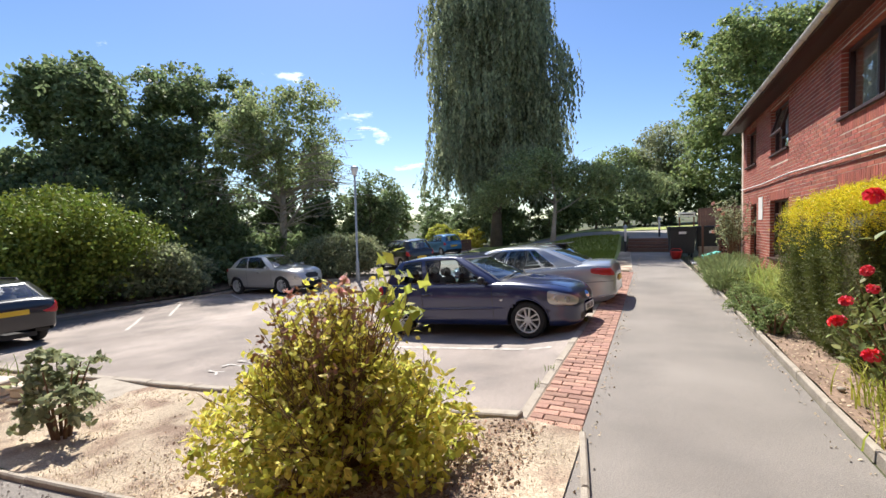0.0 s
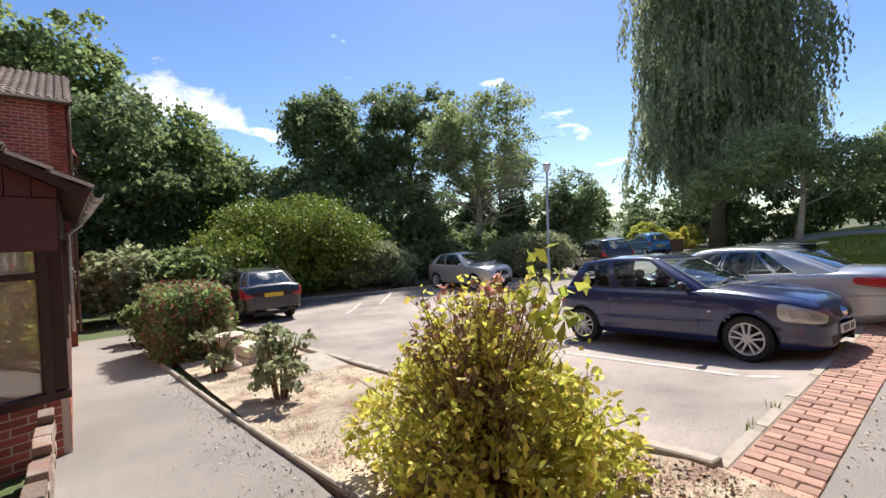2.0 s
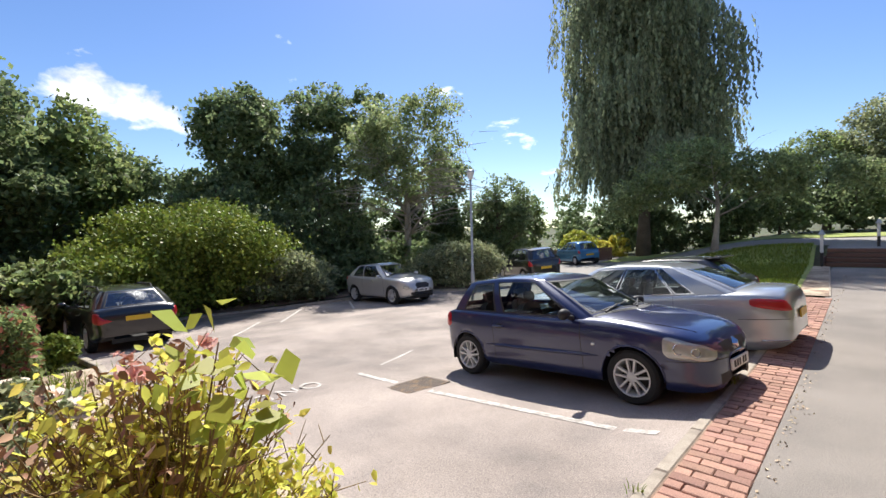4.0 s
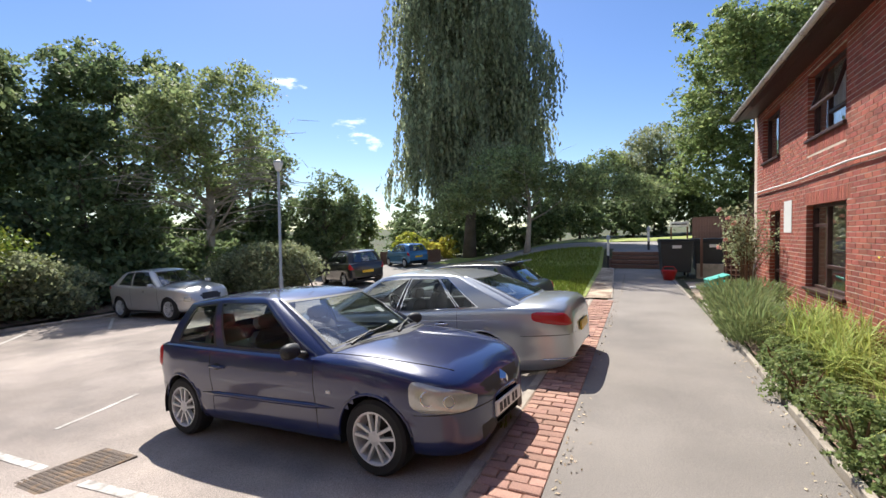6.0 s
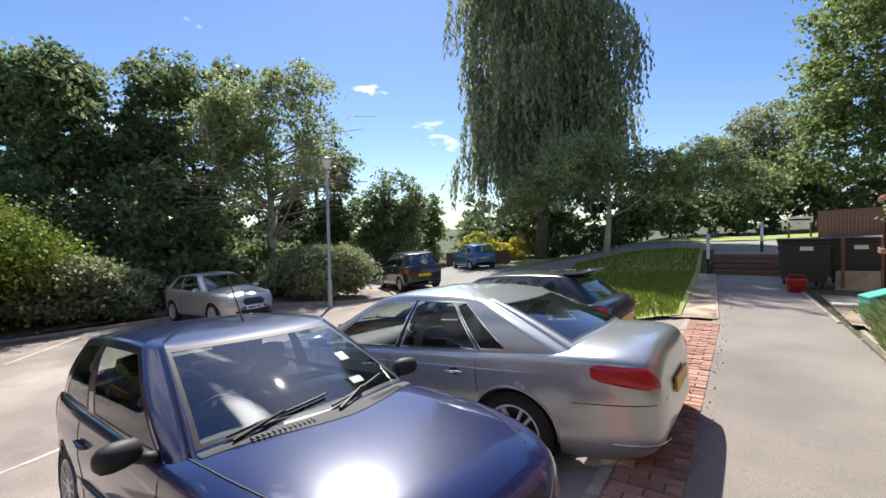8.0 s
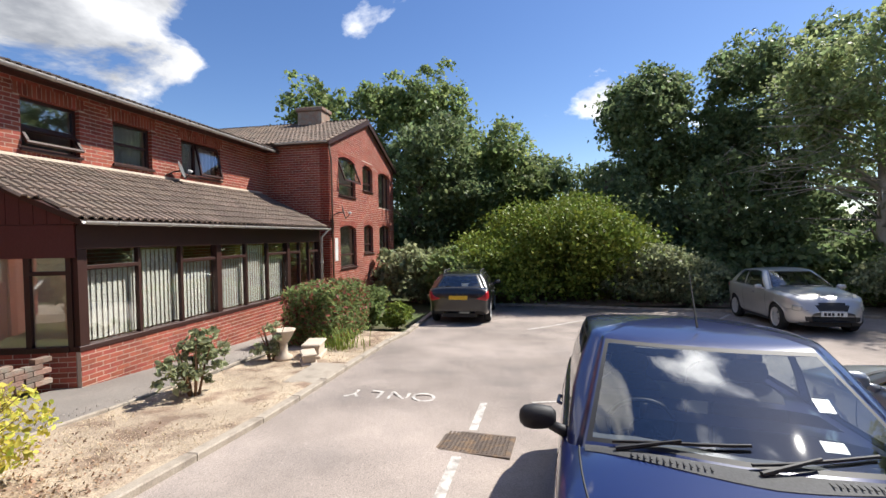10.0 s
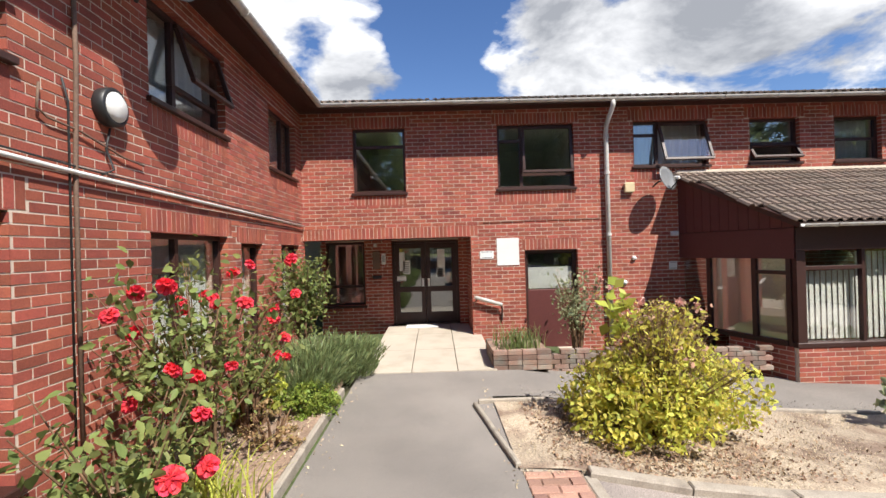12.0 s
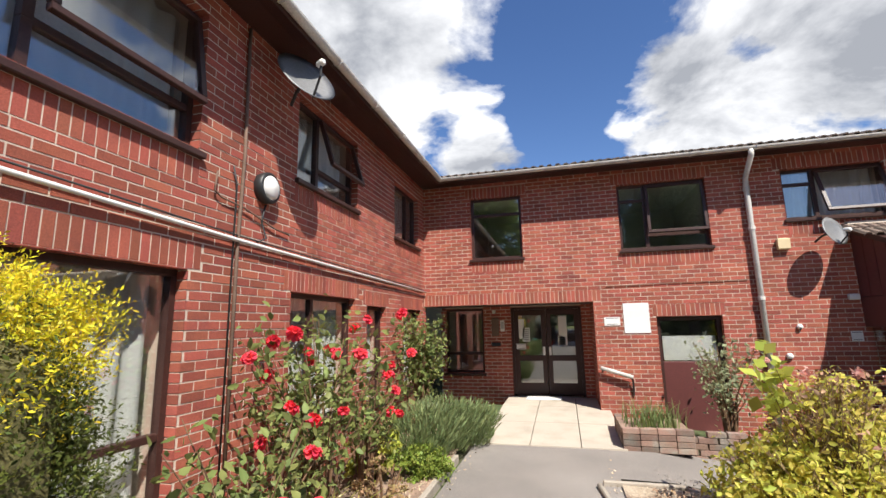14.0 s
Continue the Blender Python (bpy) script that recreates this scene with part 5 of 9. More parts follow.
Geo().box(-0.42, -0.56, 0.92, 0.42, 0.56, 1.06, bevel=0.02).make("cap", M_OLDBRICK, chim)
# verge boards
for s in (0, 1):
    x0 = GX1 + 0.2 if s == 0 else GX0 - 0.2
    xm = (GX0 + GX1) / 2
    g = Geo()
    g.add([(x0, GY + 0.13, GE - 0.12), (xm, GY + 0.13, APEX - 0.10), (xm, GY + 0.13, APEX + 0.1), (x0, GY + 0.13, GE + 0.0), (x0, GY + 0.10, GE - 0.12), (xm, GY + 0.10, APEX - 0.10), (xm, GY + 0.10, APEX + 0.1), (x0, GY + 0.10, GE + 0.0)],
          [(0, 1, 2, 3), (7, 6, 5, 4), (0, 4, 5, 1), (1, 5, 6, 2), (2, 6, 7, 3), (3, 7, 4, 0)])
    tagged(g.make("verge_board", M_BROWN), "dark timber verge board on the gable", "verge board", kind="structure")
notice(Matrix.Translation((WING_X - 0.008, 16.4, 1.95)) @ pose(0, 0, 0, 0, 0, 90), 0.5, 0.62, "blank white board on the wing wall", 0, M_UPVC, "wall_board")


# ---- vehicles ----
def paint(name, col, metal=0.4):
    return material(name, col, 0.30, metal, vary=0.05, scale=3, fine=200, coat=1.0, spec=0.5)


def spline(pts):
    """A curve through (x, value) pairs with no overshoot."""
    X, Y = [p[0] for p in pts], [p[1] for p in pts]
    k = len(X)
    d = [(Y[i + 1] - Y[i]) / (X[i + 1] - X[i]) for i in range(k - 1)]
    t = [d[0]] + [0.0 if d[i - 1] * d[i] <= 0 else 2 * d[i - 1] * d[i] / (d[i - 1] + d[i]) for i in range(1, k - 1)] + [d[-1]]

    def at(x):
        if x <= X[0]:
            return Y[0]
        if x >= X[-1]:
            return Y[-1]
        i = max(j for j in range(k - 1) if X[j] <= x)
        w = X[i + 1] - X[i]
        s = (x - X[i]) / w
        return (Y[i] * (1 + 2 * s) * (1 - s) ** 2 + t[i] * w * s * (1 - s) ** 2 + Y[i + 1] * s * s * (3 - 2 * s) - t[i + 1] * w * s * s * (1 - s))
    return at


M_CABIN = material("car_headliner_cloth", (0.20, 0.20, 0.195), 0.9, vary=0.1)
M_DASH = material("dashboard_plastic", (0.075, 0.078, 0.082), 0.7, vary=0.12, scale=8, fine=120)
M_COWL = material("weathered_cowl_plastic", (0.055, 0.056, 0.058), 0.75, vary=0.2, scale=10, fine=90)


def car(name, at, heading, spec, label):
    """A parked car: a lofted lower body and a glazed cabin on it. x runs forward."""
    L, W, H = spec["size"]
    xf, xr, R = spec["axles"][0], spec["axles"][1], spec["wheel"]
    x, y = at
    ca, sa = math.cos(radians(heading)), math.sin(radians(heading))
    zf, zr = ground_z(x + ca * xf, y + sa * xf), ground_z(x + ca * xr, y + sa * xr)
    zl, zrr = ground_z(x - sa * 0.75, y + ca * 0.75), ground_z(x + sa * 0.75, y - ca * 0.75)
    pitch = -math.atan2(zf - zr, xf - xr)
    rollc = math.atan2(zl - zrr, 1.5)
    z0 = zf + (zr - zf) * xf / (xf - xr)
    root = thing(name, Matrix.Translation((x, y, z0 + 0.01)) @ Euler((rollc, pitch, radians(heading))).to_matrix().to_4x4(), label, "car", "parked cars")
    h = L / 2
    body_mat = spec["paint"]
    f_deck, f_belt, f_low, f_plan = (spline(spec[k]) for k in ("deck", "belt", "bottom", "plan"))
    # lower body: sections from the sill up to the shoulder and over the deck
    low = [0.0, 0.06, 0.13, 0.21, 0.29, 0.37, 0.45, 0.53, 0.61, 0.69, 0.77, 0.85, 0.92, 0.97, 1.0]
    lat = [0.90, 0.945, 0.962, 0.968, 0.970, 0.972, 0.978, 0.988, 0.997, 1.0, 0.998, 0.992, 0.984, 0.974, 0.962]
    across = [0.93, 0.88, 0.82, 0.74, 0.62, 0.46, 0.28, 0.12, 0.0]

    def section(xx):
        zb, ze, zt, w = f_low(xx), f_belt(xx), f_deck(xx), f_plan(xx)
        zt = max(zt, ze + 0.006)
        ring = [(w * b, lerp(zb, ze, a)) for a, b in zip(low, lat)]
        ring += [(w * c, ze + (zt - ze) * max(0.0, 1 - (c / 0.962) ** 3.4) ** 0.7) for c in across]
        return ring

    def surf(xx, yy):
        """Height of the deck over a point."""
        w, ze, zt = f_plan(xx), f_belt(xx), max(f_deck(xx), f_belt(xx) + 0.006)
        return ze + (zt - ze) * max(0.0, 1 - min(1.0, abs(yy) / (0.962 * w)) ** 3.4) ** 0.7

    ends = (0.0, 0.006, 0.018, 0.036, 0.06, 0.09, 0.13, 0.18, 0.24, 0.31, 0.38)
    xs = [-h + d for d in ends] + steps_of(-h + 0.44, h - 0.44, 0.055) + [h - d for d in reversed(ends)]
    rings = [section(xx) for xx in xs]
    nl, n = len(low), len(rings[0])

    # outline of the cabin, low and high
    B, T = spec["cabin_low"], spec["cabin_high"]
    f_roof = spline(spec["roof"])

    def outline(front_c, front_s, rear_s, rear_c, width, s, seg):
        """A point of the half loop: seg 0 the tail, 1 its corner, 2 the side, 3 the screen's corner, 4 the screen."""
        yr, yf = width(rear_s), width(front_s)
        r = 0.065
        if seg == 0:
            q = s * (1 - r / yr)
            return rear_c + (rear_s - r * 0.4 - rear_c) * q * q, yr * q
        if seg == 4:
            q = (1 - s) * (1 - r / yf)
            return front_c + (front_s + r * 0.5 - front_c) * q * q, yf * q
        if seg == 2:
            a, b = rear_s + 0.065, front_s - 0.065
            xx = lerp(a, b, s)
            return xx, width(xx)
        if seg == 1:
            p0, p1, p2 = outline(front_c, front_s, rear_s, rear_c, width, 1, 0), (rear_s, yr), outline(front_c, front_s, rear_s, rear_c, width, 0, 2)
        else:
            p0, p1, p2 = outline(front_c, front_s, rear_s, rear_c, width, 1, 2), (front_s, yf), outline(front_c, front_s, rear_s, rear_c, width, 0, 4)
        return tuple((1 - s) ** 2 * a + 2 * s * (1 - s) * b + s * s * c for a, b, c in zip(p0, p1, p2))

    def w_low(xx):
        return f_plan(xx) * 0.935

    def w_high(xx):
        return T[4] * (1 - 0.035 * ((xx - (T[0] + T[3]) / 2) / ((T[0] - T[3]) / 2)) ** 2)

    def shell(seg, s, v):
        bx, by = outline(*B, w_low, s, seg)
        tx, ty = outline(*T[:4], w_high, s, seg)
        bz, tz = surf(bx, by) - 0.004, f_roof(tx)
        k = math.sin(math.pi * min(1.0, v * 1.0)) * (0.030 if seg in (1, 2, 3) else 0.012)
        px, py, pz = lerp(bx, tx, v), lerp(by, ty, v), lerp(bz, tz, v)
        if seg == 2:
            py += k
        elif seg in (1, 3):
            py += k * (1 - s if seg == 3 else s)
            px += (k if seg == 3 else -k) * 0.4
        else:
            px += k if seg == 4 else -k
            pz += k * 0.5
        return Vector((px, py, pz))

    loop = [outline(*B, w_low, s / 12, seg) for seg in range(5) for s in range(12)]

    def inside(px, py, m=0.05):
        """Whether a deck point lies within the cabin's foot."""
        edge = None
        for (ax, ay), (bx, by) in zip(loop, loop[1:]):
            if ay != by and min(ax, bx) - 1e-6 <= px <= max(ax, bx) + 1e-6 and abs(ax - bx) > 1e-6:
                e = ay + (by - ay) * (px - ax) / (bx - ax)
                edge = e if edge is None else max(edge, e)
        return edge is not None and abs(py) < edge - m and B[3] + m < px < B[0] - m

    vid, V = {}, []
    for i, xx in enumerate(xs):
        for j, (yy, zz) in enumerate(rings[i]):
            for s in ((1,) if j == n - 1 else (1, -1)):
                px, pz = xx, zz
                if j < nl:
                    for ax in (xf, xr):
                        d = math.hypot(xx - ax, zz - R)
                        ra = R + 0.05
                        if abs(d - ra) < 0.042 and d > 0:
                            px, pz = ax + (xx - ax) * ra / d, R + (zz - R) * ra / d
                vid[i, j, s] = len(V)
                V.append((px, yy * s, pz))
        vid[i, n - 1, -1] = vid[i, n - 1, 1]
    groups = {}

    def pick(i, j):
        c = [(xs[a], *rings[a][b]) for a in (i, i + 1) for b in (j, j + 1)]
        a, yy, zz = (sum(p[k] for p in c) / 4 for k in range(3))
        if j < nl:
            if any(math.hypot(a - ax, zz - R) < R + 0.042 for ax in (xf, xr)):
                return None
        elif all(inside(p[0], p[1]) for p in c):
            return None
        for key in ("grille", "lower_grille"):
            if key in spec["patches"]:
                a0, a1, c0, c1, y0, y1 = spec["patches"][key]
                if a0 <= a <= a1 and c0 <= zz <= c1 and y0 <= yy <= y1:
                    return key
        return "body"

    for i in range(len(xs) - 1):
        for j in range(n - 1):
            key = pick(i, j)
            if key is None:
                continue
            for s in (1, -1):
                q = tuple(dict.fromkeys((vid[i, j, s], vid[i + 1, j, s], vid[i + 1, j + 1, s], vid[i, j + 1, s])))
                groups.setdefault(key, []).append(q if s > 0 else q[::-1])
    for i in (0, len(xs) - 1):
        for j in range(n - 1):
            q = tuple(dict.fromkeys((vid[i, j, 1], vid[i, j + 1, 1], vid[i, j + 1, -1], vid[i, j, -1])))
            if len(q) > 2:
                zz = (rings[i][j][1] + rings[i][j + 1][1]) / 2
                key = "body"
                for kk in ("grille", "lower_grille"):
                    if i and kk in spec["patches"] and spec["patches"][kk][2] <= zz <= spec["patches"][kk][3]:
                        key = kk
                groups.setdefault(key, []).append(q)

    def put(nm, verts, faces, mat, smooth=True, parent=root):
        used = sorted({v for q in faces for v in q})
        ix = {v: k for k, v in enumerate(used)}
        return Geo().add([verts[v] for v in used], [tuple(ix[v] for v in q) for q in faces]).make(nm, mat, parent, smooth=smooth)

    for key, fs in groups.items():
        put(key, V, fs, body_mat if key == "body" else M_RUBBER)
    g = Geo().box(-h + 0.25, -W * 0.27, 0.20, h - 0.22, W * 0.27, 0.30)
    g.box(xr + R + 0.10, -W * 0.44, 0.205, xf - R - 0.10, W * 0.44, 0.29)
    for s in (-1, 1):
        g.box(-h + 0.22, s * W * 0.25, 0.30, xr - R - 0.09, s * W * 0.40, 0.36)
        g.box(xf + R + 0.09, s * W * 0.25, 0.24, h - 0.16, s * W * 0.36, 0.32)
    g.make("underside", M_RUBBER, root)
    # cabin: pillars, roof and panes on one skin
    v_rows = [0.0, 0.05, 0.08, 0.25, 0.45, 0.65, 0.80, 0.89, 0.915, 0.96, 1.0]
    glass_v, seal_v = (0.08, 0.89), (0.05, 0.915)
    windows = spec["side_glass"]
    e = spec.get("seal_width", 0.018)

    def split(stops, step):
        stops = sorted(set(round(min(1, max(0, q)), 4) for q in stops))
        out = []
        for a, b in zip(stops, stops[1:]):
            out += steps_of(a, b, step)[:-1]
        return out + [stops[-1]]

    side_stops = [0, 1]
    for a, b in windows:
        side_stops += [a, a + e, b - e, b]
    tail_in, screen_in = spec.get("tail_glass", 0.86), 0.03
    segs = [(0, split([0, tail_in - 0.04, tail_in, 1], 0.16)), (1, [k / 5 for k in range(6)]), (2, split(side_stops, 0.07)),
            (3, [k / 5 for k in range(6)]), (4, split([0, screen_in, screen_in + 0.035, 1], 0.13))]
    tail_v = spec.get("tail_rows", (0.08, 0.89))
    cv, cg = [], {}
    spots = []
    for seg, ss in segs:
        for s in ss:
            if not spots or (shell(seg, s, 0.5) - shell(*spots[-1], 0.5)).length > 1e-5:
                spots.append((seg, s))
    ids = {}
    for c, (seg, s) in enumerate(spots):
        for r, v in enumerate(v_rows):
            p = shell(seg, s, v)
            for sg in (1, -1):
                ids[c, r, sg] = len(cv)
                cv.append((p.x, p.y * sg, p.z))

    def cell(c, r):
        (sa_, a), (sb, b) = spots[c], spots[c + 1]
        va = (v_rows[r] + v_rows[r + 1]) / 2
        seg = sb
        a = a if sa_ == sb else 0.0
        m = (a + b) / 2
        if seg == 2:
            for k, (p, q) in enumerate(windows):
                if p < m < q and seal_v[0] < va < seal_v[1]:
                    return ("side_window", k) if p + e < m < q - e and glass_v[0] < va < glass_v[1] else ("window_seal", k)
            if spec.get("black_pillars") and windows[0][0] < m < windows[-1][1] and seal_v[0] < va < seal_v[1]:
                return ("door_pillar", 0)
        if seg == 4 and m > screen_in and seal_v[0] < va < 0.96:
            return ("windscreen", 0) if m > screen_in + 0.035 and glass_v[0] < va < 0.91 else ("screen_seal", 0)
        if seg == 0 and m < tail_in and tail_v[0] - 0.04 < va < tail_v[1] + 0.04:
            return ("rear_window", 0) if m < tail_in - 0.04 and tail_v[0] < va < tail_v[1] else ("rear_seal", 0)
        return ("roof", 0)

    for c in range(len(spots) - 1):
        for r in range(len(v_rows) - 1):
            nm, k = cell(c, r)
            for s in (1, -1):
                q = (ids[c, r, s], ids[c + 1, r, s], ids[c + 1, r + 1, s], ids[c, r + 1, s])
                cg.setdefault((nm, k, s if nm in ("side_window", "window_seal") else 0), []).append(q[::-1] if s > 0 else q)
    # roof panel, crowned
    top = len(v_rows) - 1
    mid = (T[0] + T[3]) / 2
    prev = [[ids[c, top, s] for c in range(len(spots))] for s in (1, -1)]
    for q in (0.94, 0.82, 0.62, 0.35, 0.0):
        cur = [[], []]
        for si, s in enumerate((1, -1)):
            for c, (seg, ss) in enumerate(spots):
                p = shell(seg, ss, 1.0)
                px, py = mid + (p.x - mid) * lerp(1, q, 0.98), p.y * q
                cur[si].append(len(cv))
                cv.append((px, py * s, f_roof(px) + spec["crown"] * (1 - q ** 2.6)))
        for si, s in enumerate((1, -1)):
            for c in range(len(spots) - 1):
                f = (prev[si][c], prev[si][c + 1], cur[si][c + 1], cur[si][c])
                cg.setdefault(("roof", 0, 0), []).append(f[::-1] if s > 0 else f)
        prev = cur
    mats = {"roof": body_mat, "side_window": M_CARGLASS, "windscreen": M_SCREEN, "rear_window": M_SCREEN, "window_seal": spec.get("seal", M_RUBBER),
            "door_pillar": M_RUBBER, "screen_seal": M_RUBBER, "rear_seal": M_RUBBER}
    for (nm, k, s), fs in cg.items():
        ob = put(nm, cv, fs, mats[nm])
        if mats[nm] in (M_CARGLASS, M_SCREEN):
            ob.visible_shadow = False
    # cloth lining under the roof
    vs, fs = [], []
    for r, q in enumerate((0.94, 0.5, 0.0)):
        for c, (seg, ss) in enumerate(spots):
            p = shell(seg, ss, 0.93)
            vs += [(mid + (p.x - mid) * lerp(1, q, 0.95), p.y * q * s, f_roof(p.x) - 0.045 + spec["crown"] * 0.8 * (1 - q)) for s in (1, -1)]
    kk = 2 * len(spots)
    for r in range(2):
        for c in range(len(spots) - 1):
            for s in (0, 1):
                a = r * kk + 2 * c + s
                fs.append((a, a + 2, a + 2 + kk, a + kk))
    Geo().add(vs, fs).make("headliner", M_CABIN, root, smooth=True)

    def skin(xx, zz):
        """A point of the body's side at a height."""
        ring = section(xx)
        for (ya, za), (yb, zb) in zip(ring, ring[1:]):
            if za <= zz <= zb and zb > za:
                return Vector((xx, lerp(ya, yb, (zz - za) / (zb - za)), zz))
        return Vector((xx, ring[-1][0], ring[-1][1])) if zz > ring[-1][1] else Vector((xx, ring[0][0], zz))

    for key, nm, mat in (("head", "headlight", M_LAMPGLASS), ("tail", "tail_light", M_TAIL)):
        quad = spec[key]                     # rear low, rear high, front low, front high
        (ax, az0, az1), (bx, bz0, bz1) = quad

        for s in (1, -1):
            vs, fs = [], []
            na, nr = 40, 7
            for r in range(nr + 1):
                for k in range(na):
                    t = 2 * math.pi * k / na
                    q = r / nr
                    cu, su = math.cos(t), math.sin(t)
                    cu, su = math.copysign(abs(cu) ** 0.5, cu), math.copysign(abs(su) ** 0.5, su)
                    u = 0.5 + 0.5 * q * cu
                    xx = lerp(ax, bx, u)
                    zz = lerp(lerp(az0, bz0, u), lerp(az1, bz1, u), 0.5 + 0.5 * q * su)
                    while f_belt(xx) < zz and abs(xx) > 0.5:
                        xx -= math.copysign(0.004, xx)
                    p = skin(xx, zz)
                    o = 0.016 * (1 - q ** 5) + 0.001
                    d = Vector((0.8 * (1 if xx > 0 else -1), 1.0, 0.25)).normalized()
                    p = p + d * o
                    vs.append((p.x, p.y * s, p.z))
            for r in range(nr):
                for k in range(na):
                    fs.append((r * na + k, r * na + (k + 1) % na, (r + 1) * na + (k + 1) % na, (r + 1) * na + k))
            ob = Geo().add(vs, fs).make(nm, mat, root, smooth=True)
            if spec.get("fine") and key == "head":
                for du, rad in ((0.34, 0.055), (0.68, 0.045)):
                    xx = lerp(ax, bx, du)
                    c = skin(xx, lerp(lerp(az0, bz0, du), lerp(az1, bz1, du), 0.5)) + Vector((0.012, 0.012, 0.003))
                    m = Matrix.Translation((c.x, c.y * s, c.z)) @ Vector((0.75, s * 0.65, 0.2)).to_track_quat("Z", "Y").to_matrix().to_4x4()
                    Geo().lathe([(rad, 0.0), (rad * 0.93, 0.006), (rad * 0.84, 0.003)], 20, m).make("reflector_ring", M_CHROME, ob, smooth=True)
    # wheels: tyre, five twin-spoke rim
    tyre, rim = Geo(), Geo()
    tw = 0.095
    tyre.lathe([(R * 0.66, -tw), (R * 0.90, -tw), (R * 0.985, -tw * 0.75), (R, -tw * 0.3), (R, tw * 0.3), (R * 0.985, tw * 0.75), (R * 0.90, tw), (R * 0.70, tw), (R * 0.64, tw * 0.8)], 40)
    rim.lathe([(R * 0.70, tw * 0.99), (R * 0.655, tw * 1.0), (R * 0.62, tw * 0.82), (R * 0.60, tw * 0.4), (R * 0.58, -tw * 0.6), (R * 0.66, -tw * 0.9)], 36)
    for k in range(5):
        m = pose(0, 0, 0, 0, 0, k * 72 + 18)
        for o in (-1, 1):
            a, b = R * 0.13, R * 0.645
            ya, yb, hw = o * 0.020, o * 0.044, 0.0145
            pts = [(a, ya - hw, tw * 0.62), (a, ya + hw, tw * 0.62), (b, yb + hw, tw * 0.60), (b, yb - hw, tw * 0.60),
                   (a, ya - hw * 0.7, tw * 0.92), (a, ya + hw * 0.7, tw * 0.92), (b, yb + hw * 0.8, tw * 0.94), (b, yb - hw * 0.8, tw * 0.94)]
            rim.add([tuple(m @ Vector(p)) for p in pts], [(3, 2, 1, 0), (4, 5, 6, 7), (0, 1, 5, 4), (1, 2, 6, 5), (2, 3, 7, 6), (3, 0, 4, 7)])
    rim.lathe([(0.0, tw * 0.98), (R * 0.10, tw * 0.97), (R * 0.19, tw * 0.90), (R * 0.20, tw * 0.4)], 24)
    hubd = Geo().lathe([(0.0, -tw * 0.2), (R * 0.56, -tw * 0.2), (R * 0.56, -tw * 0.5)], 24)
    first = None
    for ax in (xf, xr):
        for s in (1, -1):
            wy = f_plan(ax) * 0.968 - tw
            m = Matrix.Translation((ax, s * wy, R)) @ pose(0, 0, 0, -90 * s, 0, 0)
            if first is None:
                w = tyre.make("wheel", M_TYRE, root)
            else:
                w = new("wheel", first[0])
                w.parent = root
            w.matrix_local = m
            if first is None:
                r_ob, d_ob = rim.make("rim", spec.get("rim", M_RIM), w), hubd.make("brake_disc", M_RUBBER, w)
                first = (w.data, r_ob.data, d_ob.data)
            else:
                for nm, me in (("rim", first[1]), ("brake_disc", first[2])):
                    o = new(nm, me)
                    o.parent = w
    # inner arches with a rolled lip
    for ax in (xf, xr):
        for s in (1, -1):
            g = Geo()
            wy = f_plan(ax) * 0.955
            vs, lip = [], []
            for k in range(17):
                t = math.pi * (k / 16 * 1.16 - 0.08)
                cx_, cz_ = ax + math.cos(t) * (R + 0.055), R + math.sin(t) * (R + 0.055)
                vs += [(cx_, s * wy, cz_), (cx_, s * (wy - 0.30), cz_)]
                if cz_ > f_low(cx_) + 0.03:
                    p = skin(ax + math.cos(t) * (R + 0.050), R + math.sin(t) * (R + 0.050))
                    lip.append((p.x, s * (p.y - 0.004), p.z))
            g.add(vs, [(2 * k, 2 * k + 1, 2 * k + 3, 2 * k + 2) for k in range(16)])
            g.add([v for v in vs[1::2]], [tuple(range(17))])
            g.make("wheel_arch", M_RUBBER, root)
            Geo().tube(lip, 0.013, 6).make("arch_lip", body_mat, root, smooth=True)
    # cabin fittings
    belt = f_belt(0)
    Geo().box(xr + 0.15, -W * 0.40, 0.32, xf - 0.35, W * 0.40, belt - 0.30).make("cabin_floor", M_RUBBER, root)
    fx = B[0]
    vs, fs = [], []
    prof = [(0.02, -0.03), (-0.22, 0.0), (-0.46, -0.02), (-0.58, -0.07), (-0.62, -0.16), (-0.60, -0.32)]
    ny = 10
    for dx, dz in prof:
        for k in range(ny + 1):
            yy = lerp(-W * 0.43, W * 0.43, k / ny)
            vs.append((fx - 0.04 + dx - 0.10 * (abs(yy) / (W * 0.43)) ** 2, yy, belt - 0.01 + dz + 0.03 * math.exp(-((yy + 0.36) / 0.2) ** 2) * (dx < -0.3)))
    for r in range(len(prof) - 1):
        for k in range(ny):
            a = r * (ny + 1) + k
            fs.append((a, a + 1, a + ny + 2, a + ny + 1))
    Geo().add(vs, fs).make("dashboard", M_DASH, root, smooth=True)
    for s in (1, -1):
        vs, fs = [], []
        for k in range(9):
            xx = lerp(B[2] + 0.1, B[1] + 0.05, k / 8)
            vs += [(xx, s * (w_low(xx) - 0.045), f_belt(xx) + 0.01), (xx, s * (w_low(xx) - 0.075), belt - 0.45)]
        fs = [(2 * k, 2 * k + 2, 2 * k + 3, 2 * k + 1) for k in range(8)]
        Geo().add(vs, fs).make("door_card", M_DASH, root, smooth=True)
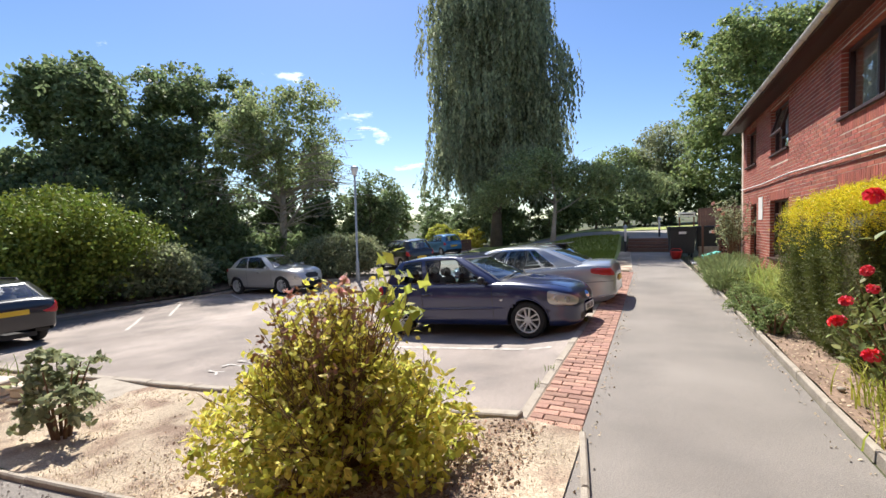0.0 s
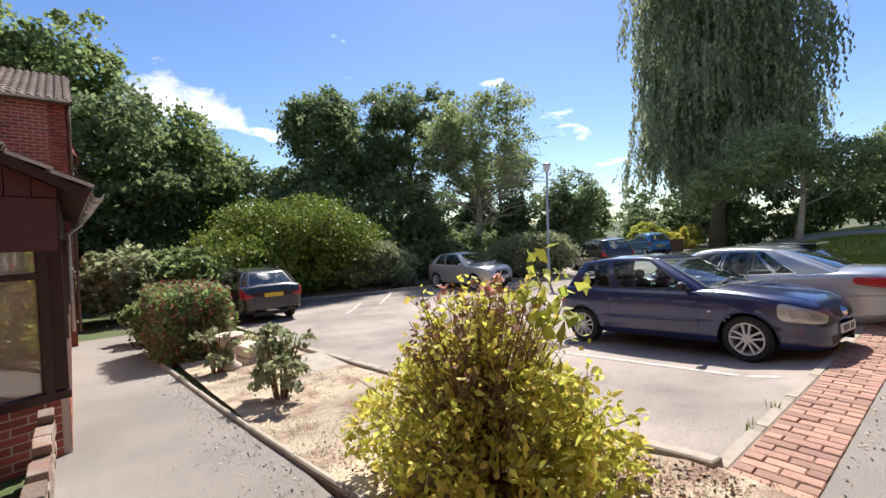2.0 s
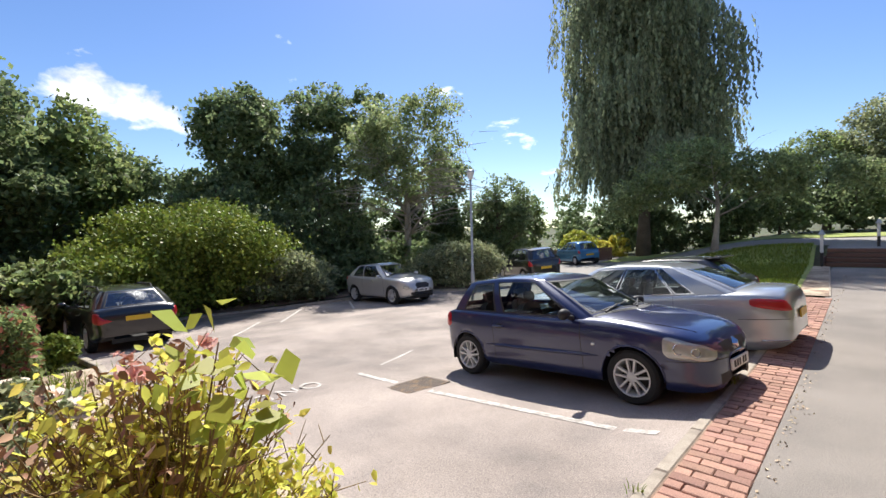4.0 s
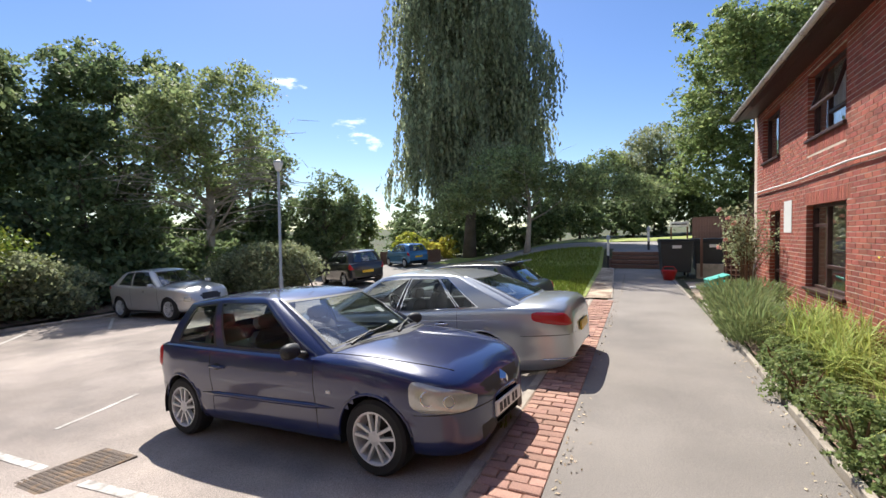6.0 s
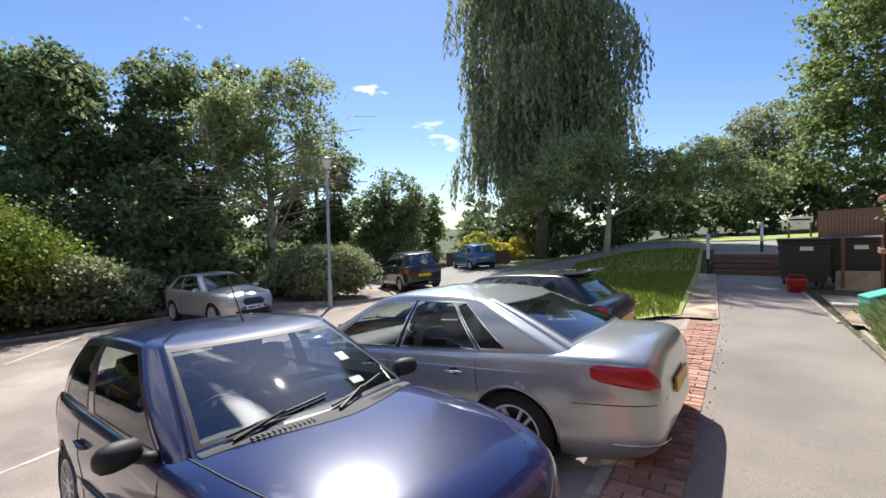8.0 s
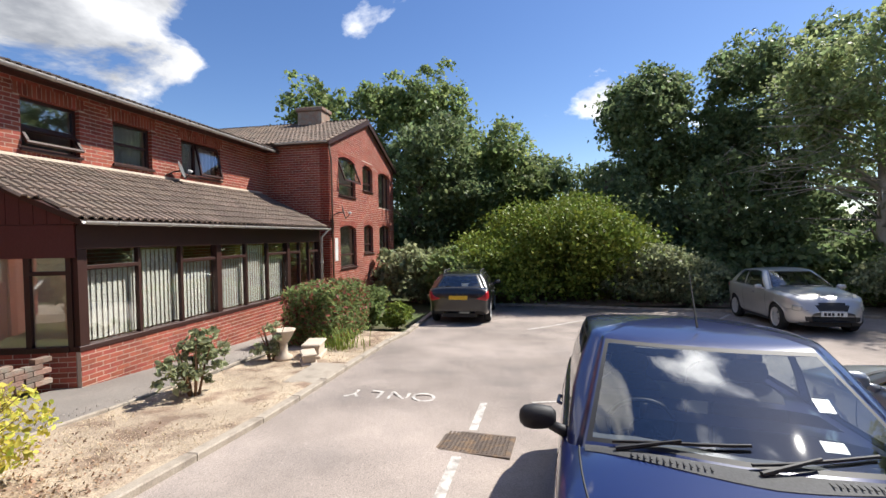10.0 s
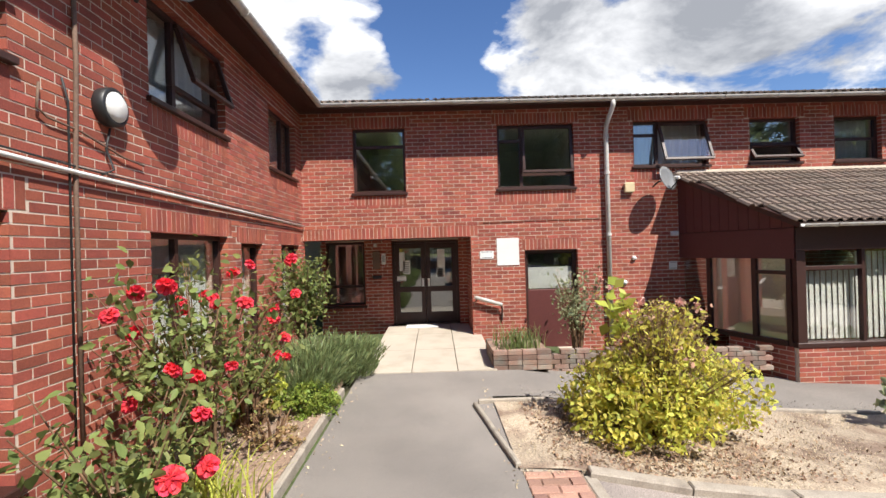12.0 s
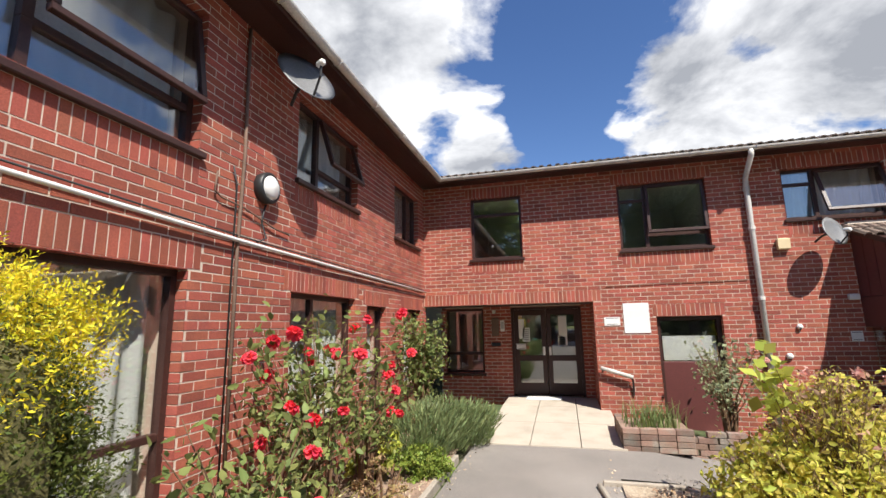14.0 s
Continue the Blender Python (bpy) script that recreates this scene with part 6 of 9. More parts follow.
    for sx in spec["seats"]:
        for sy in (0.36, -0.36):
            g = Geo()
            m = Matrix.Translation((sx, sy, 0)) @ pose(0, 0, 0, 0, -9, 0)
            prof = [(0.0, belt - 0.42), (0.17, belt - 0.40), (0.215, belt - 0.25), (0.215, belt - 0.02), (0.19, belt + 0.10), (0.12, belt + 0.16), (0.0, belt + 0.17)]
            for r0, pr in ((0.06, prof), (0.045, [(0.0, belt + 0.17), (0.10, belt + 0.185), (0.125, belt + 0.24), (0.11, belt + 0.30), (0.0, belt + 0.32)])):
                kk = len(pr)
                vs = [m @ Vector((dx, yy, z)) for dx in (-r0, -r0 * 0.3, r0 * 0.5, r0 * 0.8) for yy, z in pr]
                vs += [m @ Vector((dx, -yy, z)) for dx in (-r0, -r0 * 0.3, r0 * 0.5, r0 * 0.8) for yy, z in pr]
                fs = []
                for o in (0, 4 * kk):
                    for r in range(3):
                        for k in range(kk - 1):
                            a = o + r * kk + k
                            fs.append((a, a + 1, a + kk + 1, a + kk))
                for r in (0, 3):
                    for k in range(kk - 1):
                        a, b = r * kk + k, 4 * kk + r * kk + k
                        fs.append((a, a + 1, b + 1, b))
                g.add(vs, fs)
            g.make("seat", M_SEAT, root, smooth=True)
    g = Geo()
    m = Matrix.Translation((fx - 0.74, -0.36, belt + 0.0)) @ pose(0, 0, 0, 0, -65, 0)
    g.lathe([(0.175, -0.012), (0.19, 0), (0.175, 0.012), (0.16, 0)], 28, m, closed=True)
    g.lathe([(0.0, -0.02), (0.06, -0.02), (0.075, -0.05)], 14, m)
    for a in (0, 120, 240):
        g.box(0.05, -0.018, -0.03, 0.17, 0.018, -0.012, m=m @ pose(0, 0, 0, 0, 0, a))
    g.make("steering_wheel", M_RUBBER, root, smooth=True)
    # mirrors, handles, seams
    mx = spec["mirror"]
    wm, zb = f_plan(mx), f_belt(mx)
    for s in (1, -1):
        g = Geo()
        pr = [(0.0, -1.0), (0.55, -0.97), (0.85, -0.75), (0.97, -0.2), (1.0, 0.25), (0.86, 0.72), (0.5, 0.95), (0.0, 1.0)]
        m = Matrix.Translation((mx, s * (wm + 0.10), zb + 0.085)) @ pose(0, 0, 0, 0, 0, -s * 12) @ Matrix.Diagonal((0.055, 0.098, 0.066, 1)) @ pose(0, 0, 0, 90, 0, 0)
        g.lathe(pr, 18, m)
        g.tube([(mx + 0.01, s * (wm * 0.92), zb + 0.02), (mx, s * (wm + 0.03), zb + 0.05)], [0.035, 0.026], 8)
        g.make("door_mirror", spec.get("mirror_mat", body_mat), root, smooth=True)
        for hx in spec["handles"]:
            p = skin(hx, belt - 0.13)
            g = Geo().tube([(hx - 0.10, s * p.y, p.z), (hx - 0.085, s * (p.y + 0.022), p.z + 0.004), (hx + 0.07, s * (p.y + 0.024), p.z), (hx + 0.10, s * p.y, p.z - 0.002)], [0.011, 0.015, 0.015, 0.011], 7)
            g.make("door_handle", spec.get("handle", body_mat), root, smooth=True)
            Geo().lathe([(0.0, 0.004), (0.055, 0.003), (0.062, 0.0)], 18, Matrix.Translation((hx - 0.01, s * (p.y - 0.001), p.z)) @ pose(0, 0, 0, -90 * s, 0, 0) @ Matrix.Diagonal((1, 0.55, 1, 1))).make("handle_cup", M_INK, root, smooth=True)
        for dx in spec.get("seams", ()):
            pts = []
            for k in range(12):
                zz = lerp(f_low(dx) + 0.07, f_belt(dx) - 0.005, k / 11)
                if all(math.hypot(dx - ax, zz - R) > R + 0.07 for ax in (xf, xr)):
                    p = skin(dx, zz)
                    pts.append((p.x, s * (p.y - 0.001), p.z))
            Geo().tube(pts, 0.0042, 5).make("door_seam", M_INK, root)
        x0, x1 = B[1] + 0.05, spec["bonnet_end"]
        pts = []
        for k in range(13):
            xx = lerp(x0, x1, k / 12)
            yy = f_plan(xx) * lerp(0.86, 0.70, (k / 12) ** 2)
            pts.append((xx, s * yy, surf(xx, yy)))
        Geo().tube(pts, 0.0045, 5).make("bonnet_seam", M_INK, root)
        if spec.get("strip"):
            a, b, z = spec["strip"]
            pts = [(lerp(a, b, k / 8), s * (skin(lerp(a, b, k / 8), z).y + 0.001), z + 0.01 * k / 8) for k in range(9)]
            Geo().tube(pts, [0.004] + [0.024] * 7 + [0.004], 6).make("rubbing_strip", spec.get("strip_mat", body_mat), root, smooth=True)
        if spec.get("crease"):
            a, b, z = spec["crease"]
            pts = [(lerp(a, b, k / 10), s * (skin(lerp(a, b, k / 10), z).y - 0.004), z) for k in range(11)]
            Geo().tube(pts, [0.002] + [0.010] * 9 + [0.002], 5).make("swage_line", body_mat, root, smooth=True)
        if spec.get("fine"):
            p = skin(0.72, 0.62)
            Geo().box(0.70, s * (p.y - 0.004), 0.605, 0.745, s * (p.y + 0.008), 0.630, bevel=0.005).make("side_repeater", M_PLATEW, root)
        # bumper joint
        for bx0, zz in ((spec["bumpers"][0], spec["bumpers"][2]), (spec["bumpers"][1], spec["bumpers"][2])):
            end = (h if bx0 > 0 else -h) * 0.997
            pts = []
            for k in range(10):
                xx = lerp(bx0, end, (k / 9) ** 0.6)
                p = skin(xx, zz)
                pts.append((p.x, s * (p.y - 0.001), p.z))
            Geo().tube(pts, 0.0045, 5).make("bumper_seam", M_INK, root)
    # plastic cowl below the windscreen, with its grilles, and the wipers
    vs, fs = [], []
    nc = 20
    for k in range(nc + 1):
        s = k / nc * 2 - 1
        bx, by = outline(*B, w_low, 1 - abs(s) * 0.97, 4)
        by *= 1 if s >= 0 else -1
        for d in (-0.03, 0.035, 0.085):
            d2 = d * (1 - 0.5 * abs(s))
            vs.append((bx + d2, by, surf(bx + d2, by) + (0.010 if d < 0.08 else 0.003)))
    for k in range(nc):
        for r in range(2):
            a = k * 3 + r
            fs.append((a, a + 1, a + 4, a + 3))
    cowl = Geo().add(vs, fs).make("cowl", M_COWL, root, smooth=True)
    if spec.get("fine"):
        for k in range(26):
            for s in (1, -1):
                yy = s * (0.20 + 0.012 * k)
                bx, by = outline(*B, w_low, 1 - abs(yy) / w_low(B[1]), 4)
                if k % 2 == 0:
                    Geo().box(bx + 0.005, yy - 0.003, surf(bx, yy) + 0.009, bx + 0.045, yy + 0.003, surf(bx + 0.03, yy) + 0.014).make("cowl_slat", M_INK, cowl)
    for y0, y1 in ((-0.62, -0.02), (-0.05, 0.52)):
        def on_screen(yy, v, lift):
            s = 1 - abs(yy) / w_low(B[1])
            p = shell(4, s, v)
            return (p.x + lift * 0.6, math.copysign(p.y, yy), p.z + lift)
        pts = [on_screen(lerp(y0, y1, k / 6), lerp(0.05, 0.16, k / 6), 0.014) for k in range(7)]
        w = Geo().tube(pts, 0.008, 5).make("wiper", M_RUBBER, root)
        a, b = on_screen(y0 + 0.02, 0.0, 0.02), on_screen(lerp(y0, y1, 0.5), 0.105, 0.03)
        Geo().tube([a, b], [0.012, 0.007], 6).make("wiper_arm", M_RUBBER, w)
    # plates
    for sgn, mat in ((1, M_PLATEW), (-1, M_PLATEY)):
        pz = spec["plates"][0 if sgn > 0 else 1]
        if pz is None:
            continue
        px = sgn * (h + 0.012)
        p = Geo().box(px - 0.010, -0.26, pz - 0.055, px + 0.008, 0.26, pz + 0.055, bevel=0.004).make("number_plate", mat, root)
        for k, (a, b) in enumerate(((-0.21, -0.15), (-0.13, -0.07), (-0.05, 0.0), (0.06, 0.11), (0.13, 0.18))):
            Geo().box(px + sgn * 0.008, a, pz - 0.035, px + sgn * 0.0095, b, pz + 0.035).make("plate_bar", M_INK, p)
    if spec.get("badge"):
        bz = spec["badge"]
        g = Geo().add([(h - 0.03, 0, bz - 0.07), (h - 0.03, 0.05, bz), (h - 0.05, 0, bz + 0.07), (h - 0.03, -0.05, bz), (h + 0.014, 0, bz - 0.035), (h + 0.012, 0.025, bz), (h + 0.006, 0, bz + 0.035), (h + 0.012, -0.025, bz)],
                      [(0, 1, 5, 4), (1, 2, 6, 5), (2, 3, 7, 6), (3, 0, 4, 7), (4, 5, 6, 7)])
        g.make("badge", M_CHROME, root)
    if spec.get("rear_chrome"):
        z = spec["rear_chrome"]
        for s in (1, -1):
            pts = []
            for k in range(9):
                xx = lerp(-h + 0.36, -h + 0.012, (k / 8) ** 0.6)
                p = skin(xx, z)
                pts.append((p.x - 0.003, s * (p.y + 0.003), p.z))
            Geo().tube(pts, 0.009, 5).make("bumper_chrome", M_CHROME, root, smooth=True)
    for k in range(spec.get("roof_rails", 0)):
        s = 1 - 2 * k
        yy = T[4] * 0.9
        Geo().tube([(-1.2, s * yy, f_roof(-1.2)), (-1.1, s * yy, f_roof(-1.1) + 0.06), (0.0, s * yy, f_roof(0.0) + 0.06), (0.1, s * yy, f_roof(0.1))], 0.018, 6).make("roof_rail", M_RUBBER, root)
    if spec.get("spoiler"):
        sx, sz = spec["spoiler"]
        Geo().box(sx - 0.20, -0.52, sz - 0.03, sx + 0.1, 0.52, sz + 0.012, bevel=0.012).make("spoiler", body_mat, root)
    if spec.get("aerial"):
        Geo().tube([(spec["aerial"], 0, f_roof(spec["aerial"]) + spec["crown"]), (spec["aerial"] - 0.22, 0, f_roof(spec["aerial"]) + spec["crown"] + 0.36)], [0.008, 0.002], 5).make("aerial", M_RUBBER, root)
    return root


# cabin_low: screen foot on the centre line, at the side, tail foot at the side, on the centre line; cabin_high the same at the roof, and its half width
CLIO = dict(size=(3.81, 1.64, 1.42), axles=(1.125, -1.345), wheel=0.29, paint=paint("navy_car_paint", (0.009, 0.016, 0.080), 0.10), fine=True,
            deck=[(-1.905, 0.70), (-1.88, 0.80), (-1.82, 0.92), (-1.70, 0.955), (-1.2, 0.95), (0.0, 0.93), (0.80, 0.955), (1.0, 0.935), (1.30, 0.89), (1.55, 0.835), (1.68, 0.795), (1.76, 0.75), (1.82, 0.69), (1.87, 0.61), (1.905, 0.53)],
            belt=[(-1.905, 0.66), (-1.87, 0.80), (-1.80, 0.90), (-1.6, 0.925), (-0.9, 0.905), (0.0, 0.875), (0.6, 0.86), (1.0, 0.84), (1.40, 0.785), (1.62, 0.735), (1.76, 0.68), (1.84, 0.615), (1.885, 0.555), (1.905, 0.50)],
            bottom=[(-1.905, 0.40), (-1.8, 0.29), (-1.5, 0.23), (1.3, 0.20), (1.75, 0.19), (1.87, 0.22), (1.905, 0.30)],
            plan=[(-1.905, 0.44), (-1.898, 0.58), (-1.885, 0.645), (-1.84, 0.70), (-1.72, 0.755), (-1.45, 0.80), (-0.8, 0.82), (0.9, 0.82), (1.25, 0.81), (1.5, 0.785), (1.62, 0.75), (1.72, 0.695), (1.79, 0.62), (1.845, 0.52), (1.88, 0.40), (1.905, 0.24)],
            patches={"grille": (1.79, 1.93, 0.555, 0.66, 0.07, 0.33), "lower_grille": (1.80, 1.92, 0.26, 0.36, 0.0, 0.46)},
            head=((1.47, 0.535, 0.765), (1.862, 0.485, 0.635)), tail=((-1.903, 0.66, 0.90), (-1.70, 0.70, 0.90)),
            cabin_low=(0.87, 0.60, -1.66, -1.80), cabin_high=(-0.01, -0.12, -1.36, -1.47, 0.64), roof=[(-1.45, 1.315), (-1.2, 1.345), (-0.7, 1.372), (-0.3, 1.365), (0.0, 1.335)], crown=0.05,
            side_glass=[(0.08, 0.40), (0.455, 0.985)], tail_rows=(0.25, 0.89), seats=(-0.35, -1.05), mirror=0.44, handles=(-0.68,), seams=(-0.80, 0.56), bonnet_end=1.70, bumpers=(1.50, -1.62, 0.50),
            strip=(-0.95, 0.76, 0.48), plates=(0.42, 0.60), badge=0.60, mirror_mat=M_RUBBER, aerial=-0.2)
PASSAT = dict(size=(4.77, 1.82, 1.47), axles=(1.42, -1.29), wheel=0.33, paint=paint("silver_car_paint", (0.42, 0.44, 0.46), 0.55), fine=True,
              deck=[(-2.385, 0.62), (-2.37, 0.85), (-2.33, 0.97), (-2.26, 1.02), (-2.0, 1.045), (-1.65, 1.05), (-1.3, 1.0), (0.0, 0.97), (1.36, 1.005), (1.6, 0.985), (1.9, 0.92), (2.15, 0.83), (2.29, 0.72), (2.36, 0.60), (2.385, 0.52)],
              belt=[(-2.385, 0.58), (-2.36, 0.80), (-2.28, 0.90), (-2.0, 0.945), (-1.6, 0.955), (-0.5, 0.93), (1.0, 0.90), (1.5, 0.875), (1.9, 0.83), (2.15, 0.75), (2.29, 0.64), (2.385, 0.48)],
              bottom=[(-2.385, 0.42), (-2.33, 0.33), (-2.2, 0.26), (-1.9, 0.22), (1.9, 0.20), (2.3, 0.21), (2.385, 0.30)],
              plan=[(-2.385, 0.40), (-2.378, 0.56), (-2.36, 0.70), (-2.28, 0.78), (-2.1, 0.845), (-1.8, 0.885), (-1.0, 0.905), (1.0, 0.91), (1.6, 0.895), (1.95, 0.85), (2.15, 0.775), (2.28, 0.66), (2.35, 0.54), (2.385, 0.42)],
              patches={"grille": (2.22, 2.40, 0.58, 0.72, 0.0, 0.42), "lower_grille": (2.25, 2.4, 0.25, 0.40, 0, 0.6)},
              head=((1.90, 0.66, 0.80), (2.27, 0.60, 0.68)), tail=((-2.383, 0.73, 0.885), (-1.94, 0.81, 0.925)),
              cabin_low=(1.38, 1.08, -1.74, -1.86), cabin_high=(0.36, 0.22, -0.98, -1.10, 0.655), roof=[(-1.12, 1.345), (-0.7, 1.40), (-0.1, 1.425), (0.36, 1.39)], crown=0.045,
              side_glass=[(0.135, 0.235), (0.242, 0.575), (0.595, 0.975)], seal=M_CHROME, seal_width=0.007, black_pillars=True, tail_glass=0.90, seats=(0.02, -0.85), mirror=0.86, handles=(-0.78, 0.22),
              seams=(-1.0, -0.02, 1.0), bonnet_end=2.15, bumpers=(1.85, -1.80, 0.64), crease=(-1.75, 1.8, 0.83), plates=(0.45, 0.66), handle=M_CHROME, rear_chrome=0.36)
HATCH = dict(size=(4.2, 1.76, 1.45), axles=(1.25, -1.33), wheel=0.31, paint=paint("charcoal_car_paint", (0.03, 0.032, 0.036), 0.4),
             deck=[(-2.1, 0.70), (-2.06, 0.92), (-1.95, 0.99), (-1.5, 1.0), (0.0, 0.97), (1.05, 0.985), (1.45, 0.93), (1.75, 0.86), (1.95, 0.76), (2.06, 0.63), (2.1, 0.52)],
             belt=[(-2.1, 0.68), (-2.04, 0.88), (-1.9, 0.96), (0, 0.93), (1.1, 0.88), (1.7, 0.78), (1.95, 0.68), (2.1, 0.48)], bottom=[(-2.1, 0.42), (-1.9, 0.26), (1.8, 0.2), (2.1, 0.28)],
             plan=[(-2.1, 0.44), (-2.092, 0.60), (-2.06, 0.72), (-1.9, 0.81), (-1.5, 0.86), (0, 0.88), (1.2, 0.87), (1.6, 0.82), (1.85, 0.73), (2.03, 0.58), (2.1, 0.42)],
             patches={"grille": (1.94, 2.12, 0.54, 0.66, 0, 0.36), "lower_grille": (1.95, 2.12, 0.28, 0.38, 0, 0.5)},
             head=((1.58, 0.63, 0.78), (1.98, 0.58, 0.66)), tail=((-2.098, 0.74, 0.92), (-1.85, 0.78, 0.94)),
             cabin_low=(1.07, 0.80, -1.80, -1.97), cabin_high=(0.12, 0.0, -1.42, -1.55, 0.60), roof=[(-1.55, 1.335), (-1.2, 1.375), (-0.4, 1.405), (0.15, 1.365)], crown=0.045,
             side_glass=[(0.06, 0.26), (0.29, 0.60), (0.635, 0.97)], seats=(-0.1, -0.9), mirror=0.66, handles=(-0.7, 0.2), seams=(-0.9, 0.04, 0.80), bonnet_end=1.9, bumpers=(1.6, -1.7, 0.56), plates=(0.45, 0.66), spoiler=(-1.50, 1.39))
JUKE = dict(size=(4.13, 1.765, 1.57), axles=(1.22, -1.31), wheel=0.345, paint=paint("pale_silver_paint", (0.50, 0.49, 0.47), 0.4),
            deck=[(-2.065, 0.75), (-2.03, 1.0), (-1.92, 1.10), (-1.5, 1.12), (0.0, 1.07), (0.95, 1.10), (1.35, 1.05), (1.7, 0.97), (1.9, 0.87), (2.02, 0.72), (2.065, 0.58)],
            belt=[(-2.065, 0.72), (-2.0, 0.96), (-1.8, 1.07), (-0.6, 1.02), (0.9, 0.97), (1.6, 0.90), (1.9, 0.78), (2.065, 0.52)], bottom=[(-2.065, 0.45), (-1.8, 0.30), (1.7, 0.26), (2.065, 0.34)],
            plan=[(-2.065, 0.62), (-2.02, 0.72), (-1.85, 0.82), (-1.4, 0.88), (0, 0.855), (1.2, 0.88), (1.55, 0.84), (1.82, 0.73), (2.0, 0.58), (2.065, 0.44)],
            patches={"grille": (1.95, 2.08, 0.60, 0.78, 0, 0.30), "lower_grille": (1.9, 2.08, 0.34, 0.46, 0, 0.55)},
            head=((1.80, 0.58, 0.72), (1.98, 0.56, 0.70)), tail=((-2.04, 0.90, 1.02), (-1.78, 0.94, 1.05)),
            cabin_low=(0.98, 0.72, -1.72, -1.93), cabin_high=(0.12, 0.0, -1.36, -1.52, 0.59), roof=[(-1.55, 1.435), (-1.1, 1.485), (-0.4, 1.52), (0.15, 1.475)], crown=0.05,
            side_glass=[(0.14, 0.42), (0.455, 0.97)], seats=(-0.15, -0.9), mirror=0.58, handles=(0.0,), seams=(-0.68, 0.72), bonnet_end=1.85, bumpers=(1.55, -1.65, 0.60), plates=(0.52, 0.74))
CALIBER = dict(size=(4.41, 1.80, 1.53), axles=(1.32, -1.315), wheel=0.345, paint=paint("black_car_paint", (0.008, 0.008, 0.010), 0.15),
               deck=[(-2.205, 0.80), (-2.18, 0.97), (-2.10, 1.06), (-1.7, 1.07), (0.0, 1.03), (1.03, 1.05), (1.5, 1.01), (1.9, 0.93), (2.1, 0.80), (2.205, 0.56)],
               belt=[(-2.205, 0.76), (-2.16, 0.93), (-1.9, 1.03), (0, 0.99), (1.05, 0.95), (1.7, 0.88), (2.05, 0.76), (2.205, 0.5)], bottom=[(-2.205, 0.40), (-1.9, 0.28), (1.9, 0.24), (2.205, 0.32)],
               plan=[(-2.205, 0.48), (-2.196, 0.64), (-2.17, 0.78), (-2.0, 0.86), (-1.6, 0.895), (0, 0.90), (1.4, 0.89), (1.8, 0.83), (2.08, 0.69), (2.205, 0.46)],
               patches={"grille": (2.05, 2.22, 0.6, 0.78, 0, 0.42)},
               head=((1.82, 0.68, 0.84), (2.12, 0.66, 0.76)), tail=((-2.2035, 0.68, 0.94), (-2.02, 0.74, 0.97)),
               cabin_low=(1.04, 0.78, -1.92, -2.10), cabin_high=(0.16, 0.03, -1.55, -1.70, 0.62), roof=[(-1.7, 1.40), (-1.3, 1.435), (-0.4, 1.485), (0.2, 1.44)], crown=0.045,
               side_glass=[(0.06, 0.28), (0.31, 0.62), (0.65, 0.97)], seats=(0.0, -0.85), mirror=0.66, handles=(-0.75, 0.2), seams=(-1.0, 0.0, 0.8), bonnet_end=2.0, bumpers=(1.7, -1.75, 0.56), plates=(0.5, 0.78), roof_rails=2)
MPV = dict(HATCH, size=(4.2, 1.78, 1.60), paint=paint("dark_grey_paint", (0.022, 0.022, 0.026), 0.35), spoiler=None,
           deck=[(-2.1, 0.74), (-2.07, 0.96), (-2.0, 1.05), (-1.5, 1.07), (0.0, 1.03), (1.15, 1.05), (1.5, 0.98), (1.8, 0.88), (1.98, 0.76), (2.1, 0.55)],
           belt=[(-2.1, 0.72), (-2.05, 0.92), (-1.9, 1.03), (0, 0.99), (1.2, 0.93), (1.7, 0.82), (2.1, 0.5)],
           head=((1.58, 0.68, 0.84), (1.98, 0.62, 0.72)), tail=((-2.098, 0.74, 1.0), (-1.90, 0.78, 1.0)),
           cabin_low=(1.16, 0.86, -1.90, -2.02), cabin_high=(0.14, 0.0, -1.62, -1.75, 0.62), roof=[(-1.75, 1.49), (-1.3, 1.53), (-0.4, 1.555), (0.15, 1.51)])
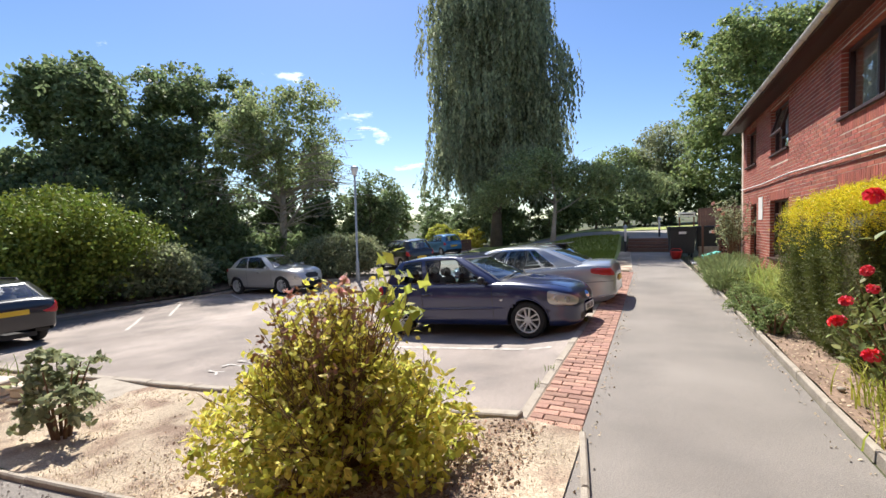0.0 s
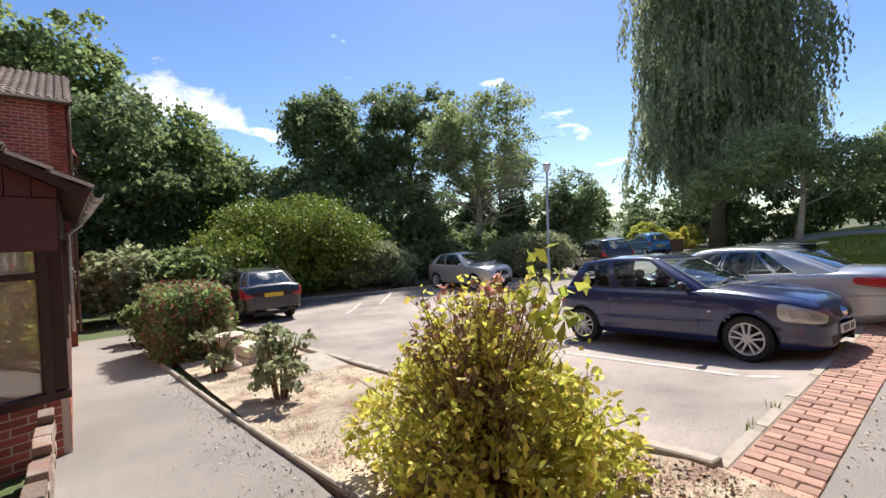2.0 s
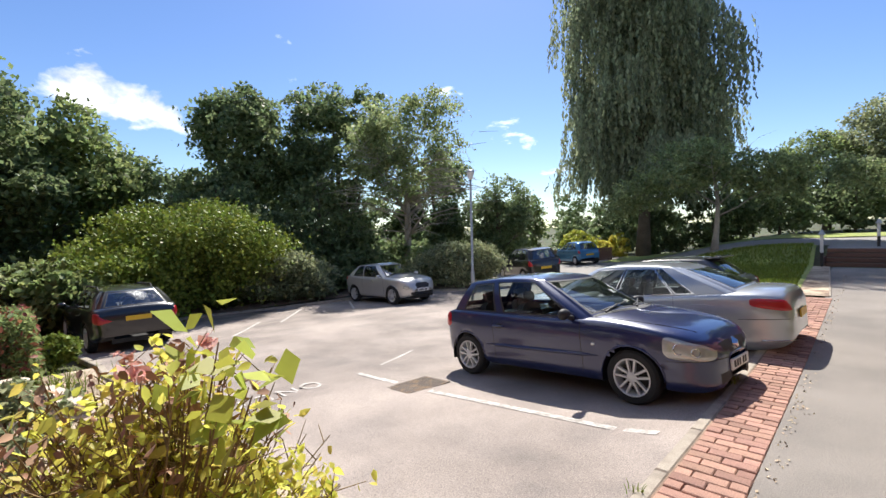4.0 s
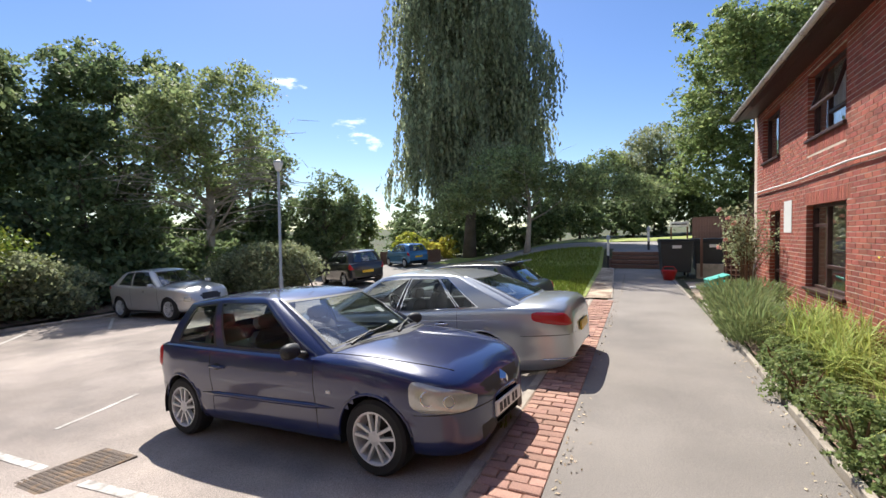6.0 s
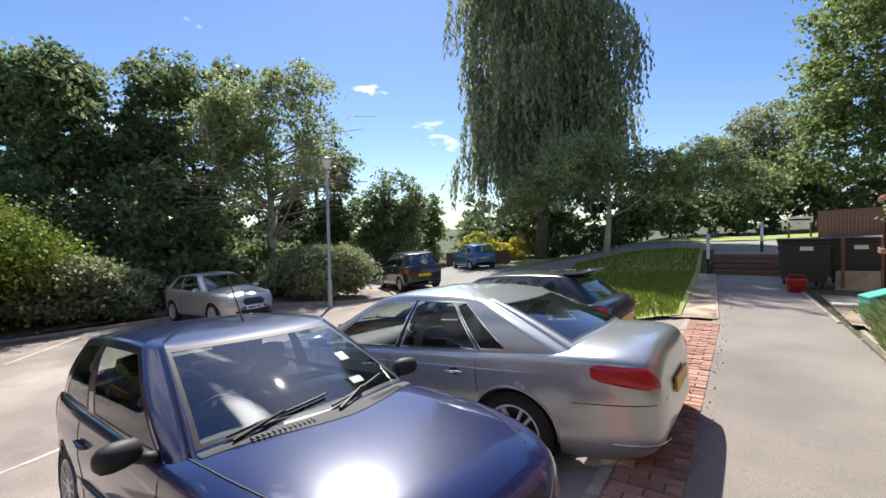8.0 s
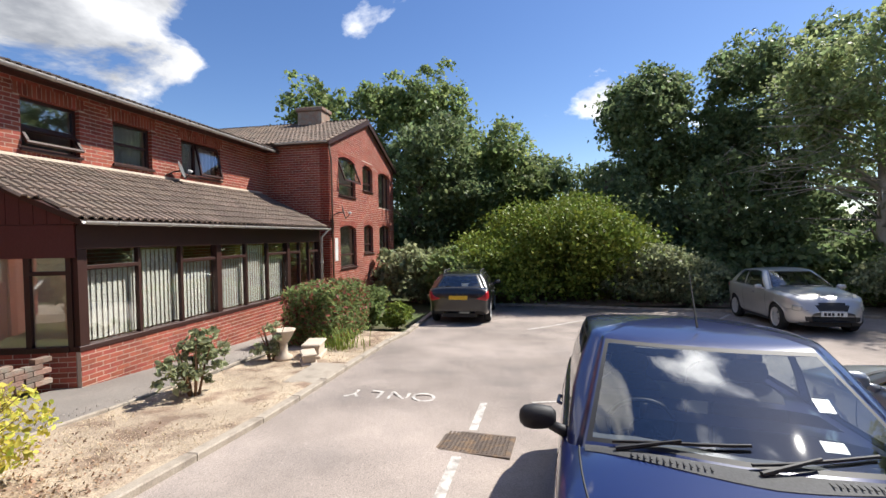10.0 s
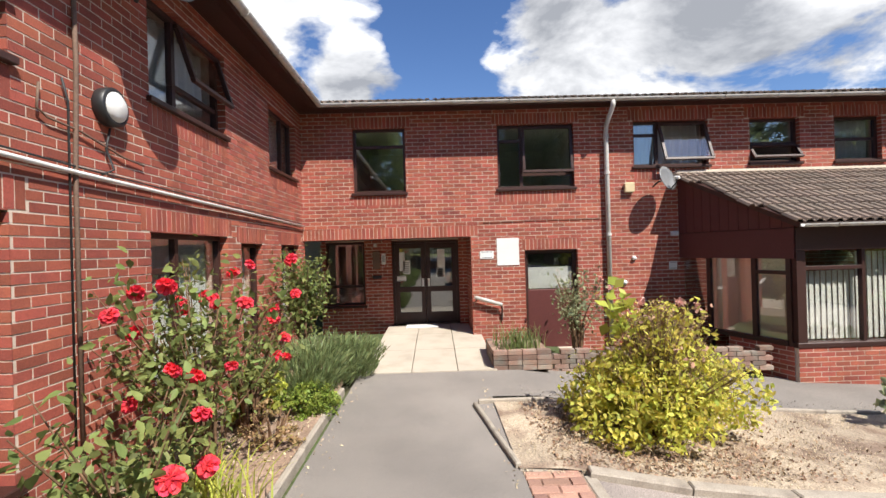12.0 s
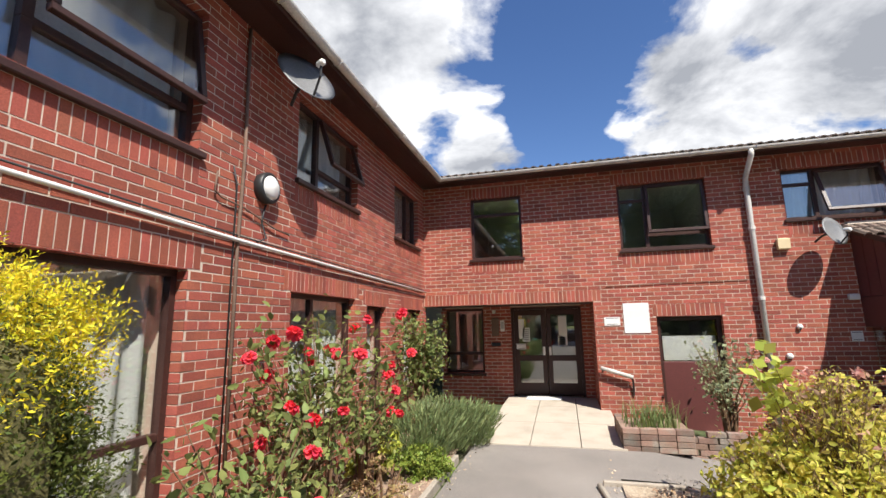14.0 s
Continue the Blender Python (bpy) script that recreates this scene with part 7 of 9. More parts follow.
SMALL = dict(size=(3.5, 1.62, 1.50), axles=(1.12, -1.2), wheel=0.28, paint=paint("bright_blue_paint", (0.06, 0.20, 0.38), 0.4),
             deck=[(-1.75, 0.76), (-1.72, 0.94), (-1.62, 1.02), (-1.2, 1.02), (0.0, 0.98), (1.02, 1.0), (1.3, 0.94), (1.55, 0.84), (1.68, 0.72), (1.75, 0.54)],
             belt=[(-1.75, 0.74), (-1.70, 0.90), (-1.5, 0.99), (0, 0.95), (1.05, 0.90), (1.4, 0.80), (1.75, 0.48)], bottom=[(-1.75, 0.42), (-1.5, 0.24), (1.4, 0.2), (1.75, 0.3)],
             plan=[(-1.75, 0.44), (-1.743, 0.58), (-1.72, 0.68), (-1.6, 0.75), (-1.2, 0.80), (0, 0.81), (1.1, 0.80), (1.4, 0.74), (1.62, 0.62), (1.75, 0.42)],
             patches={"grille": (1.6, 1.76, 0.5, 0.64, 0, 0.3)},
             head=((1.28, 0.64, 0.80), (1.62, 0.58, 0.70)), tail=((-1.748, 0.74, 0.95), (-1.60, 0.78, 0.97)),
             cabin_low=(1.03, 0.78, -1.56, -1.68), cabin_high=(0.16, 0.04, -1.30, -1.42, 0.58), roof=[(-1.42, 1.39), (-1.0, 1.43), (-0.3, 1.455), (0.2, 1.41)], crown=0.045,
             side_glass=[(0.08, 0.30), (0.335, 0.63), (0.665, 0.97)], seats=(0.0, -0.75), mirror=0.64, handles=(-0.5, 0.25), seams=(-0.65, 0.14, 0.78), bonnet_end=1.55, bumpers=(1.3, -1.45, 0.54), plates=(0.45, 0.66))
clio = car("hatchback_car", (-2.29, 9.365), -5.2, CLIO, "dark navy blue three-door hatchback parked nose to the paving")
for u, v, w, hh, lb in ((0.33, 0.42, 0.07, 0.09, "pale green permit behind the glass"), (0.55, 0.36, 0.09, 0.06, "white permit on the dashboard")):
    k = lerp(0.965, 1.38, (0.70 - u) / 0.74) - 0.05
    o = Geo().box(-hh / 2, -w / 2, -0.001, hh / 2, w / 2, 0.001).make("parking_permit", M_PLATEW, clio, lb)
    o.matrix_local = Matrix.Translation((u, v, k)) @ pose(0, 0, 0, 0, 29, 0)
car("saloon_car", (-2.44, 11.72), 178.5, PASSAT, "silver saloon car parked tail to the paving")
car("estate_car", (-3.15, 14.6), 178.0, HATCH, "charcoal hatchback with a roof spoiler beside the silver saloon")
car("crossover_car", (-13.65, 15.45), -2.0, JUKE, "pale silver crossover car parked by the ivy hedge")
car("compact_suv", (-14.1, 6.30), 182.0, CALIBER, "black compact SUV parked before the green dome bush")
car("people_carrier", (-11.9, 23.0), 148.0, MPV, "dark grey people carrier parked by the access road")
car("city_car", (-13.6, 31.6), 146.0, SMALL, "small bright blue car parked under the birch")


# ---- plants ----
rng = np.random.default_rng(7)


def leaf_mesh(name, P, size, mat, parent=None, label="", up=0.4, long=1.5, jitter=0.45, dirs=None, m=None):
    """Many small folded leaves as one mesh; P: their places, dirs: the way their tips point."""
    N = len(P)
    P = np.asarray(P, float)
    d = rng.normal(size=(N, 3)) if dirs is None else np.asarray(dirs, float) + rng.normal(size=(N, 3)) * 0.25
    d /= np.linalg.norm(d, axis=1, keepdims=True) + 1e-9
    nrm = rng.normal(size=(N, 3)) + np.array([0, 0, up * 2])
    s = np.cross(d, nrm)
    s /= np.linalg.norm(s, axis=1, keepdims=True) + 1e-9
    nn = np.cross(s, d)
    k = size * (1 + jitter * rng.uniform(-1, 1, (N, 1)))
    fine = 0.028 <= size <= 0.070            # broad leaves seen close: two folded halves with a drawn-out tip
    if fine:
        V = np.empty((N, 6, 3))
        curl = nn * k * rng.uniform(-0.25, 0.10, (N, 1))
        V[:, 0] = P - d * k * long * 0.5
        V[:, 1] = P - d * k * long * 0.18 + s * k * 0.40 + nn * k * 0.10
        V[:, 2] = P + d * k * long * 0.16 + s * k * 0.34 + nn * k * 0.09 + curl * 0.4
        V[:, 3] = P + d * k * long * 0.56 + curl
        V[:, 4] = P + d * k * long * 0.16 - s * k * 0.34 + nn * k * 0.09 + curl * 0.4
        V[:, 5] = P - d * k * long * 0.18 - s * k * 0.40 + nn * k * 0.10
        idx = (np.arange(N)[:, None] * 6 + np.array([0, 1, 2, 3, 0, 3, 4, 5])).reshape(-1)
    else:
        V = np.empty((N, 4, 3))
        V[:, 0] = P - d * k * long * 0.5
        V[:, 1] = P + s * k * 0.5 + nn * k * 0.12
        V[:, 2] = P + d * k * long * 0.5
        V[:, 3] = P - s * k * 0.5 + nn * k * 0.12
        idx = np.arange(N * 4)
    me = bpy.data.meshes.new(name)
    me.vertices.add(V.shape[0] * V.shape[1])
    me.vertices.foreach_set("co", V.reshape(-1))
    me.loops.add(len(idx))
    me.loops.foreach_set("vertex_index", idx)
    me.polygons.add(len(idx) // 4)
    me.polygons.foreach_set("loop_start", np.arange(0, len(idx), 4))
    me.materials.append(mat)
    me.update(calc_edges=True)
    ob = new(name, me)
    if m is not None:
        ob.matrix_world = m
    if parent is not None:
        ob.parent = parent
    if label:
        tagged(ob, label)
    return ob


def lump(n, lobes, shell=0.6, gap=0.0, freq=1.3, seed=0.0):
    """Points in the outer shells of some ellipsoids, thinned into clumps."""
    lobes = np.asarray(lobes, float)
    vol = lobes[:, 3] * lobes[:, 4] + lobes[:, 4] * lobes[:, 5]
    which = rng.choice(len(lobes), n, p=vol / vol.sum())
    d = rng.normal(size=(n, 3))
    d /= np.linalg.norm(d, axis=1, keepdims=True)
    r = rng.uniform(shell ** 3, 1.0, (n, 1)) ** (1 / 3)
    f = freq
    wob = 1 + 0.10 * np.sin(d[:, :1] * 9 + seed + which[:, None]) * np.cos(d[:, 1:2] * 8 + 2 * which[:, None]) + 0.06 * np.sin(d[:, 2:3] * 17 + seed)
    P = lobes[which, :3] + d * r * wob * lobes[which, 3:6]
    if gap:
        c = (np.sin(P[:, 0] * f * 2.1 + seed) * np.sin(P[:, 1] * f * 1.9 + 1.3 + seed) + np.sin(P[:, 2] * f * 2.3 + 0.7) * np.sin((P[:, 0] + P[:, 1]) * f * 1.4)) * 0.5
        P = P[c + rng.uniform(-0.35, 0.35, len(P)) > -0.45 + gap]
    return P


def sprays(n, lobes, shell, gap, freq, seed, clump, per=42):
    """Leaves gathered in flat drooping sprays, some standing out of the crown."""
    c = lump(max(20, int(n / per)), lobes, shell, gap, freq, seed)
    k = rng.uniform(0.45, 1.35, (len(c), 1)) * clump
    P = np.repeat(c, per, 0)
    k = np.repeat(k, per, 0)
    d = rng.normal(size=P.shape) * np.array([0.62, 0.62, 0.30]) * k
    d[:, 2] -= 0.35 * (d[:, 0] ** 2 + d[:, 1] ** 2) / np.maximum(k[:, 0], 0.05)
    return P + d


def limbs(g, base, top, r, n=9, spread=2.5, levels=2, start=0.35):
    """A tapered trunk with forking limbs."""
    base, top = Vector(base), Vector(top)
    pts, rad = [], []
    for i in range(9):
        t = i / 8
        w = Vector((math.sin(t * 5 + base.x), math.cos(t * 4 + base.y), 0)) * 0.03 * (top - base).length * t
        pts.append(base.lerp(top, t) + w)
        rad.append(r * (1.25 if i == 0 else 1) * (1 - 0.85 * t))
    g.tube(pts, rad, 8)
    for k in range(n):
        t = start + (0.95 - start) * k / max(1, n - 1)
        p = pts[int(t * 8)]
        a = k * 2.4 + base.x
        d = Vector((math.cos(a), math.sin(a), random.uniform(0.3, 0.9))).normalized()
        L = spread * random.uniform(0.6, 1.1) * (1.15 - 0.6 * t)
        q = [p, p + d * L * 0.5 + Vector((0, 0, 0.05 * L)), p + d * L + Vector((0, 0, 0.22 * L))]
        rr = r * (1 - 0.8 * t) * 0.5
        g.tube(q, [rr, rr * 0.6, rr * 0.15], 5)
        if levels > 1:
            for b in range(3):
                a2 = a + random.uniform(-1, 1)
                d2 = Vector((math.cos(a2), math.sin(a2), random.uniform(-0.1, 0.8))).normalized()
                s = q[1].lerp(q[2], random.random())
                g.tube([s, s + d2 * L * 0.45], [rr * 0.4, rr * 0.08], 4)


def tree(name, x, y, h, lobes, mat, n, size, label, r=0.25, gap=0.15, shell=0.45, freq=0.9, trunk_mat=None, spread=2.5, bare=0.3, clump=0.55):
    z = ground_z(x, y) - 0.05
    root = thing(name, Matrix.Translation((x, y, z)), label, "tree", "trees")
    g = Geo()
    limbs(g, (0, 0, 0), (0.2, 0.1, h * 0.88), r, 10, spread, start=bare)
    g.make("trunk", trunk_mat or M_BARK, root, smooth=True)
    leaf_mesh("crown", sprays(n, lobes, shell, gap, freq, x, clump), size, mat, root, up=0.7)
    return root


def crown(cx, cy, cz, rx, ry, rz, k, seed, low=0.35):
    """Lobes of an uneven crown round one large ellipsoid."""
    rs = random.Random(seed)
    out = [(cx, cy, cz, rx * 0.72, ry * 0.72, rz * 0.80)]
    for i in range(k):
        a, u = rs.uniform(0, 2 * math.pi), rs.uniform(-0.75, 0.95)
        c = math.sqrt(1 - u * u)
        s = rs.uniform(0.30, 0.50)
        out.append((cx + math.cos(a) * c * rx * 0.68, cy + math.sin(a) * c * ry * 0.68, cz + u * rz * 0.70, rx * s, ry * s, rz * s * 0.8))
    return out


M_L_DRY = leaf("leaf_dry_brown", (0.36, 0.25, 0.12), 0.35, 0.3)
# west wood, from south to north
TREES = [
    # x, y, height, crown radius, crown centre share, leaf material, leaves, leaf size, label
    (-27.0, 1.0, 13.6, 4.0, 0.64, M_L_MID, 15000, 0.24, "tall green broadleaf tree behind the gabled block"),
    (-23.0, 2.6, 9.6, 3.6, 0.52, M_L_DARK, 13000, 0.23, "dark green broadleaf tree beside the gabled block"),
    (-25.5, -4.5, 12.5, 4.2, 0.6, M_L_MID, 9000, 0.28, "tall green tree behind the roofs"),
    (-26.0, 6.0, 9.6, 3.5, 0.52, M_L_MID, 12000, 0.24, "green broadleaf tree at the wood's edge"),
    (-27.5, 9.5, 8.2, 3.2, 0.5, M_L_DARK, 11000, 0.24, "dark green tree in the wood"),
    (-25.8, 14.6, 12.4, 2.7, 0.62, M_L_DARK, 15000, 0.24, "tall dark narrow broadleaf tree"),
    (-25.0, 20.6, 13.6, 3.9, 0.6, M_L_DARK, 20000, 0.24, "tall dark dense broadleaf tree"),
    (-29.0, 12.0, 8.0, 3.6, 0.5, M_L_DARK, 9000, 0.26, "dark tree deep in the wood"),
    (-22.5, 12.0, 6.2, 2.8, 0.5, M_L_DARK, 9000, 0.22, "dark understorey tree behind the dome bush"),
    (-21.5, 17.0, 6.8, 2.9, 0.5, M_L_DARK, 10000, 0.22, "dark understorey tree in the wood"),
    (-22.5, 27.0, 9.0, 3.4, 0.52, M_L_DARK, 10000, 0.25, "dark tree beside the access road"),
    (-17.5, 28.0, 6.3, 2.3, 0.5, M_L_DARK, 8000, 0.2, "dark bushy tree by the access road"),
    (-20.0, 34.0, 5.5, 2.3, 0.5, M_L_MID, 6000, 0.22, "green tree by the access road"),
    (-33.0, 18.0, 9.5, 4.2, 0.5, M_L_DARK, 7000, 0.32, "dark tree deep in the wood"),
    (-34.0, 4.0, 10.0, 4.2, 0.5, M_L_DARK, 7000, 0.32, "dark tree deep in the wood"),
]
for i, (x, y, h, r, c, mat, n, s, lb) in enumerate(TREES):
    tree("broadleaf_tree", x, y, h, crown(0, 0, h * c, r, r, h * (1 - c) * 1.02, 11, i) + [(0, 0, h * 0.22, r * 0.85, r * 0.85, h * 0.22)], mat, int(n * 2.6), s * 0.66, lb, r=0.22, spread=r * 0.8, gap=0.22, clump=0.5)
# light feathery ash with bare grey limbs
z0 = ground_z(-18.4, 21)
ash = tree("ash_tree", -18.6, 20.8, 11.6, crown(0.2, 0, 7.4, 3.3, 3.2, 3.8, 14, 77), M_L_ASH, 34000, 0.11, "light feathery tree with bare grey lower branches", gap=0.32, freq=1.4, trunk_mat=M_DEADWOOD, spread=3.4, bare=0.25)
g = Geo()
for k in range(48):
    a = random.uniform(-2.2, 0.7)
    p = Vector((0.1, 0, random.uniform(1.8, 6.8)))
    d = Vector((math.cos(a), math.sin(a), random.uniform(0.05, 0.5))).normalized()
    L = random.uniform(3.2, 5.2)
    q = p + d * L * 0.55
    g.tube([p, q, p + d * L + Vector((0, 0, -0.15 * L))], [0.045, 0.028, 0.008], 4)
    for b in range(4):
        e = Vector((random.uniform(-1, 1), random.uniform(-1, 1), random.uniform(-0.3, 0.6))).normalized()
        s = q.lerp(p + d * L, random.random())
        g.tube([s, s + e * random.uniform(0.4, 1.1)], [0.014, 0.005], 4)
g.make("bare_branch", M_DEADWOOD, ash, "bare grey dead branches")


# weeping birch: curtains of hanging leaf strands
bx, by = -10.9, 36.2
BS = 1.38
bz = ground_z(bx, by)
birch = thing("birch_tree", Matrix.Translation((bx, by, bz - 0.05)), "very tall weeping birch with hanging curtains of leaves", "tree", "trees")
g = Geo()
limbs(g, (0, 0, 0), (0.3, 0.2, 15.5 * BS), 0.45, 16, 2.6 * BS, start=0.3)
g.make("trunk", M_BARK, birch, smooth=True)
P, D = [], []
prof = [(2.0, 2.6), (4.0, 4.0), (7.0, 4.4), (10.0, 4.2), (12.5, 3.8), (14.4, 3.0), (15.4, 1.4)]
heads = [(rng.uniform(3.2, 15.3), rng.uniform(0, 2 * math.pi), math.sqrt(rng.uniform(0.06, 1.08))) for k in range(640)]
for k in range(8800):
    zt, a, rk = heads[k % len(heads)]
    zt, a = zt + rng.normal() * 0.28, a + rng.normal() * 0.11
    side = 1 + 0.16 * math.sin(a * 3 + zt * 0.9) + 0.14 * math.sin(a * 5 - zt * 1.3)
    rr = interp(zt, prof) * side * (rk + rng.normal() * 0.05)
    L = rng.uniform(0.5, 2.3) * (0.55 if zt > 13 else 1.0)
    zb2 = max(zt - L, 1.9 + rng.uniform(0, 1.2))
    n = max(3, int((zt - zb2) / 0.10))
    tt = np.linspace(0, 1, n)
    rad = rr * (1 + 0.05 * tt)
    P.append(np.stack([rad * math.cos(a) + rng.normal(size=n) * 0.05, rad * math.sin(a) + rng.normal(size=n) * 0.05, zt + (zb2 - zt) * tt], 1))
    D.append(np.tile([0, 0, -1.0], (n, 1)))
leaf_mesh("crown", np.concatenate(P) * np.array([BS * 0.84, BS * 0.84, BS * 1.17]), 0.155, M_L_BIRCH, birch, up=0.1, long=1.9, dirs=np.concatenate(D))

# cherry with a spreading crown, hedge belt behind the lane, tree by the bin store
tree("cherry_tree", -4.8, 28.4, 5.0, [(-3.6, 0, 3.0, 1.7, 1.8, 0.95), (-1.8, 0.2, 3.9, 1.9, 1.9, 1.0), (0.2, 0, 4.3, 1.9, 1.9, 0.95), (1.8, 0.2, 3.7, 1.6, 1.6, 0.95), (-4.7, 0.3, 2.3, 1.1, 1.2, 0.65), (2.7, 0, 2.9, 1.0, 1.1, 0.65), (-0.5, -1.2, 3.8, 1.9, 1.6, 0.8), (3.8, 0.4, 3.6, 1.7, 1.6, 0.8), (-0.9, 0.3, 4.9, 2.2, 1.8, 0.7), (5.2, 0.6, 3.2, 1.2, 1.2, 0.7)], M_L_ASH, 36000, 0.095, "spreading cherry tree with a pale trunk on the verge", r=0.16, gap=0.30, shell=0.3, spread=3.4, trunk_mat=M_DEADWOOD, bare=0.45, clump=0.38)
tree("broadleaf_tree", 7.5, 42.0, 17.0, crown(0, 0, 9.8, 5.6, 5.2, 6.8, 22, 5) + [(-2.6, -0.5, 4.9, 2.8, 2.6, 2.5), (2.4, 0.5, 5.1, 3.0, 2.8, 2.5)], M_L_MID, 80000, 0.165, "tall green broadleaf tree behind the bin store", r=0.4, gap=0.3, shell=0.35, spread=4.0)
tree("broadleaf_tree", 2.1, 48.0, 10.2, crown(0, 0, 5.5, 3.5, 3.3, 4.5, 14, 6), M_L_SILVER, 30000, 0.13, "light grey-green tree on the verge", gap=0.25)
tree("broadleaf_tree", -1.6, 46.5, 8.0, crown(0, 0, 4.3, 3.6, 3.1, 3.6, 12, 8), M_L_MID, 26000, 0.125, "rounded green tree on the verge", gap=0.2)
for k, (x, y, h, r) in enumerate(((-14, 40, 5.0, 2.6), (-10.5, 38.0, 4.2, 2.4), (-7.0, 37.8, 4.6, 2.4), (-3.5, 39.0, 4.4, 2.4), (0.0, 42.0, 4.6, 2.6), (4.0, 44.0, 5.0, 2.8), (8.5, 46.0, 5.5, 3.0), (13, 46, 7, 3.5), (10, 38, 5.2, 2.2), (-12.5, 44, 6, 3.2), (-5.5, 43, 6, 3.2), (1.5, 46, 6, 3.4), (7, 50, 7, 4), (17, 44, 7, 4), (-20, 46, 6.5, 4), (20, 36, 6, 4), (-27, 24, 4.5, 3.2), (-25, 30, 4.5, 3.4), (-30, 16, 4.5, 3.4), (-23, 36, 4.5, 3.2), (-31, 9, 4.5, 3.2), (-18, 41, 4.0, 2.8))):
    z = ground_z(x, y)
    b = thing("hedge_bush", Matrix.Translation((x, y, z)), "dark green hedge bush behind the upper lane", "bush", "hedge bushes")
    leaf_mesh("foliage", sprays(7600, crown(0, 0, h * 0.42, r, r * 0.8, h * 0.5, 6, 30 + k), 0.55, 0.1, 1.0, k, 0.35), 0.16, M_L_DARK, b)
    g = Geo()
    limbs(g, (0, 0, 0), (0.1, 0, h * 0.7), 0.08, 5, 1.0)
    g.make("branchwork", M_BARK, b)


def bush(name, x, y, rx, ry, h, mat, n, size, label, lobes=7, seed=1, shell=0.55, gap=0.08, lift=0.0, freq=2.0, stems=True, category="bush", flat=False):
    z = ground_z(x, y)
    b = thing(name, Matrix.Translation((x, y, z + lift)), label, category)
    cr = crown(0, 0, h * 0.48, rx, ry, h * 0.52, lobes, seed)
    P = sprays(n, cr, shell, gap, freq, seed, min(rx, ry, h) * 0.16, 24)
    if flat:
        P = rng.uniform(-1, 1, (n, 3))
        ax = np.argmax(np.abs(P), axis=1)
        keep = rng.uniform(size=n) < 0.75
        P[np.arange(n)[keep], ax[keep]] = np.sign(P[np.arange(n)[keep], ax[keep]]) * rng.uniform(0.86, 1.0, keep.sum())
        P = P * np.array([rx, ry, h * 0.5]) * (1 - 0.06 * np.abs(P[:, [1, 2, 0]] * P[:, [2, 0, 1]])) + np.array([0, 0, h * 0.5])
        P += rng.normal(size=P.shape) * 0.03
    P = P[P[:, 2] > 0.02]
    leaf_mesh("foliage", P, size, mat, b)
    if stems:
        g = Geo()
        for k in range(7):
            a = k * 0.9
            g.tube([(0.05 * math.cos(a), 0.05 * math.sin(a), -0.02), (rx * 0.3 * math.cos(a), ry * 0.3 * math.sin(a), h * 0.4), (rx * 0.55 * math.cos(a), ry * 0.55 * math.sin(a), h * 0.75)], [0.02, 0.013, 0.005], 5)
        g.make("branchwork", M_TWIG, b)
    return b


bush("dome_bush", -18.6, 9.3, 3.6, 3.6, 4.5, M_L_BRIGHT, 100000, 0.085, "large bright green dome-shaped bush by the car park", 16, 3, 0.35, 0.12, -0.1, freq=1.2)
bush("ivy_hedge", -17.9, 13.2, 1.8, 2.2, 2.5, M_L_SILVER, 24000, 0.09, "ivy-covered hedge beside the dome bush", 8, 4, 0.6, 0.0)
bush("laurel_bush", -17.5, 5.5, 2.0, 1.6, 2.5, M_L_MID, 9000, 0.15, "dark green laurel behind the black SUV", 7, 5, 0.6, 0.0)
bush("viburnum_bush", -17.2, 3.6, 1.7, 1.4, 2.6, M_L_SILVER, 9000, 0.13, "pale-flowered shrub beside the gabled block", 7, 6, 0.55, 0.05)
bush("understorey", -19.8, 17.0, 2.4, 3.2, 2.6, M_L_DARK, 12000, 0.17, "dark shady undergrowth at the wood's edge", 8, 14, 0.5, 0.0)
bush("understorey", -20.5, 22.5, 2.6, 3.2, 3.0, M_L_DARK, 12000, 0.17, "dark shady undergrowth below the ash", 8, 15, 0.5, 0.0)
bush("bramble_bush", -13.7, 19.6, 2.4, 1.7, 2.5, M_L_SILVER, 30000, 0.08, "grey-green bramble bush round the lamp post", 9, 7, 0.6, 0.05)
bush("bramble_bush", -16.4, 20.2, 1.7, 1.6, 2.2, M_L_MID, 18000, 0.085, "green bramble bush beside the crossover car", 8, 8, 0.6, 0.05)
bush("garden_shrub", -15.6, 36.5, 1.6, 1.6, 2.3, M_L_YGREEN, 6000, 0.14, "yellow-green garden shrub beyond the fence", 7, 9)
bush("garden_shrub", -13.2, 37.0, 1.2, 1.2, 2.0, M_L_YELLOW, 3500, 0.13, "golden garden shrub beyond the fence", 6, 10)
# clipped hedge and shrubs in the dry bed
bush("clipped_hedge", -9.25, 3.75, 1.15, 0.62, 1.35, M_L_RED, 2600, 0.055, "clipped photinia hedge with reddish new leaves", 6, 11, flat=True)
bush("clipped_hedge", -9.25, 3.75, 1.13, 0.60, 1.32, M_L_MID, 14000, 0.055, "clipped green hedge under reddish new leaves", 6, 16, flat=True)
bush("round_shrub", -11.6, 3.65, 0.85, 0.75, 1.25, M_L_MID, 9000, 0.065, "rounded green shrub by the side path", 6, 12)
bush("box_shrub", -11.2, 4.75, 0.5, 0.42, 0.8, M_L_BRIGHT, 5000, 0.05, "small bright green clipped shrub", 5, 13)
bush("rose_bush", -4.75, 3.95, 0.50, 0.45, 1.0, M_L_SILVER, 1500, 0.06, "small open rose bush in the dry bed", 7, 17, 0.1, 0.2)
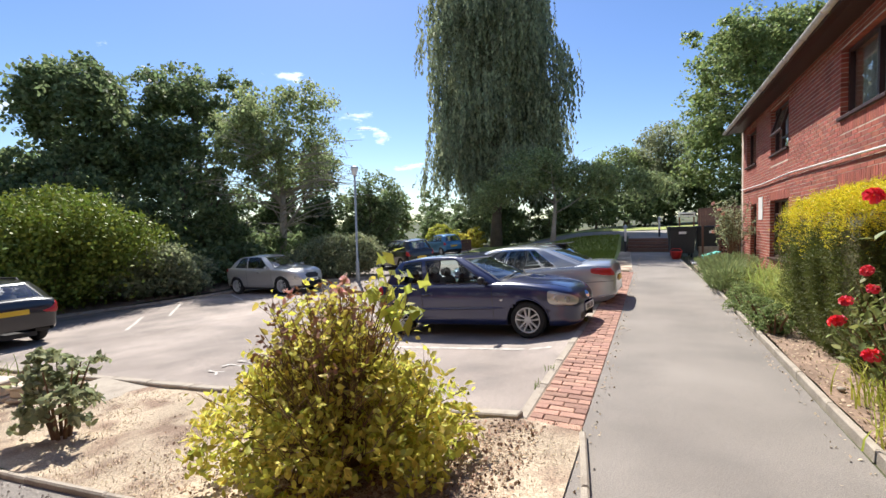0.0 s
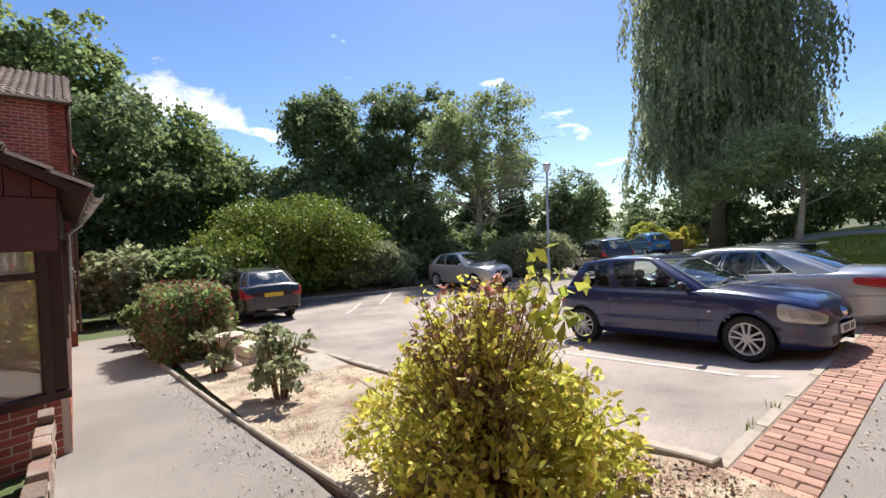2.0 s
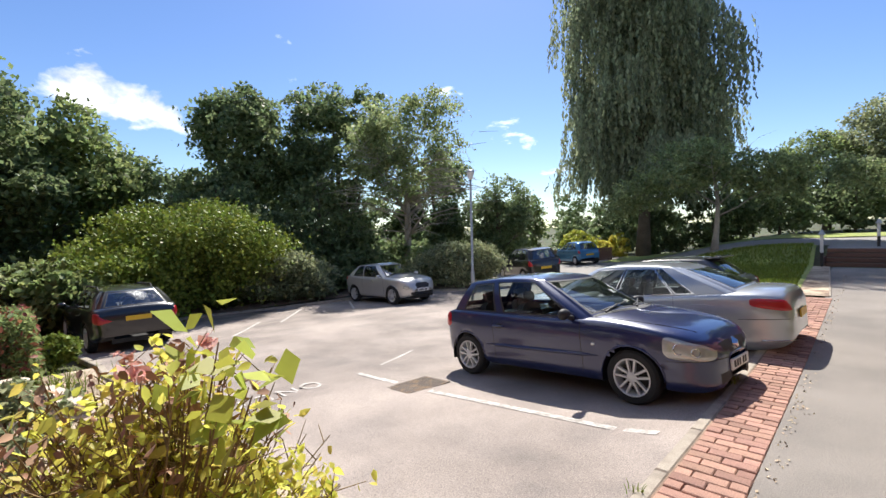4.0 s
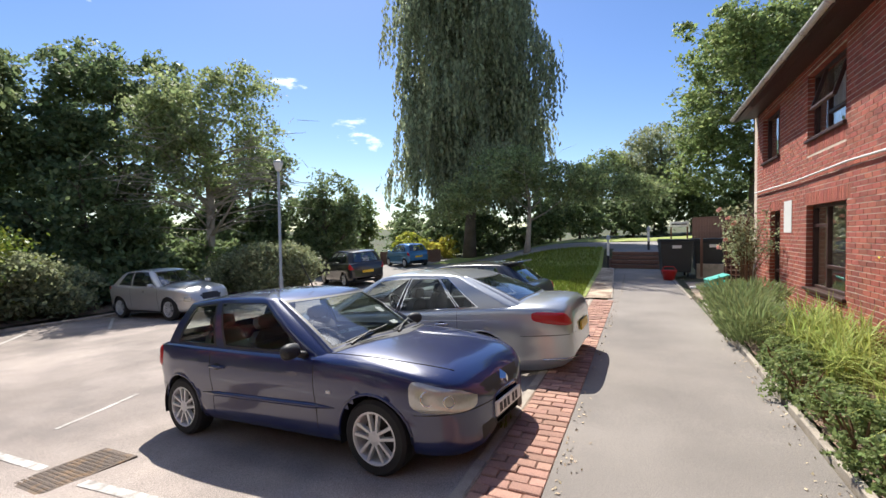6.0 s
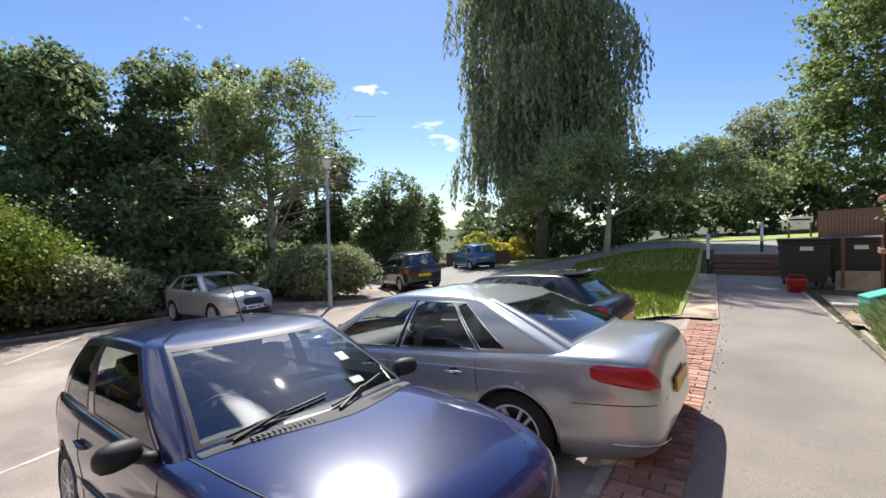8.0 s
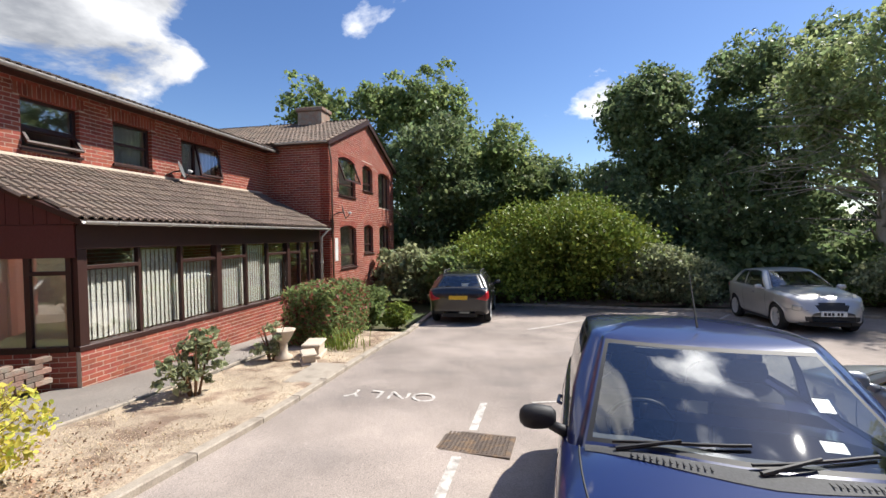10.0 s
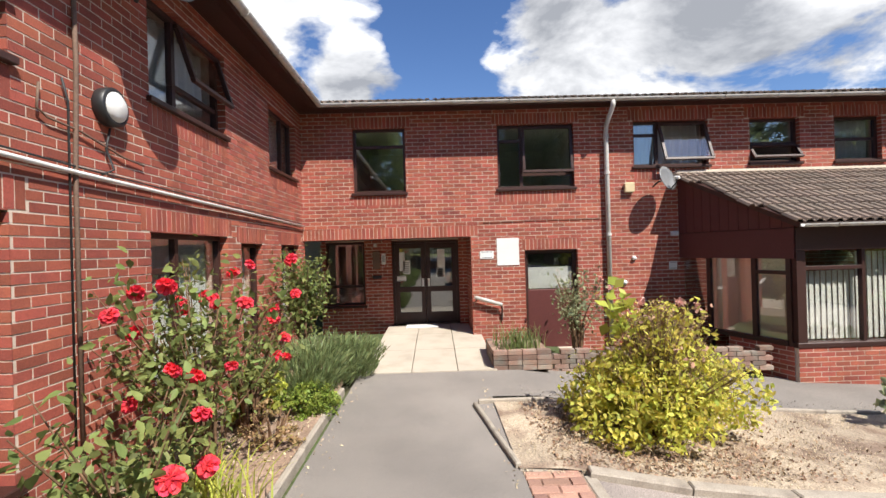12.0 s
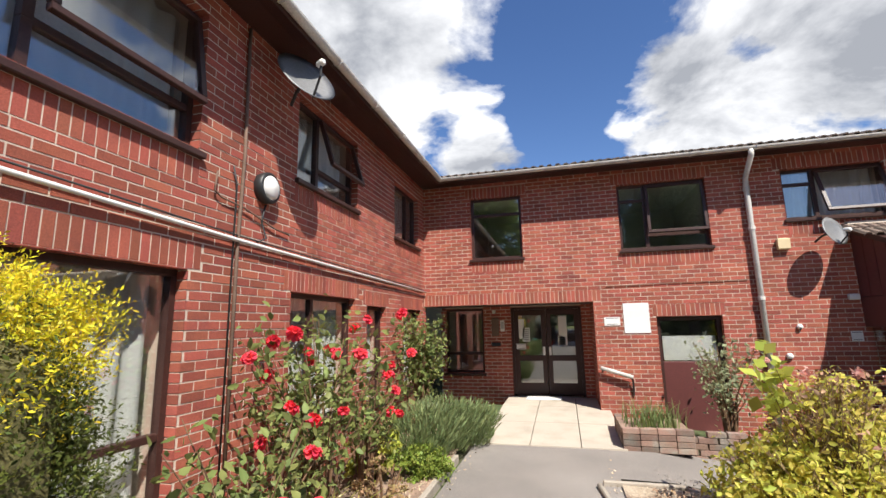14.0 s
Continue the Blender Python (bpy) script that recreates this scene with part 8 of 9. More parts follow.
bush("rose_bush", -6.9, 3.75, 0.42, 0.42, 0.85, M_L_SILVER, 800, 0.055, "thin straggly rose bush in the dry bed", 6, 18, 0.1, 0.25)


def blades(name, x, y, n, length, spread, mat, label, category="plant", width=0.016, arch=0.6, lift=0.0, cx=0.0, cy=0.0, tight=0.06):
    """A tuft of arching strap leaves."""
    z = ground_z(x, y) + lift
    b = thing(name, Matrix.Translation((x, y, z)), label, category)
    vs, fs = [], []
    for k in range(n):
        a = random.uniform(0, 2 * math.pi)
        L = length * random.uniform(0.65, 1.1)
        ox, oy = random.gauss(0, spread), random.gauss(0, spread)
        lean = random.uniform(0.15, arch)
        d = Vector((math.cos(a), math.sin(a), 0))
        s = Vector((-math.sin(a), math.cos(a), 0))
        i0 = len(vs)
        for j in range(5):
            t = j / 4
            p = Vector((ox, oy, 0)) + d * (L * lean * t * t) + Vector((0, 0, L * (t - 0.45 * lean * t * t * t)))
            w = width * (1 - t) ** 0.6 * 0.5 + 0.0008
            vs += [p - s * w, p + s * w]
        fs += [(i0 + 2 * j, i0 + 2 * j + 1, i0 + 2 * j + 3, i0 + 2 * j + 2) for j in range(4)]
    tagged(Geo().add(vs, fs).make("foliage", mat, b), kind="stuff")
    return b


# golden shrub in the dry bed, near the path
gx, gy = -1.58, 4.22
gz = ground_z(gx, gy)
shrub = thing("golden_shrub", Matrix.Translation((gx, gy, gz)), "golden-leaved shrub with brown twigs in the dry bed", "bush")
lob = [(0, 0, 0.40, 0.66, 0.60, 0.38), (-0.55, -0.35, 0.34, 0.40, 0.40, 0.32), (0.55, 0.30, 0.34, 0.42, 0.40, 0.32), (0.1, 0.5, 0.40, 0.42, 0.34, 0.34), (0.1, -0.5, 0.36, 0.42, 0.34, 0.34), (0.68, -0.1, 0.38, 0.32, 0.34, 0.30), (-0.66, 0.15, 0.42, 0.34, 0.34, 0.34), (0.45, 0.1, 0.66, 0.30, 0.30, 0.24), (-0.42, -0.1, 0.68, 0.30, 0.30, 0.24)]
P = lump(10500, lob, 0.45, 0.38, 6.5, 2.0)
P = P[P[:, 2] > 0.05]
leaf_mesh("foliage", P, 0.037, M_L_YELLOW, shrub, "golden yellow leaves", up=0.5, long=1.5)
P = lump(1900, lob, 0.25, 0.25, 5.0, 5.0)
P = P[P[:, 2] > 0.03]
leaf_mesh("inner_foliage", P, 0.042, M_L_YGREEN, shrub, "yellow-green inner leaves", up=0.5)
g = Geo()
tips, sprig = [], []
for k in range(280):
    a = random.uniform(0, 6.283)
    rr = random.uniform(0.05, 0.50) if k % 2 else random.uniform(0.3, 0.85)
    hgt = random.uniform(0.85, 1.36) * (1 - 0.15 * rr) if k % 2 else random.uniform(0.6, 1.0) * (1 - 0.25 * rr)
    p1 = Vector((math.cos(a) * rr * 0.45, math.sin(a) * rr * 0.45, hgt * 0.5))
    p2 = Vector((math.cos(a) * rr + random.gauss(0, 0.05), math.sin(a) * rr + random.gauss(0, 0.05), hgt))
    g.tube([(math.cos(a) * 0.08, math.sin(a) * 0.08, -0.02), p1, p2], [0.008, 0.006, 0.0025], 4)
    for b in range(5):
        e = p1.lerp(p2, random.uniform(0.2, 0.95))
        f = e + Vector((random.uniform(-0.13, 0.13), random.uniform(-0.13, 0.13), random.uniform(0.03, 0.16)))
        g.tube([e, f], [0.004, 0.0018], 3)
        if random.random() < 0.7:
            sprig.append(f)
    if hgt > 0.85:
        tips.append(p2)
g.make("branchwork", material("olive_brown_twig", (0.22, 0.15, 0.07), 0.9, vary=0.3, scale=8, fine=40), shrub, "bare olive-brown twigs")
SP = np.array([tuple(t) for t in sprig])
SP = np.repeat(SP, 3, 0) + rng.normal(size=(len(SP) * 3, 3)) * 0.03
leaf_mesh("sprig_leaves", SP, 0.034, M_L_YELLOW, shrub, "small yellow-green leaves on the twigs", long=1.5)
TP = np.array([tuple(t) for t in tips[::2]])
TP = np.repeat(TP, 7, 0) + rng.normal(size=(len(TP) * 7, 3)) * 0.028
tagged(leaf_mesh("dry_flowering", TP, 0.030, material("dry_flower", (0.36, 0.21, 0.13), 0.9, island=0.3, hue=0.03), shrub), "dry brown flower heads", kind="stuff")
TP = np.concatenate([np.array(t) + rng.normal(size=(18, 3)) * 0.018 for t in ((-0.10, 0.25, 1.36), (-0.42, 0.0, 1.28), (0.12, -0.08, 1.33))])
tagged(leaf_mesh("pale_flowering", TP, 0.035, M_ROSEPINK, shrub), "pale pink flower heads", kind="stuff")
gr = Geo()
tall = [(0.42, 0.12, 1.46), (0.34, 0.05, 1.32), (0.5, 0.2, 1.26), (0.40, 0.10, 1.15)]
for tx, ty, tz in tall:
    gr.tube([(0.1, 0, 0.3), (tx * 0.7, ty * 0.7, tz * 0.7), (tx, ty, tz)], [0.007, 0.005, 0.003], 4)
gr.make("shoot", M_TWIG, shrub)
TP = np.concatenate([np.array(t) + rng.normal(size=(13, 3)) * np.array([0.07, 0.07, 0.06]) for t in tall])
leaf_mesh("shoot_leaves", TP, 0.078, M_L_YGREEN, shrub, "broad lime leaves on tall shoots")

# yew: dark column with golden tips
yx, yy = 2.68, 8.50
yew = thing("golden_yew", Matrix.Translation((yx, yy, 0.02)), "clipped yew hedge with golden tips against the wing", "hedge")


def yew_pts(n, zr):
    P = rng.uniform(-1, 1, (n, 3))
    ax = np.argmax(np.abs(P), axis=1)
    P[np.arange(n), ax] = np.sign(P[np.arange(n), ax]) * rng.uniform(0.82, 1.0, n)
    P = P * (1 - 0.10 * (np.abs(P[:, [1]]) ** 4 + np.abs(P[:, [0]]) ** 4) * (np.abs(P[:, [2]]) ** 2))
    z01 = P[:, 2] * 0.5 + 0.5
    taper = 0.72 + 0.28 * np.minimum(1, z01 * 1.6)
    P = np.stack([P[:, 0] * 0.50 * taper, P[:, 1] * 1.36 * (0.9 + 0.1 * taper), z01 * 1.90 + 0.02], 1)
    P += 0.05 * np.sin(P[:, [1, 2, 0]] * 9 + 1) + rng.normal(size=P.shape) * 0.02
    return P[(P[:, 2] > zr[0] + rng.normal(size=len(P)) * 0.10) & (P[:, 2] < zr[1] + rng.normal(size=len(P)) * 0.10)]


# feathery shoots, each with needles along both sides
S = yew_pts(17000, (-1, 9))
clump = np.sin(S[:, 1] * 7 + 1) * np.sin(S[:, 2] * 8 + S[:, 0] * 5) * 0.05
out = np.stack([np.sign(S[:, 0]) * (np.abs(S[:, 0]) > 0.22), np.sign(S[:, 1]) * (np.abs(S[:, 1]) > 1.0), np.where(S[:, 2] > 1.55, 1.2, 0.65)], 1)
out += rng.normal(size=out.shape) * 0.40
out /= np.linalg.norm(out, axis=1, keepdims=True)
S = S + out * clump[:, None]
gold = S[:, 2] + rng.normal(size=len(S)) * 0.16 + clump * 4.0 > 1.50
NN = 12
side = np.cross(out, rng.normal(size=out.shape))
side /= np.linalg.norm(side, axis=1, keepdims=True)
for nm, mat, pick, lb in (("golden_foliage", M_L_CONIFER, gold, "golden yew needles"), ("dark_foliage", M_L_CONDARK, ~gold, "olive green yew needles")):
    o, c, s = out[pick], S[pick], side[pick]
    t = np.linspace(-0.5, 1.0, NN)
    Lsh = rng.uniform(0.045, 0.085, (len(c), 1, 1))
    sg = np.where(np.arange(NN) % 2, 1.0, -1.0)[None, :, None]
    P = c[:, None, :] + o[:, None, :] * t[None, :, None] * Lsh + sg * s[:, None, :] * 0.011 + rng.normal(size=(len(c), NN, 3)) * 0.004
    D = o[:, None, :] * 0.8 + sg * s[:, None, :] * 0.9
    leaf_mesh(nm, P.reshape(-1, 3), 0.0075, mat, yew, lb, long=2.9, dirs=np.broadcast_to(D, P.shape).reshape(-1, 3))
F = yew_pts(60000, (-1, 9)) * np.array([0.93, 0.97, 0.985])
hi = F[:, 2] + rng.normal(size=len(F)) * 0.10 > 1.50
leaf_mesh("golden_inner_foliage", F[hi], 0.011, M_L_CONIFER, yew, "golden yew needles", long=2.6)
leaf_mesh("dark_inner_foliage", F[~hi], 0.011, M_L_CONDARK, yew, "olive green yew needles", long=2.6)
# solid core box; its dark colour stands in for shade deep in the hedge
Geo().box(-0.32, -1.12, 0.0, 0.32, 1.12, 1.66, bevel=0.15).make("core", material("yew_core_shade", (0.10, 0.09, 0.03), 0.9, vary=0.4, scale=20, fine=80, bump=1.0, bump_scale=60), yew)


def rose(name, x, y, h, spread, blooms, label, n=900, seed=0, mat=None, bloom_mat=None):
    rs = random.Random(seed)
    z = ground_z(x, y)
    root = thing(name, Matrix.Translation((x, y, z)), label, "rose bush")
    g = Geo()
    P, tips = [], []
    for k in range(26):
        a, rr = rs.uniform(0, 6.283), spread * math.sqrt(rs.random())
        hh = h * rs.uniform(0.55, 1.0)
        p1 = Vector((math.cos(a) * rr * 0.3, math.sin(a) * rr * 0.3, hh * 0.5))
        p2 = Vector((math.cos(a) * rr, math.sin(a) * rr * 1.2, hh))
        g.tube([(math.cos(a) * 0.05, math.sin(a) * 0.08, 0), p1, p2], [0.012, 0.009, 0.003], 5)
        tips.append(p2)
        for j in range(n // 26):
            t = rs.uniform(0.15, 1.0)
            q = p1.lerp(p2, t)
            P.append((q.x + rs.gauss(0, 0.09), q.y + rs.gauss(0, 0.10), q.z + rs.gauss(0, 0.08)))
    g.make("branchwork", M_TWIG, root)
    leaf_mesh("leaves", np.array(P), 0.046, mat or M_L_ROSE, root, up=0.7, long=1.4)
    rs.shuffle(tips)
    tips.sort(key=lambda p: p.x)
    for k in range(blooms):
        p = tips[k % len(tips)] + Vector((rs.gauss(0, 0.07), rs.gauss(0, 0.1), rs.gauss(0.02, 0.07) - (0.4 * rs.random() if k > 13 else 0)))
        gb = Geo()
        s = rs.uniform(0.040, 0.062)
        tilt = Euler((rs.uniform(-0.9, 0.9), rs.uniform(-0.9, 0.9), rs.uniform(0, 6.28))).to_matrix()
        for ring, (el, r, m) in enumerate(((-0.35, 1.0, 7), (0.15, 1.0, 7), (0.6, 0.85, 6), (1.0, 0.6, 5), (1.35, 0.3, 3))):
            for j in range(m):
                a = j * 2 * math.pi / m + ring * 0.55 + rs.uniform(-0.15, 0.15)
                o = Vector((math.cos(a) * math.cos(el), math.sin(a) * math.cos(el), math.sin(el)))
                t, w = Vector((-math.sin(a), math.cos(a), 0)), rs.uniform(0.42, 0.6) * r
                up = o.cross(t) * -1
                c = o * r * rs.uniform(0.85, 1.1)
                gb.add([p + tilt @ (q * s) for q in (c * 0.25, c * 0.85 + t * w - up * 0.1, c * 1.05 + t * w * 0.6 + up * 0.45, c * 1.12 + up * 0.55, c * 1.05 - t * w * 0.6 + up * 0.45, c * 0.85 - t * w - up * 0.1)], [(0, 1, 2, 3), (0, 3, 4, 5)])
        gb.make("bloom", bloom_mat or M_ROSE, root, "red rose bloom" if not bloom_mat else "faded pink bloom")
    return root


rose("rose_bush", 2.45, 5.25, 1.78, 0.66, 17, "tall rose bush with bright red blooms", 1300, 1)
rose("rose_bush", 2.30, 6.35, 1.15, 0.46, 4, "lower rose bush with red blooms beside the yew", 760, 2)
rose("rose_bush", 2.50, 4.3, 1.35, 0.46, 5, "rose bush with a few red blooms", 560, 3)
rose("climbing_rose", 2.62, 2.05, 1.85, 0.42, 0, "dark-leaved climbing rose by the entrance", 1900, 4)
rose("climbing_rose", -1.75, 1.05, 1.55, 0.45, 3, "straggly climbing rose with faded blooms by the service door", 800, 5, M_L_SILVER, M_ROSEPINK)
rose("climbing_rose", 2.75, 17.6, 2.2, 0.55, 6, "climbing rose with pale blooms by the trellis", 1800, 6, M_L_SILVER, M_ROSEPINK)
# beds along the wing
M_L_DAYLILY = leaf("leaf_daylily", (0.36, 0.42, 0.12), 0.4, 0.4)
for k, (x, y, r, h) in enumerate(((2.3, 3.25, 0.52, 0.75), (2.1, 2.7, 0.48, 0.72), (1.85, 2.3, 0.42, 0.62))):
    b = thing("lavender", Matrix.Translation((x, y, 0.02)), "grey-green lavender clump spilling over the path edge", "plant", "lavender")
    N = 2600
    a, rr = rng.uniform(0, 6.283, N), np.sqrt(rng.uniform(0, 1, N)) * r
    t = rng.uniform(0.1, 1, N)
    D = np.stack([np.cos(a) * rr / r, np.sin(a) * rr / r, np.full(N, 1.1)], 1)
    P = np.stack([np.cos(a) * rr * (0.6 + 0.6 * t), np.sin(a) * rr * (0.6 + 0.6 * t), h * t * (1 - 0.35 * (rr / r) ** 2)], 1)
    leaf_mesh("foliage", P, 0.014, M_L_GREY, b, long=8, dirs=D)
bush("santolina", 2.12, 3.65, 0.36, 0.42, 0.40, M_L_BRIGHT, 5200, 0.022, "low bright green mound beside the lavender", 5, 21, 0.6, 0.0, stems=False, category="plant")
bush("bedding_plant", 2.55, 4.0, 0.35, 0.38, 0.62, M_L_YGREEN, 1500, 0.05, "yellow-green leafy plant under the roses", 6, 22, category="plant")
bush("dry_herb", 2.2, 4.55, 0.30, 0.34, 0.45, M_L_DRY, 700, 0.022, "dry brownish herb in the soil bed", 6, 23, 0.2, category="plant")
blades("strap_leaf_plant", 2.25, 5.75, 150, 0.55, 0.14, M_L_YGREEN, "tuft of arching strap leaves in the soil bed", arch=0.9)
blades("strap_leaf_plant", 2.3, 6.55, 90, 0.5, 0.12, M_L_YGREEN, "tuft of arching strap leaves beside the yew", arch=0.9)
for k, (x, y) in enumerate(((2.62, 9.95), (2.72, 10.45), (2.85, 11.0), (2.55, 11.7), (2.75, 12.2), (2.95, 12.7), (2.5, 12.6), (2.75, 13.3), (2.9, 13.9))):
    blades("daylily", x, y, 150, 0.80, 0.13, M_L_DAYLILY, "dense clump of arching daylily leaves below the wall", arch=1.25, width=0.022, cx=k)
for k, (x, y, h) in enumerate(((2.02, 9.75, 0.5), (2.06, 10.35, 0.46), (1.98, 10.95, 0.42), (2.06, 11.5, 0.44), (2.05, 9.2, 0.45), (2.08, 12.1, 0.4))):
    bush("bedding_plant", x, y, 0.32, 0.38, h, M_L_MID, 2600, 0.024, "low green bedding plant along the edging", 7, 40 + k, 0.45, 0.1, category="plant")
for k, (x, y) in enumerate(((2.0, 13.2), (2.02, 14.1), (2.12, 14.9), (2.6, 15.8), (2.12, 15.7))):
    b = thing("lavender", Matrix.Translation((x, y, ground_z(x, y))), "grey-green lavender clump beside the path", "plant", "lavender")
    N = 2200
    a, rr = rng.uniform(0, 6.283, N), np.sqrt(rng.uniform(0, 1, N)) * 0.48
    t = rng.uniform(0.1, 1, N)
    D = np.stack([np.cos(a) * rr * 2, np.sin(a) * rr * 2, np.full(N, 1.1)], 1)
    P = np.stack([np.cos(a) * rr * (0.6 + 0.6 * t), np.sin(a) * rr * (0.6 + 0.6 * t), 0.68 * t * (1 - 1.2 * rr ** 2)], 1)
    leaf_mesh("foliage", P, 0.016, M_L_GREY, b, long=8, dirs=D)
blades("planter_plant", -0.62, 1.75, 160, 0.42, 0.17, M_L_MID, "green strap leaves growing in the brick planter", lift=0.24, arch=0.8)
blades("strap_leaf_plant", -8.1, 4.5, 120, 0.55, 0.22, M_L_BRIGHT, "bright green strap leaves before the hedge", arch=0.7)
for k in range(6):
    blades("grass_tuft", random.uniform(-0.57, -0.52), random.uniform(5.6, 15), 12, 0.09, 0.03, M_L_BRIGHT, "weed tuft in the kerb joint", width=0.008, arch=0.9)

# lawn blades and bed litter
N = 26000
px, py = rng.uniform(-5.2, -0.55, N), rng.uniform(16.8, 26.9, N)
px = px - 0.036 * np.clip(py - 12, 0, 12.5)
P = np.array([(a, b, ground_z(a, b) + 0.09) for a, b in zip(px, py)])
tagged(leaf_mesh("lawn_grass", P, 0.022, M_L_BRIGHT, long=6, dirs=np.tile([0, 0, 1.0], (N, 1))), "rough sunlit grass on the bank", "grass", kind="stuff")
N = 30000
px, py = rng.uniform(-10, 0.0, N), rng.uniform(3.45, 5.25, N)
P = np.array([(a, b, ground_z(a, b) + 0.03) for a, b in zip(px, py)])
M_LITTER = material("dry_litter", (0.47, 0.37, 0.25), 0.95, island=0.4, hue=0.03)
tagged(leaf_mesh("dry_litter", P - np.array([0, 0, 0.008]), 0.006, M_LITTER, long=5.0, up=6.0), "dry straw and leaf litter on the bed", "litter", kind="stuff")
N = 5200
px, py = -1.3 + rng.normal(size=N) * 0.8, rng.uniform(3.62, 5.15, N)
P = np.array([(a, b, ground_z(a, b) + 0.034) for a, b in zip(px, py) if a < -0.25])
tagged(leaf_mesh("leaf_litter", P, 0.019, material("brown_leaf_litter", (0.27, 0.175, 0.11), 0.95, island=0.5, hue=0.03), long=1.6, up=3.0), "fallen brown leaves round the golden shrub", "litter", kind="stuff")
N = 5000
px, py = rng.uniform(1.92, 3.15, N), rng.uniform(2.2, 16.4, N)
P = np.array([(a, b, ground_z(a, b) + 0.045) for a, b in zip(px, py)])
tagged(leaf_mesh("bed_litter", P, 0.016, M_LITTER, long=2.2, up=3.0), "dry leaves and twigs on the wing bed", "litter", kind="stuff")
N = 1300
px = rng.uniform(-9.5, -0.4, N)
py = 3.33 - np.abs(rng.normal(size=N)) * 0.22
P = np.array([(a, b, ground_z(a, b) + 0.014) for a, b in zip(px, py)])
tagged(leaf_mesh("path_gravel", P, 0.014, material("grey_grit", (0.30, 0.265, 0.23), 0.95, island=0.4), long=1.3, up=2.0), "loose grit along the side path's edging", "gravel", kind="stuff")
N = 800
e = rng.choice([0, 1], N)
px = np.where(e == 0, 1.78 - np.abs(rng.normal(size=N)) * 0.10, 0.03 + np.abs(rng.normal(size=N)) * 0.06)
py = rng.uniform(2.4, 22, N)
P = np.array([(a, b, ground_z(a, b) + 0.014) for a, b in zip(px, py)])
tagged(leaf_mesh("path_litter", P, 0.016, M_LITTER, long=1.8, up=6.0), "scattered dry leaves along the path edges", "litter", kind="stuff")


# ---- things by the steps and the bin store ----
stz = path_z(24.5)
flight = thing("garden_steps", Matrix.Translation((0.45, 24.5, stz)), "flight of four timber-edged steps up to the lane", "steps", kind="structure")
for k in range(4):
    Geo().box(-0.98, k * 0.36, -0.1, 0.95, 0.36 * (k + 1) + 0.25, 0.155 * (k + 1) - 0.02, bevel=0.008).make("tread", M_PATH, flight)
    Geo().box(-0.98, k * 0.36 - 0.045, 0.155 * k + 0.015, 0.95, k * 0.36 - 0.001, 0.155 * (k + 1) + 0.0, bevel=0.012).make("riser_board", M_FENCE, flight)
for s in (-1.04, 1.0):
    Geo().box(s - 0.03, -0.06, -0.1, s + 0.03, 1.6, 0.34, bevel=0.01).make("side_board", M_FENCE, flight)


def post(x, y, h, label, lamp=False):
    z = ground_z(x, y)
    r = thing("marker_post", Matrix.Translation((x, y, z)), label, "post")
    Geo().box(-0.045, -0.045, -0.05, 0.045, 0.045, h * 0.45, bevel=0.008).make("lower_post", M_BLACKMETAL, r)
    Geo().box(-0.045, -0.045, h * 0.45, 0.045, 0.045, h, bevel=0.008).make("upper_post", M_UPVC, r)
    Geo().lathe([(0.10, h), (0.10, h + 0.015), (0.03, h + 0.17), (0.0, h + 0.18)], 14).make("cap", M_GREYMETAL, r)
    return r


post(-0.62, 24.35, 1.15, "black and white marker post by the steps")
post(0.85, 26.4, 0.85, "dark bollard at the top of the steps")


def wheelie(x, y, rz, w, d, h, label):
    z = ground_z(x, y)
    r = thing("refuse_bin", Matrix.Translation((x, y, z)) @ pose(0, 0, 0, 0, 0, rz), label, "bin", "refuse bins")
    g = Geo()
    vs = []
    for zz, k in ((0.16, 0.86), (0.2, 0.88), (h - 0.14, 1.0), (h - 0.10, 1.04), (h - 0.06, 1.04)):
        vs += [(-w / 2 * k, -d / 2 * k, zz), (w / 2 * k, -d / 2 * k, zz), (w / 2 * k, d / 2 * k, zz), (-w / 2 * k, d / 2 * k, zz)]
    fs = [(3, 2, 1, 0)] + [(i * 4 + j, i * 4 + (j + 1) % 4, i * 4 + 4 + (j + 1) % 4, i * 4 + 4 + j) for i in range(4) for j in range(4)]
    g.add(vs, fs)
    g.make("body", M_BIN, r)
    Geo().box(-w / 2 * 1.06, -d / 2 * 1.06, h - 0.058, w / 2 * 1.06, d / 2 * 1.06, h, bevel=0.03).make("lid", M_BIN, r)
    for sx in (-1, 1):
        for sy in (-1, 1):
            Geo().lathe([(0.03, -0.025), (0.08, -0.025), (0.08, 0.025), (0.03, 0.025)], 16, Matrix.Translation((sx * w * 0.36, sy * d * 0.36, 0.08)) @ pose(0, 0, 0, 0, 90, 0), closed=True).make("castor", M_TYRE, r)
        Geo().tube([(sx * w * 0.53, -0.1, h * 0.8), (sx * w * 0.56, 0, h * 0.8), (sx * w * 0.53, 0.1, h * 0.8)], 0.015, 6).make("handle", M_BLACKMETAL, r)
    Geo().box(-0.13, -d / 2 * 1.01 - 0.004, h * 0.76, 0.13, -d / 2 * 0.985, h * 0.84).make("sticker", M_UPVC, r)
    return r


